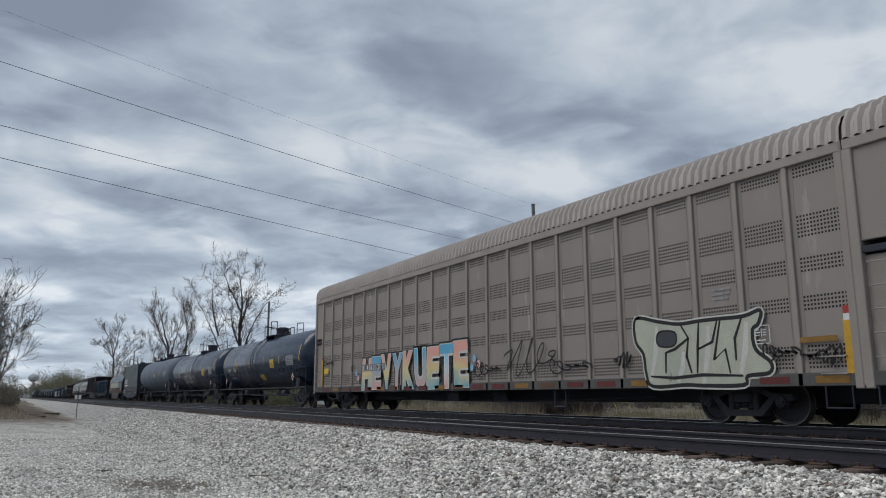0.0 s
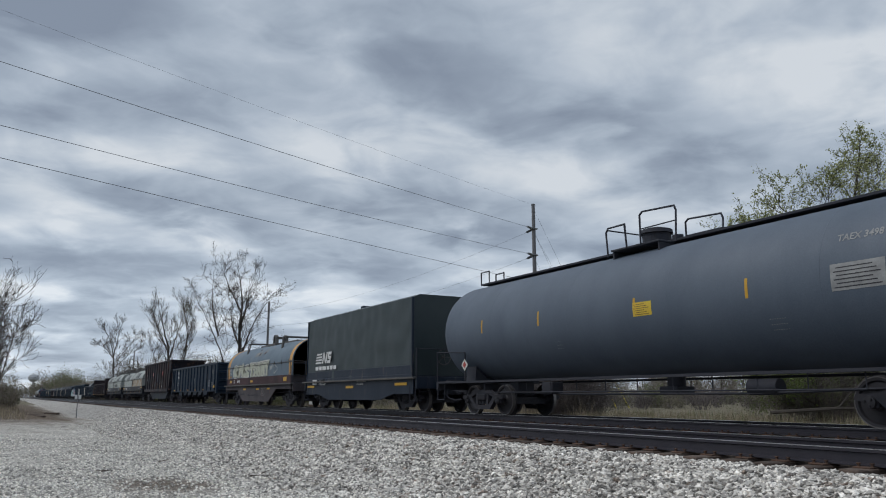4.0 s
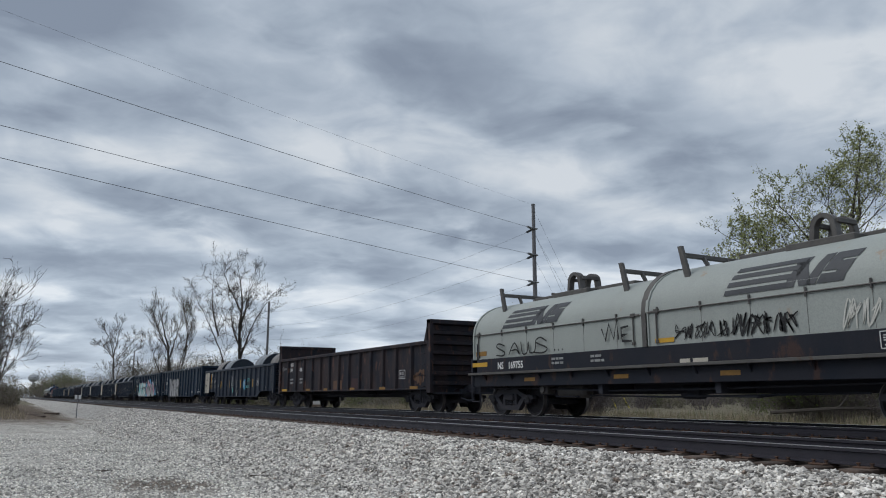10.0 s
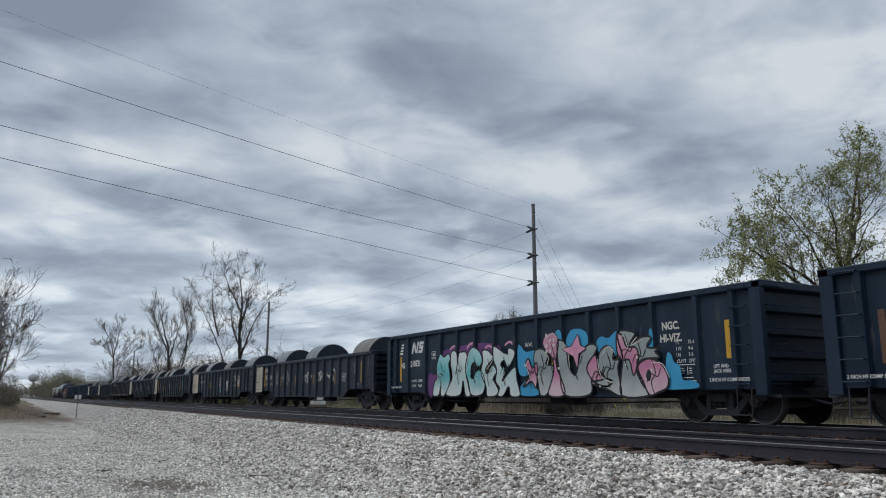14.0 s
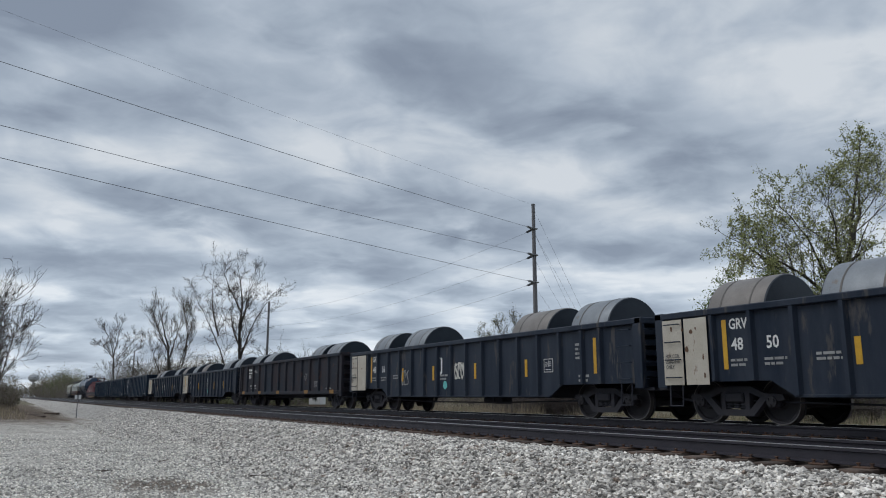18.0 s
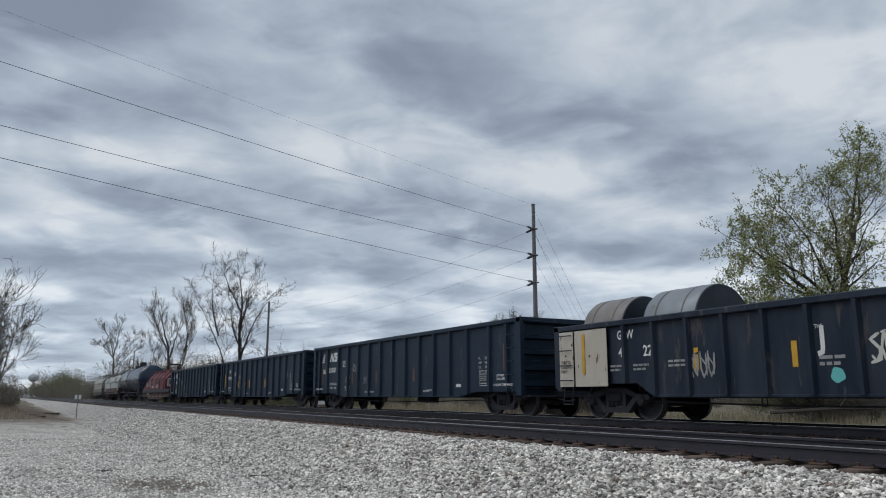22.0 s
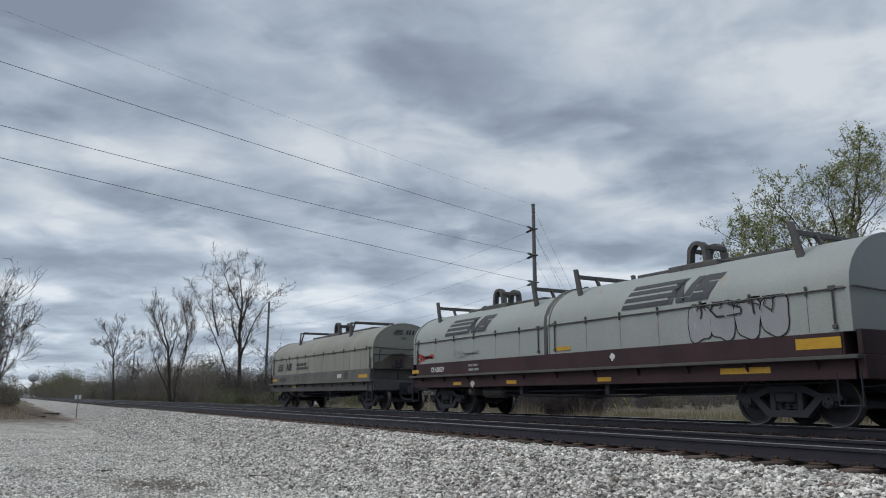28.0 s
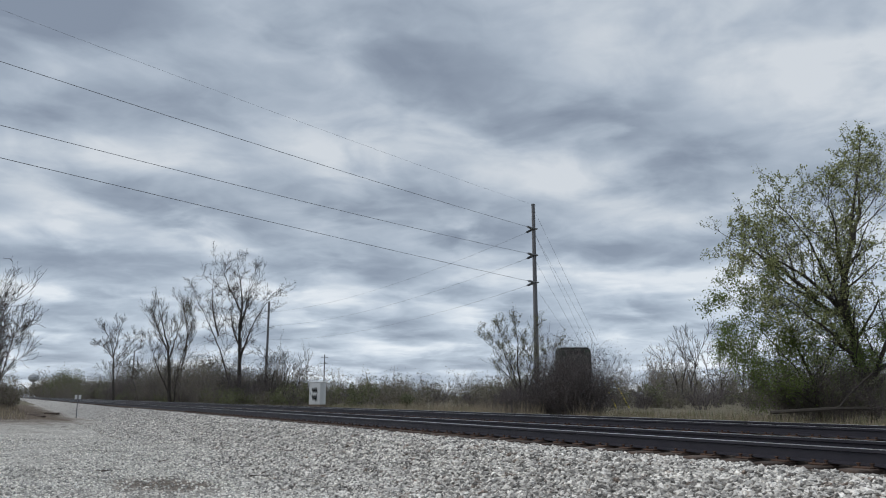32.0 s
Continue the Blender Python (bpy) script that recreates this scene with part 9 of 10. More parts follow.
for k, (x, z) in enumerate(((-4.3, 1.2), (-3.0, 1.18), (-1.2, 1.2), (0.9, 1.18), (3.4, 1.2))):
    plate_patch(af, x, x + 0.1, z - 0.1, z, M_DIMWHITE, yf - 0.086, "chalk_patch")
lettering(af, "- - - - -  - - -  - - - -", -5.0, 1.02, 0.12, M_DIMWHITE, -1.56, 0.03)


def two_hoods(label, left, right, frame_mat, trucks, split, rust):
    car, hl, deck = coil_car(label, left, right, frame_mat, deck=1.27, trucks=trucks, rail_mat=frame_mat, railing=False)
    h1 = hood(car, -hl + 0.15, split - 0.1, 1.42, 1.68, 2.42, 3.45, M_HOODGREY, brackets=(-hl + 1.35, split - 1.0), forked=False)
    h2 = hood(car, split + 0.05, hl - 0.15, 1.46, 1.68, 2.45, 3.55, M_HOODGREY, brackets=(split + 1.0, hl - 1.3), forked=False)
    if rust:
        part("stained_panel", Geo().box(split + 0.12, hl - 0.22, -1.466, -1.455, 1.69, 2.43), M_STAINED, car, "pale lower sheet with rust stains")
    part("hood_joint", Geo().prism(hood_outline(1.49, 1.68, 2.46, 3.6), split - 0.1, split + 0.08), M_BARE, car, "dark overlapping joint strip")
    return car, hl


def hood_mark(car, x, w, h, r_y, ze, zt, mat):
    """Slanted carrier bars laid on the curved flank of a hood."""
    def arc(t):
        return (-(r_y + 0.006) * cos(t), ze + (zt - ze + 0.006) * sin(t))
    def slab(x0, x1, t0, t1, sl, name="carrier_mark"):
        v = []
        for k in range(4):
            t = t0 + (t1 - t0) * k / 3
            y, z = arc(t)
            v += [(x0 + sl * (t - 0.1) * 0.9, y, z), (x1 + sl * (t - 0.1) * 0.9, y, z)]
        part(name, Geo().add(v, [(2 * i, 2 * i + 1, 2 * i + 3, 2 * i + 2) for i in range(3)]), mat, car)
    for k in range(4):
        t = 0.12 + 0.155 * k
        slab(x, x + w * 0.56 + 0.05 * k, t, t + 0.10, 0.45)
    u = x + w * 0.54
    for a, b, sl in ((0.0, 0.085, 0.6), (0.135, 0.235, -0.35), (0.18, 0.26, 0.6)):
        slab(u + a * w, u + b * w, 0.12, 0.685, sl)
    for t in (0.12, 0.325, 0.525):
        slab(u + 0.27 * w, u + 0.47 * w, t, t + 0.16, 0.6)
    slab(u + 0.27 * w, u + 0.36 * w, 0.45, 0.55, 0.6)
    slab(u + 0.38 * w, u + 0.47 * w, 0.24, 0.34, 0.6)


ca, chl = two_hoods("coil car with two rust-stained pale grey hoods", -172.05, -156.35, M_RUSTBLACK, 6.3, -0.05, True)
cb, _ = two_hoods("coil car with two scrawled pale grey hoods", -189.8, -174.2, M_RUSTBLACK, 6.2, -0.05, False)
for car in (ca, cb):
    hood_mark(car, -5.7 if car is ca else -6.05, 2.6, 0.6, 1.42, 2.42, 3.45, M_MARK)
    hood_mark(car, 2.2, 2.6, 0.6, 1.46, 2.45, 3.55, M_MARK)
lettering(ca, "169648", -5.28, 1.36, 0.30, M_WHITE, -1.475, 0.03)
lettering(ca, "NW", -6.13, 1.36, 0.30, M_WHITE, -1.475, 0.03)
lettering(cb, "169755", -5.68, 1.36, 0.28, M_WHITE, -1.475, 0.03)
lettering(cb, "NS", -6.23, 1.36, 0.28, M_WHITE, -1.475, 0.03)
for car in (ca, cb):
    strips(car, -1.475, M_YELLOW, ((-7.65, -6.8, 1.45, 1.58), (6.5, 7.5, 1.46, 1.6)))
    strips(car, -1.455, M_DULLYEL, ((-4.9, -4.4, 0.98, 1.08), (-1.2, -0.7, 0.98, 1.08), (2.0, 2.5, 0.98, 1.08), (5.6, 6.1, 0.98, 1.08)))
    consol_box(car, 5.4, 1.34, -1.475, M_WHITE, 0.42, 0.3)
    bars(car, -3.6, 1.58, [(0.5, 0.06), (0.5, 0.06)], M_DIMWHITE, -1.475, seed=7)
    bars(car, -2.0, 1.58, [(0.4, 0.06), (0.5, 0.06)], M_DIMWHITE, -1.475, seed=8)
    plate_patch(car, -7.5, -6.9, 1.78, 1.92, M_DULLYEL, -1.43, "warning_label")
# a scrawled face, hand-written tags, and rust runs below the latches
YT = -1.478
for line in ([(1.02, 2.30), (1.0, 2.48), (1.12, 2.56), (1.25, 2.47), (1.2, 2.3), (1.1, 2.25), (1.02, 2.30)], [(1.12, 2.36), (1.2, 2.42), (1.24, 2.34), (1.14, 2.30)], [(1.3, 2.5), (1.46, 2.56), (1.5, 2.38), (1.38, 2.3), (1.3, 2.4)], [(0.92, 2.12), (1.02, 2.02), (1.2, 2.06), (1.36, 2.0), (1.52, 2.12), (1.4, 1.9), (1.15, 1.84), (1.0, 1.92)], [(1.0, 2.05), (1.06, 1.86), (1.2, 2.0), (1.26, 1.84), (1.4, 1.98)], [(1.28, 2.3), (1.34, 2.14), (1.24, 2.12)]):
    part("scrawled_face", ribbon(smooth_line(line), 0.02, YT - 0.001), M_SCRIB, ca, smooth=False)
plate_patch(ca, 0.2, 0.78, 1.76, 1.86, M_YELLOW, YT, "warning_label")
plate_patch(cb, 0.24, 0.82, 1.74, 1.84, M_YELLOW, YT, "warning_label")
tag_marks(ca, 2.0, 3.0, 1.8, 2.2, 5, M_RUSTWASH, YT, 31, 0.014)
for k, form in enumerate(([(0.42, 0.28), (0.1, 0.36), (0.0, 0.26), (0.4, 0.1), (0.3, 0.0), (-0.05, 0.03)], [(0.0, 0.0), (0.3, 0.34), (0.55, 0.0), (0.4, 0.14), (0.12, 0.12)], [(0.0, 0.36), (0.08, 0.02), (0.3, 0.05), (0.36, 0.34), (0.42, 0.04), (0.66, 0.06), (0.72, 0.36)], [(0.6, 0.3), (0.3, 0.42), (0.1, 0.3), (0.6, 0.12), (0.45, 0.0), (0.0, 0.02)])):
    part("sprayed_letter", ribbon(smooth_line([(-6.25 + 0.62 * k + a, 1.74 + b) for a, b in form]), 0.022, YT), M_SCRIB, cb, smooth=False)
for k in range(3):
    blob(cb, -3.45 + 0.17 * k, 1.78, 0.05, 0.05, M_SCRIB, None, YT, k, square=2, name="sprayed_dot")
part("sprayed_letter", ribbon([(-1.55, 2.2), (-1.42, 1.9), (-1.28, 2.3), (-1.12, 1.92), (-1.0, 2.36), (-0.95, 1.9)], 0.04, YT), M_SCRIB, cb, smooth=False)
part("sprayed_letter", ribbon([(-0.6, 2.2), (-0.85, 2.17), (-0.85, 2.0), (-0.65, 2.02), (-0.85, 1.97), (-0.82, 1.86), (-0.5, 1.84)], 0.035, YT), M_SCRIB, cb, smooth=False)
tag_marks(cb, 0.85, 2.3, 1.78, 2.12, 5, M_SCRIB, YT, 5, 0.013)
tag_marks(cb, 2.35, 3.9, 1.76, 2.22, 6, M_SCRIB, YT, 9, 0.017)
tag_marks(cb, 4.75, 5.6, 1.74, 2.26, 2, M_CHALK, YT, 6, 0.013)
tag_marks(cb, 5.62, 6.6, 1.74, 2.20, 3, M_CHALK, YT, 8, 0.013)
bars(cb, 0.95, 1.36, [(0.85, 0.13)], M_CREAM, -1.475, seed=3)
lettering(cb, "912", 7.0, 1.34, 0.13, M_DIMWHITE, -1.475, 0.02)
lettering(cb, "NS 169755", 7.79, 1.60, 0.10, M_DIMWHITE, -0.3, 0.01, rz=90)
rr_ = random.Random(17)
for k in range(16):
    x, z, w = rr_.uniform(1.8, 7.3), rr_.uniform(1.95, 2.42), rr_.uniform(0.012, 0.03)
    part("rust_run", ribbon([(x, z), (x + rr_.uniform(-0.015, 0.015), z - rr_.uniform(0.08, 0.2)), (x, z - rr_.uniform(0.2, 0.32))], w, -1.4675), M_RUSTWASH, ca, smooth=False)

hg, hl, yh = gondola("rusty brown gondola with raised ends", -209.2, -192.5, 2.48, 0.80, M_BROWNCAR, 13, trucks=6.8, end_top=3.2, end_ribs=7, rib_w=0.2, rib_xs=(-7.03, -5.75, -4.6, -3.42, -2.28, -1.14, 0.0, 1.15, 2.3, 3.44, 4.6, 5.75, 7.03), sill=0.04)
yh += 0.082
lettering(hg, "NW", -6.75, 2.05, 0.26, M_WHITE, yh, 0.03)
lettering(hg, "199", -6.83, 1.78, 0.26, M_WHITE, yh, 0.03)
lettering(hg, "608", -5.35, 1.78, 0.26, M_WHITE, yh, 0.03)
bars(hg, -6.75, 1.45, [(0.45, 0.09), (0.45, 0.09)], M_DIMWHITE, yh)
bars(hg, -5.3, 1.45, [(0.55, 0.09), (0.4, 0.09)], M_DIMWHITE, yh, seed=4)
strips(hg, yh - 0.086, M_YELLOW, ((-7.85, -7.05, 0.82, 0.93),))
strips(hg, yh - 0.086, M_DULLYEL, ((-4.1, -3.55, 0.82, 0.92), (-1.7, -1.25, 0.82, 0.92), (1.4, 1.9, 0.82, 0.92), (4.4, 4.9, 0.82, 0.92), (7.0, 7.6, 0.82, 0.92)))
consol_box(hg, 5.95, 1.2, yh, M_WHITE, 0.5, 0.32)
scrawl(hg, -8.1, -7.0, 1.85, 2.1, M_DIMWHITE, yh, 4, 6, 0.012)
plate_patch(hg, -0.7, 0.3, 0.86, 1.25, M_BROWNPATCH, yh, "rust_wash")
plate_patch(hg, 1.35, 2.1, 0.84, 1.3, M_OXFRAME, yh, "rust_wash")
scrawl(hg, 6.9, 7.9, 0.95, 1.5, M_BROWNPATCH, yh, 5, 5, 0.05)

# black drop-side gondolas with coils
GRW_ROWS = (
    (-226.9, -210.4, "40", "74", (-6.65, -4.1, 3.65, 6.55)),
    (-281.2, -264.8, "42", "10", (-5.3, -0.3, 6.0)),
    (-298.8, -282.1, "44", "87", (-6.0, -0.2, 5.6)),
    (-316.7, -300.1, "48", "50", (-6.7, -3.8, 3.7, 6.4)),
    (-334.5, -317.5, "48", "16", (-6.6, -3.5, 3.9, 6.5)),
    (-370.3, -353.6, "43", "69", (-6.8, -3.5, 3.7, 6.5)),
    (-388.0, -371.2, "45", "22", (-7.0, -4.6, 3.1, 6.3)),
)
for i, (a, b, n1, n2, coils) in enumerate(GRW_ROWS):
    car, hl, yg = gondola("grimy black drop-side gondola with cream end panel", a, b, 2.36, 0.86, M_BLACK, 14, trucks=6.8, belly=(5.6, 5.1, 0.56), end_ribs=6, deck_z=1.2, rib_w=0.17, rib_xs=(-6.9, -5.95, -5.0, -4.0, -3.02, -2.06, -1.1, -0.16, 0.78, 1.74, 2.7, 3.66, 4.62, 5.58, 6.5, 7.2))
    mid = (a + b) / 2
    plate_patch(car, -hl + 0.06, -hl + 0.62, 0.80, 2.2, M_CREAM, yg - 0.006, "cream_end_panel")
    broad = i in (2, 5, 6)
    plate_patch(car, -hl + 0.68, -6.5 if broad else -7.0, 0.80, 2.2, M_CREAM, yg - 0.004, "cream_end_panel")
    lettering(car, "FOR COIL\nLOADING\nONLY", -hl + 0.12, 1.38, 0.115, M_MARK, yg - 0.013, 0.01, squeeze=0.8)
    for k in range(7):
        rk = random.Random(50 * i + k)
        blob(car, rk.uniform(-hl + 0.1, -7.1), rk.uniform(0.9, 2.1), rk.uniform(0.03, 0.10), rk.uniform(0.03, 0.13), M_BROWNPATCH, None, yg - 0.011, 90 * i + k, square=2, name="rust_spot")
    yp = yg + 0.082
    lx = {2: 0.75, 5: 0.5, 6: 0.4, 3: 0.12, 4: 0.12}.get(i, 0.0)
    if i == 2:
        lettering(car, "GR", -6.72 + lx, 1.9, 0.30, M_WHITE, yp, 0.03)
        lettering(car, "W", -5.86 + lx, 1.9, 0.30, M_WHITE, yp, 0.03)
    elif i == 5:
        lettering(car, "NS", -6.58 + lx, 1.88, 0.27, M_WHITE, yp, 0.015)
        lettering(car, "AX", -5.72 + lx, 1.88, 0.27, M_WHITE, yp, 0.015)
    else:
        lettering(car, "GRW", -6.62 + lx, 1.90, 0.30, M_WHITE, yp, 0.02, squeeze=0.78)
    lettering(car, n1, -6.58 + lx, 1.48, 0.34, M_WHITE, yp, 0.02, squeeze=0.85)
    lettering(car, n2, -5.76 + lx, 1.48, 0.34, M_WHITE, yp, 0.02, squeeze=0.85)
    bars(car, -6.5, 1.3, [(0.4, 0.05), (0.35, 0.05)], M_DIMWHITE, yp, seed=i)
    bars(car, -5.7, 1.3, [(0.5, 0.05), (0.4, 0.05)], M_DIMWHITE, yp, seed=i + 3)
    bars(car, -4.6, 1.35, [(0.5, 0.05), (0.5, 0.05)], M_DIMWHITE, yp, seed=i + 5)
    shift = 0.95 if i in (2, 5) else 0.0
    strips(car, yp - (0.1 if broad else 0.0), M_YELLOW, ((-7.42, -7.31, 1.1, 2.1),) if broad else ((-6.8 + lx, -6.69 + lx, 1.1, 2.1),))
    strips(car, yp, M_YELLOW, ((6.9, 7.01, 1.12, 2.0),))
    strips(car, yp, M_YELLOW if i != 1 else M_DULLYEL, [(x + shift, x + shift + 0.12, 1.10, 1.58) for x in (-3.86, -1.5, 1.22, 3.95)])
    if i != 1:
        lettering(car, "J", -0.92 + shift, 1.42, 0.55, M_WHITE, yp, 0.04)
        lettering(car, "THE", -1.0 + shift, 1.78, 0.1, M_WHITE, yp, 0.01)
        bars(car, -0.95 + shift, 1.28, [(0.5, 0.06), (0.4, 0.06)], M_DIMWHITE, yp, seed=2)
        blob(car, -0.62 + shift, 0.93, 0.27, 0.27, M_TEAL, None, yp, 3, square=2)
    consol_box(car, 4.85 if i not in (5,) else 4.3, 1.2, yp, M_WHITE, 0.4, 0.36)
    bars(car, 6.2, 1.9, [(0.3, 0.06), (0.35, 0.06), (0.3, 0.06), (0.3, 0.06)], M_DIMWHITE, yp, seed=9)
    bars(car, 6.3, 1.1, [(0.4, 0.06), (0.35, 0.06)], M_DIMWHITE, yp, seed=6)
    for k, x in enumerate(coils):
        wdt = 1.5 + 0.15 * ((i * 3 + k) % 3)
        steel_coil(mid + x + (0.65 if i == 3 else 0.35) - wdt / 2, RAIL_Z + 1.20 + 0.05 + 0.93, 0.93 + 0.02 * ((i + k) % 3), wdt, "grey banded steel coil riding in a gondola", M_COIL if (i + k) % 3 else M_COILRUST)
    if i == 0:
        for pts in ([(0.70, 1.55), (0.72, 1.3), (0.82, 0.62)], [(0.42, 1.02), (0.82, 0.62), (1.12, 1.0)]):
            part("drawn_arrow", ribbon(pts, 0.022, yp - 0.09), M_CHALK, car, smooth=False)
        blob(car, 2.2, 1.28, 0.72, 0.62, M_DAYBLUE, None, yp, 5, square=2)
        strokes(car, 1.85, 2.6, 1.1, 1.5, 3, (M_CHALK,), M_CHALK, yp - 0.002, 7, half=0.012, rim=0.003)
        lettering(car, "DAY", 2.85, 1.45, 0.3, M_TEAL, yp - 0.001, 0.01)
        lettering(car, "DRUNK", 2.8, 1.05, 0.26, M_TEAL, yp - 0.09, 0.01)
    if i == 1:
        for k in range(3):
            scrawl(car, -4.6 + k * 0.9, -4.0 + k * 0.9, 1.1, 1.9, M_DIMWHITE, yp, 100 + k, 3, 0.025)
        for k in range(3):
            scrawl(car, 0.0 + k * 1.5, 1.0 + k * 1.5, 1.15, 1.8, M_CHALK, yp, 110 + k, 4, 0.03)
    if i == 2:
        strokes(car, 1.7, 2.55, 0.9, 1.6, 4, (M_CHALK,), M_CHALK, yp, 8, half=0.025, rim=0.003)
        strokes(car, 3.6, 5.2, 1.2, 1.9, 4, (M_CHALK,), M_CHALK, yp, 9, half=0.02, rim=0.003)
    if i == 3:
        lettering(car, "OH", 3.72, 1.62, 0.32, M_ORANGE, yp, 0.03)
        lettering(car, "W", 3.85, 1.25, 0.34, M_ORANGE, yp, 0.03, tilt=-20)
        lettering(car, "O", 3.98, 1.0, 0.30, M_ORANGE, yp, 0.03, tilt=-20)
        lettering(car, "W", 4.05, 0.7, 0.34, M_ORANGE, yp, 0.03, tilt=-20)
        part("drawn_mouth", ribbon([(2.08 + 0.44 * k / 8, 1.42 + 0.17 * sin(pi * k / 8)) for k in range(9)], 0.02, yp), M_CHALK, car, smooth=False)
        part("drawn_mouth", ribbon([(-2.75 + 0.4 * k / 8, 1.32 - 0.15 * sin(pi * k / 8)) for k in range(9)], 0.02, yp), M_CHALK, car, smooth=False)
        for x in (-2.7, -2.45, 2.0, 2.5):
            part("drawn_eye", ribbon([(x, 1.7), (x + 0.02, 1.88)] if x < 0 else [(x, 1.88), (x + 0.2, 1.88)], 0.02, yp), M_CHALK, car, smooth=False)
        strokes(car, 4.66, 5.5, 1.62, 1.86, 4, (M_TEAL,), M_TEAL, yp, 11, half=0.016, rim=0.003)
    if i in (4, 6):
        strokes(car, 0.0, 0.8, 1.1, 1.65, 4, (M_CHALK,), M_CHALK, yp, 20 + i, half=0.03, rim=0.003)
        strokes(car, -4.1, -3.3, 0.95, 1.5, 4, (M_DIMWHITE,), M_DIMWHITE, yp, 30 + i, half=0.02, rim=0.003)
    if i in (5, 6):
        strokes(car, 3.2, 3.7, 1.2, 1.6, 4, (M_DIMWHITE,), M_DIMWHITE, yp, 44 + i, half=0.012, rim=0.003)

# high-sided gondolas with white stencils
NSG_ROWS = ((-245.0, -228.4, "210253", "208900", "77400", 0), (-263.2, -246.6, "210531", "207900", "78100", 1), (-406.6, -389.9, "210503", "209100", "76900", 2), (-425.0, -408.3, "210294", "208900", "77100", 3), (-443.35, -426.6, "210423", "208900", "77100", 4))
for a, b, num, ld, lt, i in NSG_ROWS:
    car, hl, yn = gondola("dark green-black high-sided gondola with white stencils", a, b, 2.80, 0.70, M_GREENBLACK, 14, trucks=6.9, belly=(5.95, 5.05, 0.56), end_ribs=5, rib_w=0.2, rib_xs=(-7.75, -6.78, -5.45, -4.35, -3.26, -2.16, -1.06, 0.03, 1.12, 2.21, 3.3, 4.4, 5.5, 6.8, 7.75))
    yp = yn + 0.082
    lettering(car, num, -6.66, 1.62, 0.29, M_WHITE, yp, 0.03)
    if i in (1, 2, 4):
        horse_mark(car, -7.55, 2.08, 0.40, M_WHITE, yp, split=0.97, wide=0.62)
        lettering(car, "NS", -7.42, 1.58, 0.27, M_WHITE, yp, 0.03)
    else:
        lettering(car, "NS", -6.36, 2.05, 0.29, M_WHITE, yp, 0.03)
    consol_box(car, -5.05, 1.82, yp, M_WHITE, 0.3, 0.26)
    lettering(car, "LD LMT  " + ld, -6.55, 1.06, 0.13, M_WHITE, yp, 0.02)
    lettering(car, "LT WT    " + lt, -6.55, 0.88, 0.13, M_WHITE, yp, 0.02)
    lettering(car, "2 INCH HF COMP SHOES", -8.1, 0.86, 0.09, M_WHITE, yp - 0.088, 0.02)
    lettering(car, "2 INCH HF COMP SHOES", 7.1, 0.86, 0.10, M_WHITE, yp - 0.088, 0.02)
    lettering(car, "LIFT AND\nJACK HERE", 7.15, 1.14, 0.10, M_WHITE, yp, 0.02)
    lettering(car, "EMPTY LOAD\n7\" AJ BLOCK", -4.75, 0.92, 0.10, M_WHITE, yp, 0.01)
    for k, (p, q) in enumerate((("I L", "52-6"), ("I W", "9-6"), ("I H", "5-6"), ("CU FT", "2797"))):
        lettering(car, p, 6.15, 1.68 - 0.135 * k, 0.11, M_WHITE, yp, 0.01)
        lettering(car, q, 6.5, 1.68 - 0.135 * k, 0.11, M_WHITE, yp, 0.01)
    consol_box(car, 6.2, 0.88, yp, M_WHITE, 0.5, 0.36)
    plate_patch(car, 4.75, 5.05, 0.86, 0.95, M_WHITE, yp, "white_patch")
    bars(car, -2.6, 0.78, [(0.9, 0.07)], M_DIMWHITE, yp, seed=i)
    bars(car, 2.7, 0.8, [(0.55, 0.06)], M_DIMWHITE, yp, seed=i + 2)
    lettering(car, "RELEASE ROD", 2.46, 0.72, 0.08, M_WHITE, yp, 0.01)
    ref = {0: M_BROWNPATCH, 1: M_YELLOW, 2: M_BROWNPATCH, 3: M_YELLOW, 4: M_BROWNPATCH}[i]
    strips(car, yp, ref, ((-7.5, -7.38, 1.1, 2.0), (7.5, 7.62, 1.32, 2.1)))
    strips(car, yp, ref if i != 3 else M_YELLOW, [(x, x + 0.12, 1.08, 1.54) for x in (-4.0, -1.56, 1.67, 4.2)])
    if i == 0:
        yb_ = yp - 0.089
        sprayed_area(car, [(-1.37, 1.85), (-1.1, 2.05), (-0.5, 2.0), (-0.28, 1.6), (-0.45, 1.25), (-0.22, 0.65), (-0.65, 0.57), (-0.85, 0.95), (-0.95, 0.57), (-1.35, 0.57), (-1.25, 1.2)], M_SILVER, M_SCRIB, yb_, rim=0.035)
        sprayed_area(car, [(-2.4, 1.9), (-2.1, 2.06), (-1.7, 1.95), (-1.4, 1.4), (-1.36, 0.8), (-1.55, 0.57), (-2.35, 0.57), (-2.3, 1.2)], M_SILVER, M_SCRIB, yb_ - 0.006, rim=0.035)
        sprayed_area(car, [(-3.1, 1.5), (-2.8, 1.55), (-2.5, 1.45), (-2.35, 0.9), (-2.45, 0.57), (-3.0, 0.57), (-2.95, 1.0)], M_SILVER, M_SCRIB, yb_ - 0.012, rim=0.035)
        sprayed_area(car, [(-3.02, 1.76), (-2.72, 2.03), (-2.42, 1.76), (-2.72, 1.5)], M_SILVER, M_SCRIB, yb_ - 0.018, rim=0.035)
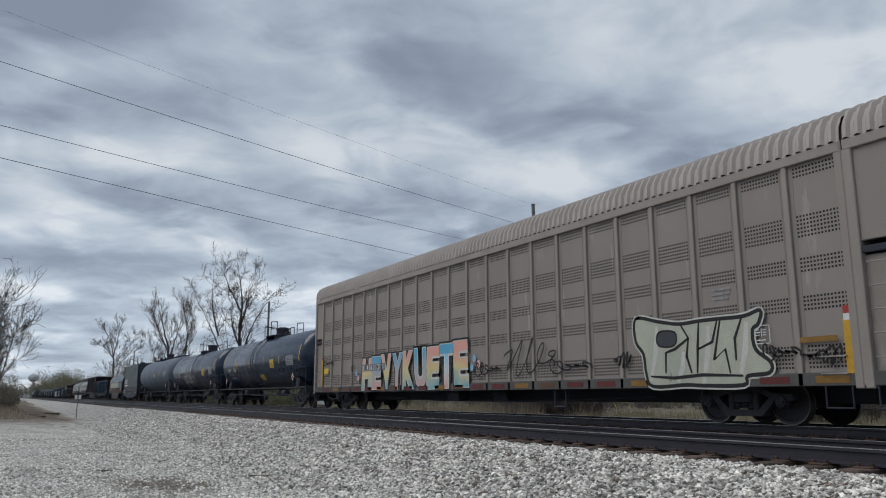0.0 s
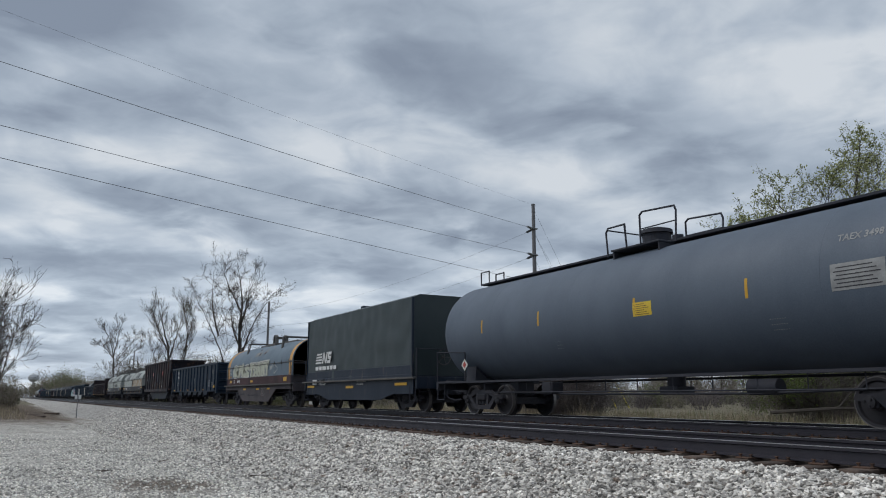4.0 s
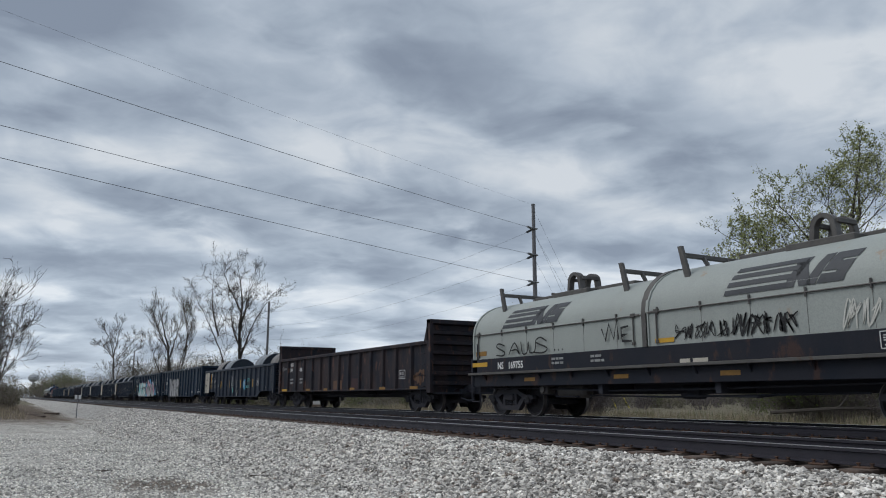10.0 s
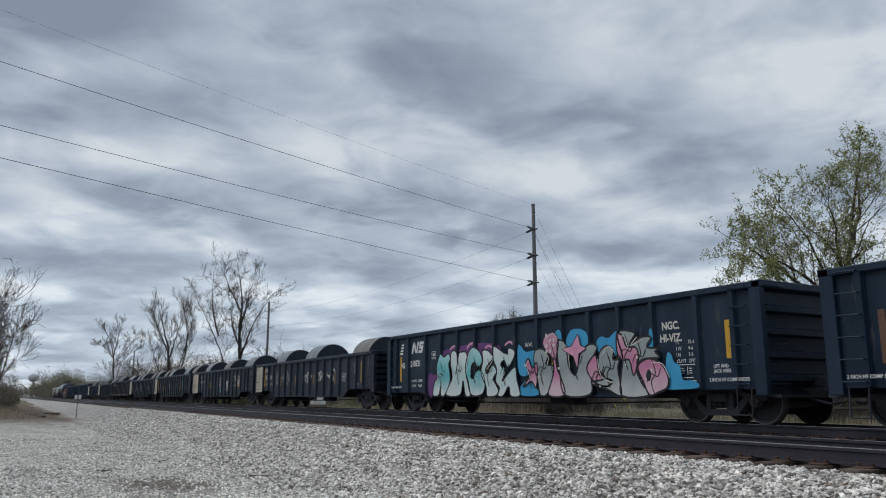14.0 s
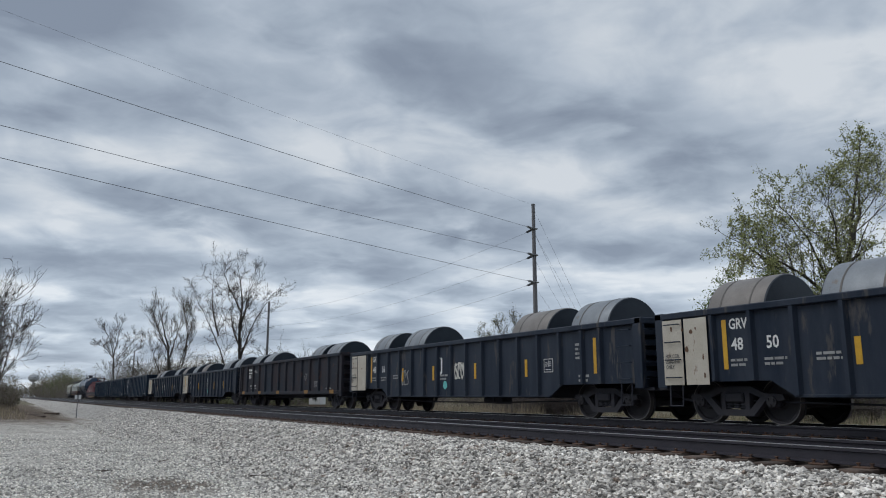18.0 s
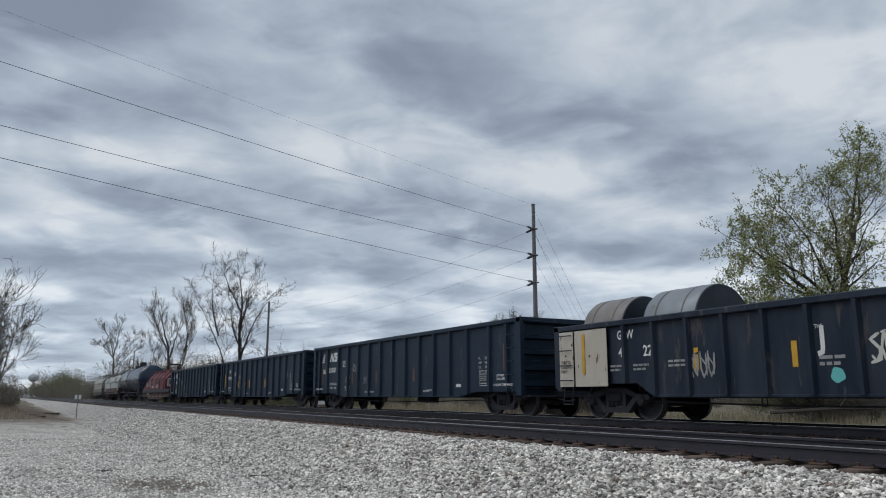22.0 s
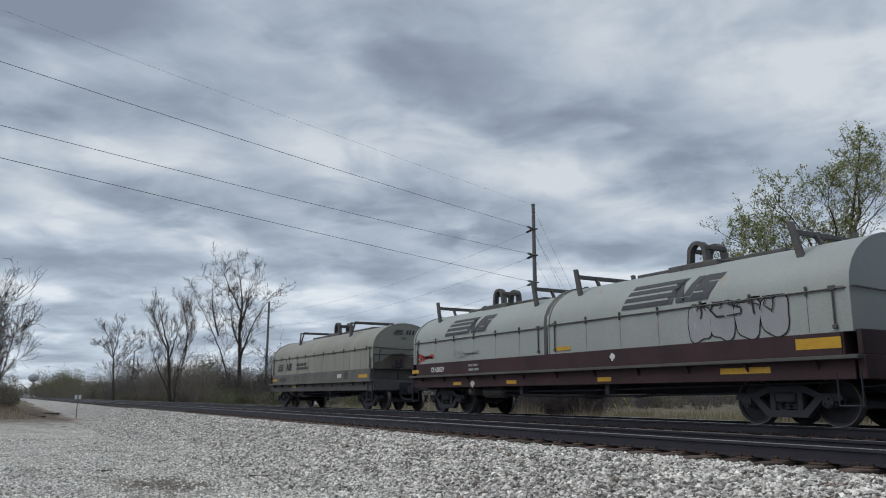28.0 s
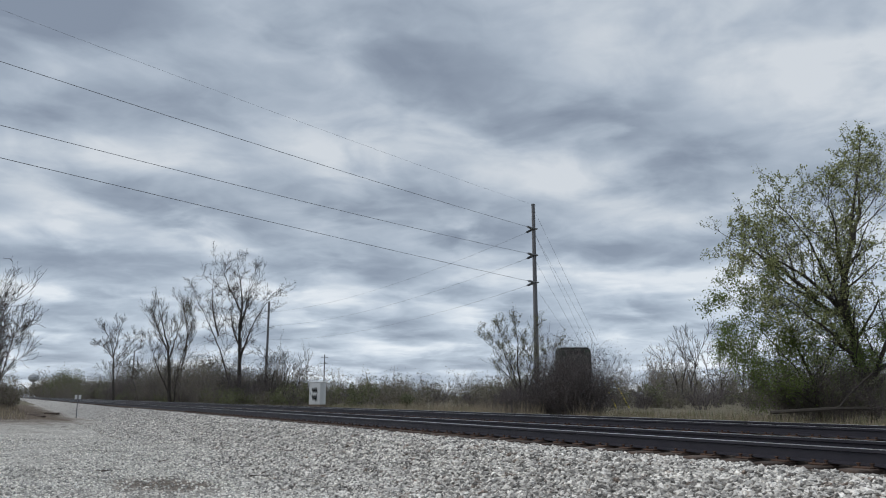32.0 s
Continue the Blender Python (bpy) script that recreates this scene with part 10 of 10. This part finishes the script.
        sprayed_area(car, [(-4.12, 2.0), (-3.78, 2.02), (-3.72, 1.35), (-3.55, 1.35), (-3.5, 1.98), (-3.2, 1.98), (-3.1, 0.75), (-3.3, 0.57), (-3.9, 0.57), (-4.05, 0.9)], M_SILVER, M_SCRIB, yb_ - 0.024, rim=0.035)
        sprayed_area(car, [(-0.98, 1.32), (-0.75, 1.38), (-0.6, 1.25), (-0.75, 1.12)], M_SCRIB, M_SCRIB, yb_ - 0.006, rim=0.01)
        for line in ([(-3.62, 1.35), (-3.66, 0.95)], [(-1.95, 1.05), (-1.7, 1.2), (-1.6, 0.95)], [(-2.1, 1.25), (-1.85, 1.3)]):
            part("paint_line", ribbon(line, 0.022, yb_ - 0.03), M_SCRIB, car, smooth=False)
        for z in (1.3, 1.75):
            blob(car, 0.02, z - 0.05, 0.25, 0.32, M_SILVER, None, yp, 9 + int(z * 10), square=2)
        lettering(car, "STEEL", 0.1, 2.68, 0.12, M_WHITE, yn - 0.016, 0.02)
        lettering(car, "LOADING", 1.5, 2.68, 0.12, M_WHITE, yn - 0.016, 0.02)
        lettering(car, "ONLY", 3.3, 2.68, 0.12, M_WHITE, yn - 0.016, 0.02)
        lettering(car, "COIL", -1.45, 2.68, 0.12, M_WHITE, yn - 0.016, 0.02)
    if i == 1:
        blob(car, -2.5, 1.95, 3.6, 0.45, M_PURPLE, None, yp + 0.003, 7, square=3)
        blob(car, -5.0, 0.95, 0.7, 0.75, M_PURPLE, None, yp + 0.003, 8, square=3)
        for line in ([(-3.79, 2.08), (-3.55, 2.18), (-3.27, 2.1), (-3.14, 2)], [(-2.7, 2.06), (-2.52, 2.19), (-2.26, 2.2), (-2.1, 2.1)], [(-1.63, 2.01), (-1.43, 2.08), (-1.2, 2.01)], [(-0.55, 2.04), (-0.3, 2.13), (-0.13, 2.06), (0.06, 1.97)]):
            part("paint_slash", ribbon(smooth_line(line), 0.035, yp), M_PINK, car, smooth=False)
        for form in (
            [(0.27, 1.99), (0.62, 1.78), (1.07, 1.78), (1.1, 1.45), (0.7, 1.15), (0.29, 1.23)],
            [(0.27, 0.63), (0.69, 1), (1.2, 0.62)],
            [(1.96, 2.18), (2.17, 2.28), (2.26, 1.98), (2.1, 1.87)],
            [(2.45, 1.91), (2.64, 2.22), (3.02, 2.24), (3.27, 2.11), (3.27, 1.83), (2.9, 1.71)],
            [(3.62, 1.78), (3.79, 1.99), (4.08, 1.94), (4.38, 2.08), (4.42, 1.63), (3.97, 1.44)],
            [(5.4, 1.67), (5.47, 2.04), (5.53, 2.01), (5.54, 1.66)],
            [(5.63, 0.75), (5.87, 1.07), (5.97, 1.48), (6.08, 1.44), (6.14, 1.29), (6.31, 1.19), (6.37, 0.91), (6.7, 0.87), (6.73, 0.74)],
        ):
            sprayed_area(car, form, M_DAYBLUE, M_DAYBLUE, yp - 0.084, rim=0.012)
        forms = (
            (M_TEALFADE, [(-4.79, 0.6), (-4.68, 1.04), (-4.47, 1.19), (-4.52, 1.59), (-4.29, 1.95), (-4.04, 1.85), (-3.73, 1.95), (-3.61, 1.76), (-3.72, 1.59), (-3.63, 1.07), (-3.99, 0.6), (-4.25, 0.6), (-4.27, 0.9), (-4.4, 0.6)]),
            (M_WHITEFADE, [(-3.87, 0.6), (-3.66, 0.95), (-3.46, 1.19), (-3.59, 1.67), (-3.51, 2), (-3.23, 1.98), (-3.16, 1.65), (-3.23, 1.3), (-3.06, 1.88), (-2.88, 1.96), (-2.58, 1.91), (-2.54, 1.56), (-2.65, 1.34), (-2.5, 1.05), (-2.36, 0.6), (-2.66, 0.6), (-2.8, 1.05), (-3, 0.6)]),
            (M_TEALFADE, [(-2.51, 0.99), (-2.65, 1.45), (-2.45, 1.9), (-2.19, 2.07), (-1.83, 1.94), (-1.66, 1.71), (-1.72, 1.51), (-1.93, 1.45), (-2.09, 1.6), (-2.28, 1.49), (-2.33, 1.18), (-2.17, 1.12), (-2.02, 1.31), (-1.71, 1.33), (-1.49, 0.97), (-1.68, 0.62), (-2.28, 0.6)]),
            (M_WHITEFADE, [(-1.63, 1.93), (-1.29, 1.92), (-1.06, 1.68), (-1.44, 1.4), (-1.37, 1.24), (-1.06, 1.49), (-0.85, 1.27), (-1.04, 1.07), (-0.77, 0.75), (-0.94, 0.57), (-1.38, 0.57), (-1.44, 0.86), (-1.72, 1.25), (-1.6, 1.63)]),
            (M_WHITEFADE, [(-1, 2.02), (-0.73, 1.95), (-0.29, 1.76), (-0.21, 1.94), (0.1, 1.84), (0.03, 1.62), (-0.25, 1.39), (-0.44, 1.59), (-0.63, 1.47), (-0.39, 1.25), (-0.56, 1), (0.08, 1.39), (0.19, 1.03), (0.33, 0.59), (-0.12, 0.57), (-0.23, 0.84), (-0.52, 0.57), (-0.8, 0.59), (-0.7, 0.8), (-0.91, 1.01), (-0.84, 1.32), (-1.01, 1.65)]),
            (M_GREYFADE, [(1.07, 1.78), (1.46, 1.82), (1.65, 1.6), (1.57, 1.4), (1.91, 1.31), (1.64, 0.66), (1.3, 0.6), (1.18, 1.02), (1.05, 1.33)]),
            (M_PINKFADE, [(0.48, 0.82), (0.81, 1.12), (0.64, 1.43), (0.77, 1.59), (0.95, 1.33), (1.15, 1.47), (1.18, 1.14), (1.09, 0.79), (0.9, 0.96)]),
            (M_GREYFADE, [(2.08, 1.93), (2.33, 1.99), (2.47, 1.79), (2.54, 1.33), (2.82, 1.1), (3.02, 1.62), (3.39, 1.84), (3.67, 1.75), (3.44, 1.46), (3.29, 1.25), (3.41, 0.97), (3.33, 0.6), (2.37, 0.59), (2.17, 1.11)]),
            (M_PINKFADE, [(1.46, 1.97), (1.57, 2.18), (1.85, 2.24), (2.09, 2.11), (2.13, 1.87), (2.02, 1.53), (2.08, 1.23), (2.2, 1.06), (2.35, 0.6), (1.67, 0.59), (1.84, 1.01), (1.93, 1.3), (1.84, 1.59), (1.59, 1.76)]),
            (M_PINKFADE, [(3.28, 1.31), (3.61, 1.56), (3.74, 1.07), (4.17, 0.93), (4, 0.8), (3.63, 0.86), (3.34, 1.08)]),
            (M_GREYFADE, [(3.7, 1.24), (3.76, 1.61), (4.03, 1.77), (4.26, 1.64), (4.23, 1.43), (4.45, 1.41), (4.39, 1.21), (4.48, 0.7), (4.4, 0.57), (3.99, 0.73), (3.41, 0.89), (3.93, 0.99)]),
            (M_GREYFADE, [(4.42, 2.06), (5.01, 2.01), (4.81, 1.75), (5.22, 1.9), (5.52, 1.87), (5.38, 1.66), (5.8, 1.62), (5.62, 1.55), (5.75, 1.41), (5.23, 1.39), (5.01, 1.19), (5.18, 0.84), (5.38, 0.58), (4.51, 0.57), (4.5, 1.05), (4.58, 1.46)]),
            (M_PINKFADE, [(4.4, 1.58), (4.4, 2), (4.59, 1.98), (4.72, 1.71), (5.03, 1.67), (5.1, 1.41), (4.92, 1.03), (4.8, 1.39), (4.58, 1.4)]),
            (M_PINKFADE, [(5.07, 1.24), (5.41, 1.4), (5.77, 1.29), (5.97, 1.02), (5.95, 0.76), (5.65, 0.64), (5.4, 0.59), (5.22, 0.89)]),
        )
        rq = random.Random(700)
        for q, (fill, form) in enumerate(forms):
            sprayed_area(car, form, fill, M_SCRIB, yp - 0.090 - 0.002 * q, rim=0.024)
            cx, cz = sum(p[0] for p in form) / len(form), sum(p[1] for p in form) / len(form)
            part("paint_shine", ribbon(smooth_line([(form[1][0] + 0.08, form[1][1] - 0.1), (form[2][0] + 0.06, form[2][1] - 0.02), (form[3][0] + 0.06, form[3][1] - 0.06)]), 0.012, yp - 0.1215), M_CHALK, car, smooth=False)
            part("paint_line", ribbon(smooth_line([(cx - 0.05, cz + 0.42), (cx + 0.06, cz + 0.1), (cx - 0.08, cz - 0.1), (cx + 0.02, cz - 0.42)]), 0.014, yp - 0.1202), M_SCRIB, car, smooth=False)
            part("paint_line", ribbon(smooth_line([(cx - 0.22, cz - 0.1), (cx - 0.1, cz + 0.08), (cx + 0.12, cz + 0.02), (cx + 0.22, cz + 0.2)]), 0.012, yp - 0.1203), M_SCRIB, car, smooth=False)
            for _ in range(4 if q < 5 else 1):
                d = rq.uniform(0.03, 0.08)
                blob(car, cx + rq.uniform(-0.25, 0.25), cz + rq.uniform(-0.4, 0.35), d, d, (M_TEAL, M_CHALK)[rq.random() < 0.4] if q < 5 else M_CHALK, None, yp - 0.1205, rq.randrange(999), square=2, name="paint_dot")
        sprayed_area(car, [(2.97, 2.13), (3.06, 1.83), (3.28, 1.74), (2.99, 1.62), (2.91, 1.26), (2.77, 1.55), (2.31, 1.77), (2.7, 1.84)], M_PINK, M_SCRIB, yp - 0.122, rim=0.014, soft=False, name="painted_star")
        sprayed_area(car, [(5.33, 1.01), (5.39, 1.14), (5.46, 1.12), (5.47, 0.99), (5.4, 0.91)], M_SCRIB, M_SCRIB, yp - 0.122, rim=0.008)
        for q in range(7):
            blob(car, 1.64 + 0.16 * (q % 3), 1.75 + 0.14 * (q // 2), 0.10, 0.10, M_CHALK, None, yp - 0.1225, q, square=2, name="paint_dot")
        lettering(car, "M.W.", 0.62, 1.92, 0.17, M_CHALK, yp - 0.092, 0.02)
        lettering(car, "NGC.", 5.76, 2.02, 0.24, M_CHALK, yp - 0.004, 0.035)
        lettering(car, "HI-VIZ.", 5.69, 1.75, 0.24, M_CHALK, yp - 0.004, 0.035)
    if i in (2, 3, 4):
        for k, (x, z) in enumerate(((-4.72, 1.4), (-4.02, 1.82), (-2.8, 1.3), (5.3, 1.75))[: 3 + (i % 2)]):
            tag_marks(car, x, x + 0.5, z - 0.25, z + 0.12, 2, M_DIMWHITE, yp, 200 + 10 * i + k, 0.008)
    if i == 4:
        tag_marks(car, -3.9, -3.3, 1.5, 1.85, 3, M_CHALK, yp, 77, 0.014)

bw, hl, yw = gondola("rusty dark brown gondola carrying steel coils", -352.4, -335.8, 2.46, 0.68, M_NAVYRUST, 12, trucks=6.8, deck_z=1.2, rib_w=0.2, rib_xs=(-7.95, -6.78, -5.54, -4.3, -3.1, -1.86, -0.62, 0.62, 1.86, 3.1, 4.3, 5.54, 6.78, 7.95))
yp = yw + 0.082
lettering(bw, "8756", -6.6, 1.62, 0.27, M_WHITE, yp, 0.03)
lettering(bw, "LD LMT", -6.25, 1.13, 0.11, M_WHITE, yp, 0.02)
lettering(bw, "LT WT", -6.2, 0.97, 0.11, M_WHITE, yp, 0.02)
lettering(bw, "180000", -5.32, 1.13, 0.11, M_WHITE, yp, 0.02)
lettering(bw, "73000", -5.22, 0.97, 0.11, M_WHITE, yp, 0.02)
tag_marks(bw, -5.4, -4.9, 1.9, 2.1, 2, M_DIMWHITE, yp, 41, 0.012)
bars(bw, -6.6, 2.15, [(0.66, 0.10), (0.7, 0.07)], M_WHITE, yp, "reporting_mark_print", 3)
bars(bw, -6.05, 0.84, [(0.22, 0.04), (0.22, 0.04)], M_DIMWHITE, yp)
strips(bw, yw - 0.004, M_DULLYEL, [(x, x + 0.5, 0.69, 0.86) for x in (-7.62, -4.2, -0.8, 3.7, 7.1)])
consol_box(bw, 4.85, 1.0, yp, M_DIMWHITE, 0.45, 0.26)
scrawl(bw, 3.4, 3.8, 1.3, 1.7, M_DIMWHITE, yp, 6, 3, 0.01)
bars(bw, 6.4, 0.95, [(0.7, 0.06)], M_DIMWHITE, yp)
for k, x in enumerate((-7.0, -4.4, 3.8, 6.1)):
    wdt = 1.55 + 0.1 * (k % 2)
    steel_coil(-344.1 + x + 0.3 - wdt / 2, RAIL_Z + 1.20 + 0.05 + 0.94, 0.94, wdt, "grey banded steel coil riding in a gondola", M_COIL)

rd, hl, deck = red_coil_car("oxide red coil car with angular hood", -460.4, -444.2)
yr = -1.456
lettering(rd, "CoilSHIELD", 0.25, 1.42, 0.38, M_WHITE, yr, 0.01, squeeze=0.8)
lettering(rd, "CR 63165", -4.5, 0.68, 0.3, M_WHITE, yr, 0.02)
strokes(rd, -2.0, 0.0, 1.75, 2.1, 6, (M_DULLTAN,), M_DULLTAN, yr, 3, half=0.022, rim=0.004)
lettering(rd, "AKA", 0.5, 1.84, 0.42, M_DULLTAN, yr, 0.005, name="sprayed_lettering", tilt=4)
bars(rd, -4.75, 1.85, [(0.42, 0.3), (0.42, 0.1)], M_WHITE, yr, "company_emblem_print")
bars(rd, -3.7, 2.05, [(0.9, 0.06), (1.1, 0.06), (1.1, 0.06), (1.0, 0.06), (1.1, 0.06)], M_DIMWHITE, yr, seed=5)
bars(rd, -2.1, 1.6, [(1.1, 0.06), (1.1, 0.06)], M_WHITE, yr, seed=9)
lettering(rd, "DCIC", 5.125, 1.55, 0.92, M_CHALK, -1.22, 0.06, rz=90, squeeze=0.95, name="sprayed_lettering")
lettering(rd, "DCIC", 5.129, 1.57, 0.86, M_MARK, -1.17, -0.005, rz=90, squeeze=0.98, name="sprayed_lettering")
lettering(rd, "UP 2012", 5.125, 2.42, 0.24, M_CHALK, -0.55, 0.0, rz=90, name="sprayed_lettering")
strips(rd, yr, M_YELLOW, [(x, x + 0.45, 0.53, 0.61) for x in (-3.6, -1.2, 0.9, 2.9, 5.0)])
bars(rd, -1.0, 0.95, [(0.5, 0.12)], M_DIMWHITE, yr, seed=6)
bars(rd, 0.6, 0.95, [(0.6, 0.12)], M_DIMWHITE, yr, seed=7)
consol_box(rd, 3.0, 0.72, yr, M_DIMWHITE, 0.5, 0.28)

td = tank_car("matt black tank car with white lettering", -479.6, -462.8, M_TANK, radius=1.52, trucks=6.5, dome_x=0.0, ladder_x=-0.9,
              stripes=((-7.7, -0.35, 0.0, 0.10), (-3.85, -0.38, -0.04, 0.12), (-2.2, -0.38, -0.04, 0.12), (-1.1, -0.38, -0.04, 0.12), (2.6, -0.35, -0.04, 0.12), (6.4, -0.35, 0.0, 0.10)))
tank_text(td[0], "GATX 32931", -6.4, -0.38, 0.33, M_DIMWHITE, td[2], td[3], 0.03, 1.0)
for k in range(2):
    tank_text(td[0], "- - - - - - - -", -6.2, -0.52 - 0.09 * k, 0.13, M_DIMWHITE, td[2], td[3], 0.03)
for q in range(6):
    bent_patch(td[0], -3.2, -2.35, -0.5 + 0.055 * q, -0.475 + 0.055 * q, M_DIMWHITE, td[2], td[3], "label_line")

cc, chl = two_hoods("coil car with two pale hoods and oxide frame", -498.1, -481.1, M_OXFRAME, 6.6, -0.4, False)
hood_mark(cc, -6.15, 2.5, 0.6, 1.42, 2.42, 3.45, M_MARK)
hood_mark(cc, 2.55, 2.6, 0.6, 1.46, 2.45, 3.55, M_MARK)
lettering(cc, "CR 628529", -7.0, 1.38, 0.22, M_WHITE, -1.475, 0.03)
scrawl(cc, -8.1, -6.9, 1.75, 2.05, M_REDREF, -1.435, 3, 6, 0.04)
scrawl(cc, -5.4, -3.9, 1.75, 2.05, M_DIMWHITE, -1.435, 4, 6, 0.02)
for k in range(4):
    blob(cc, 4.95 + 0.62 * k, 2.08, 0.6, 0.72, M_SILVER, M_SCRIB, -1.475, 60 + k, rim=0.025, square=4)
strokes(cc, 4.8, 7.0, 2.15, 2.5, 5, (M_SCRIB,), M_SCRIB, -1.49, 6, half=0.014, rim=0.002)
strips(cc, -1.475, M_YELLOW, ((-8.4, -7.9, 1.36, 1.48), (7.2, 8.1, 1.4, 1.6), (0.0, 0.6, 1.75, 1.85)))
strips(cc, -1.455, M_YELLOW, ((-2.4, -1.9, 0.92, 1.02), (-5.5, -5.0, 0.92, 1.02), (1.6, 2.1, 0.92, 1.02), (5.4, 6.6, 1.0, 1.12)))
bars(cc, -4.5, 1.56, [(0.6, 0.07), (0.6, 0.07)], M_DIMWHITE, -1.475, seed=5)
blob(cc, -4.3, 0.95, 0.3, 0.22, M_CHALK, None, -1.456, 8, square=1.2)
blob(cc, 2.2, 1.5, 0.2, 0.2, M_WHITE, None, -1.476, 8, square=1.2)

# girder in darker dirty grey than the rail, partly for shade under the ledge
lc, hl, deck = coil_car("last coil car with single warm grey hood", -515.25, -501.4, M_GREYFRAME, deck=1.22, trucks=5.6, rail_mat=M_LASTFRAME, ledge_mat=M_LASTFRAME)
hood(lc, -6.75, 6.75, 1.42, 1.66, 2.5, 3.52, M_HOODWARM, brackets=(-3.4, 3.4), crown=3.9)
for x in (-4.4, -2.6, -0.9, 0.9, 2.6, 4.3, 5.5):
    part("sheet_seam", Geo().box(x - 0.008, x + 0.008, -1.426, -1.418, 1.68, 2.5), M_BARE, lc)
for k in range(4):
    part("carrier_mark", Geo().add([(6.80, -0.55 + 0.03 * k, 3.06 + 0.055 * k), (6.80, -0.12, 3.06 + 0.055 * k), (6.80, -0.12, 3.09 + 0.055 * k), (6.80, -0.55 + 0.03 * k, 3.09 + 0.055 * k)], [(0, 1, 2, 3)]), M_MARK, lc, "dark slanted bar mark", smooth=False)
for y0 in (0.02, 0.14, 0.30):
    part("carrier_mark", Geo().add([(6.80, y0, 3.06), (6.80, y0 + 0.07, 3.06), (6.80, y0 + 0.12, 3.25), (6.80, y0 + 0.05, 3.25)], [(0, 1, 2, 3)]), M_MARK, lc, "dark slanted bar mark", smooth=False)
lettering(lc, "CS30", 6.80, 2.86, 0.14, M_MARK, -0.22, 0.01, rz=90)
part("grimy_end_sheet", Geo().prism([(-1.38, 1.67), (1.38, 1.67), (1.38, 1.98), (0.9, 2.2), (0.2, 2.14), (-0.1, 2.3), (-0.62, 2.26), (-1.1, 1.95), (-1.38, 1.9)], 6.795, 6.803), M_GRIMEEND, lc, "brown grime low on the hood end")
part("brake_gear", Geo().box(6.79, 6.82, -0.46, -0.24, 1.62, 2.0, 0.01).cyl((6.82, -0.35, 1.72), (6.82, -0.35, 0.9), 0.03, 6).cyl((6.8, -0.2, 2.05), (6.8, -0.2, 1.7), 0.04, 6).cyl((6.86, -0.62, 1.75), (6.86, -0.1, 1.75), 0.03, 6), M_UNDER, lc)
part("end_grab_rail", Geo().tube([(6.82, -1.2, 1.9), (6.95, -1.2, 2.45), (6.95, 1.2, 2.45), (6.82, 1.2, 1.9)], 0.022, 6), M_BARE, lc)
part("end_ladder", Geo().tube([(6.45, -1.5, 1.2), (6.45, -1.52, 0.42), (6.9, -1.52, 0.42), (6.9, -1.5, 1.2)], 0.02, 6).cyl((6.45, -1.52, 0.78), (6.9, -1.52, 0.78), 0.018, 6), M_UNDER, lc)
horse_mark(lc, -5.81, 1.88, 0.36, M_MARK, -1.436, split=1.5, wide=2.55)
for z, w0 in ((2.06, 1.5), (1.87, 1.75)):
    u = -2.72
    while u < -2.72 + w0:
        g = Geo().add([(u, -1.437, z), (u + 0.13, -1.437, z), (u + 0.18, -1.437, z + 0.14), (u + 0.05, -1.437, z + 0.14)], [(0, 1, 2, 3)])
        part("company_name_bar", g, M_MARK, lc, smooth=False)
        u += 0.22
lettering(lc, "NS 163876", -5.19, 1.33, 0.25, M_SCRIB, -1.475, 0.02)
strips(lc, -1.476, M_YELLOW, ((5.4, 6.3, 1.32, 1.46), (-6.5, -5.7, 1.36, 1.46)))
strips(lc, -1.455, M_YELLOW, ((-3.2, -2.6, 1.0, 1.08),))
consol_box(lc, 3.8, 1.32, -1.475, M_SCRIB, 0.4, 0.3)
plate_patch(lc, 3.0, 3.5, 1.36, 1.52, M_CHALK, -1.476, "white_patch")
lettering(lc, "LD LMT  222500", -2.9, 1.5, 0.12, M_SCRIB, -1.475, 0.02)
lettering(lc, "LT WT    63500", -2.9, 1.34, 0.12, M_SCRIB, -1.475, 0.02)
part("marker_device", Geo().box(-hl - 0.42, -hl - 0.24, -0.14, 0.14, 0.86, 1.18, 0.03).box(-hl - 0.46, -hl - 0.42, -0.06, 0.06, 1.04, 1.14, 0.01), M_REDCAR, lc, "red rear marker box on the coupler")
part("air_hose", Geo().tube([(-hl - 0.1, 0.3, 0.78), (-hl - 0.4, 0.32, 0.6), (-hl - 0.45, 0.3, 0.42), (-hl - 0.3, 0.25, 0.32)], 0.025, 6), M_UNDER, lc)


# ---------- motion ----------
def motions():
    span = SPEED * 32.0
    for car, x in CARS:
        walk(car, [(0.0, pose(x, FAR_TRACK, RAIL_Z)), (32.0, pose(x + span, FAR_TRACK, RAIL_Z))])
    for coil, x, z in COIL_THINGS:
        walk(coil, [(0.0, pose(x, FAR_TRACK, z)), (32.0, pose(x + span, FAR_TRACK, z))])
    # wheels roll without slip; the wheelsets of all cars turn alike
    first = SPINNERS[0]
    walk(first, [(k / FPS, Matrix.Rotation(SPEED * k / FPS / WHEEL_R, 4, "Y")) for k in range(32 * FPS + 1)])
    for ws in SPINNERS[1:]:
        ws.rotation_mode = "QUATERNION"
        keys = ws.animation_data_create()
        keys.action = first.animation_data.action
        keys.action_slot = first.animation_data.action_slot


motions()
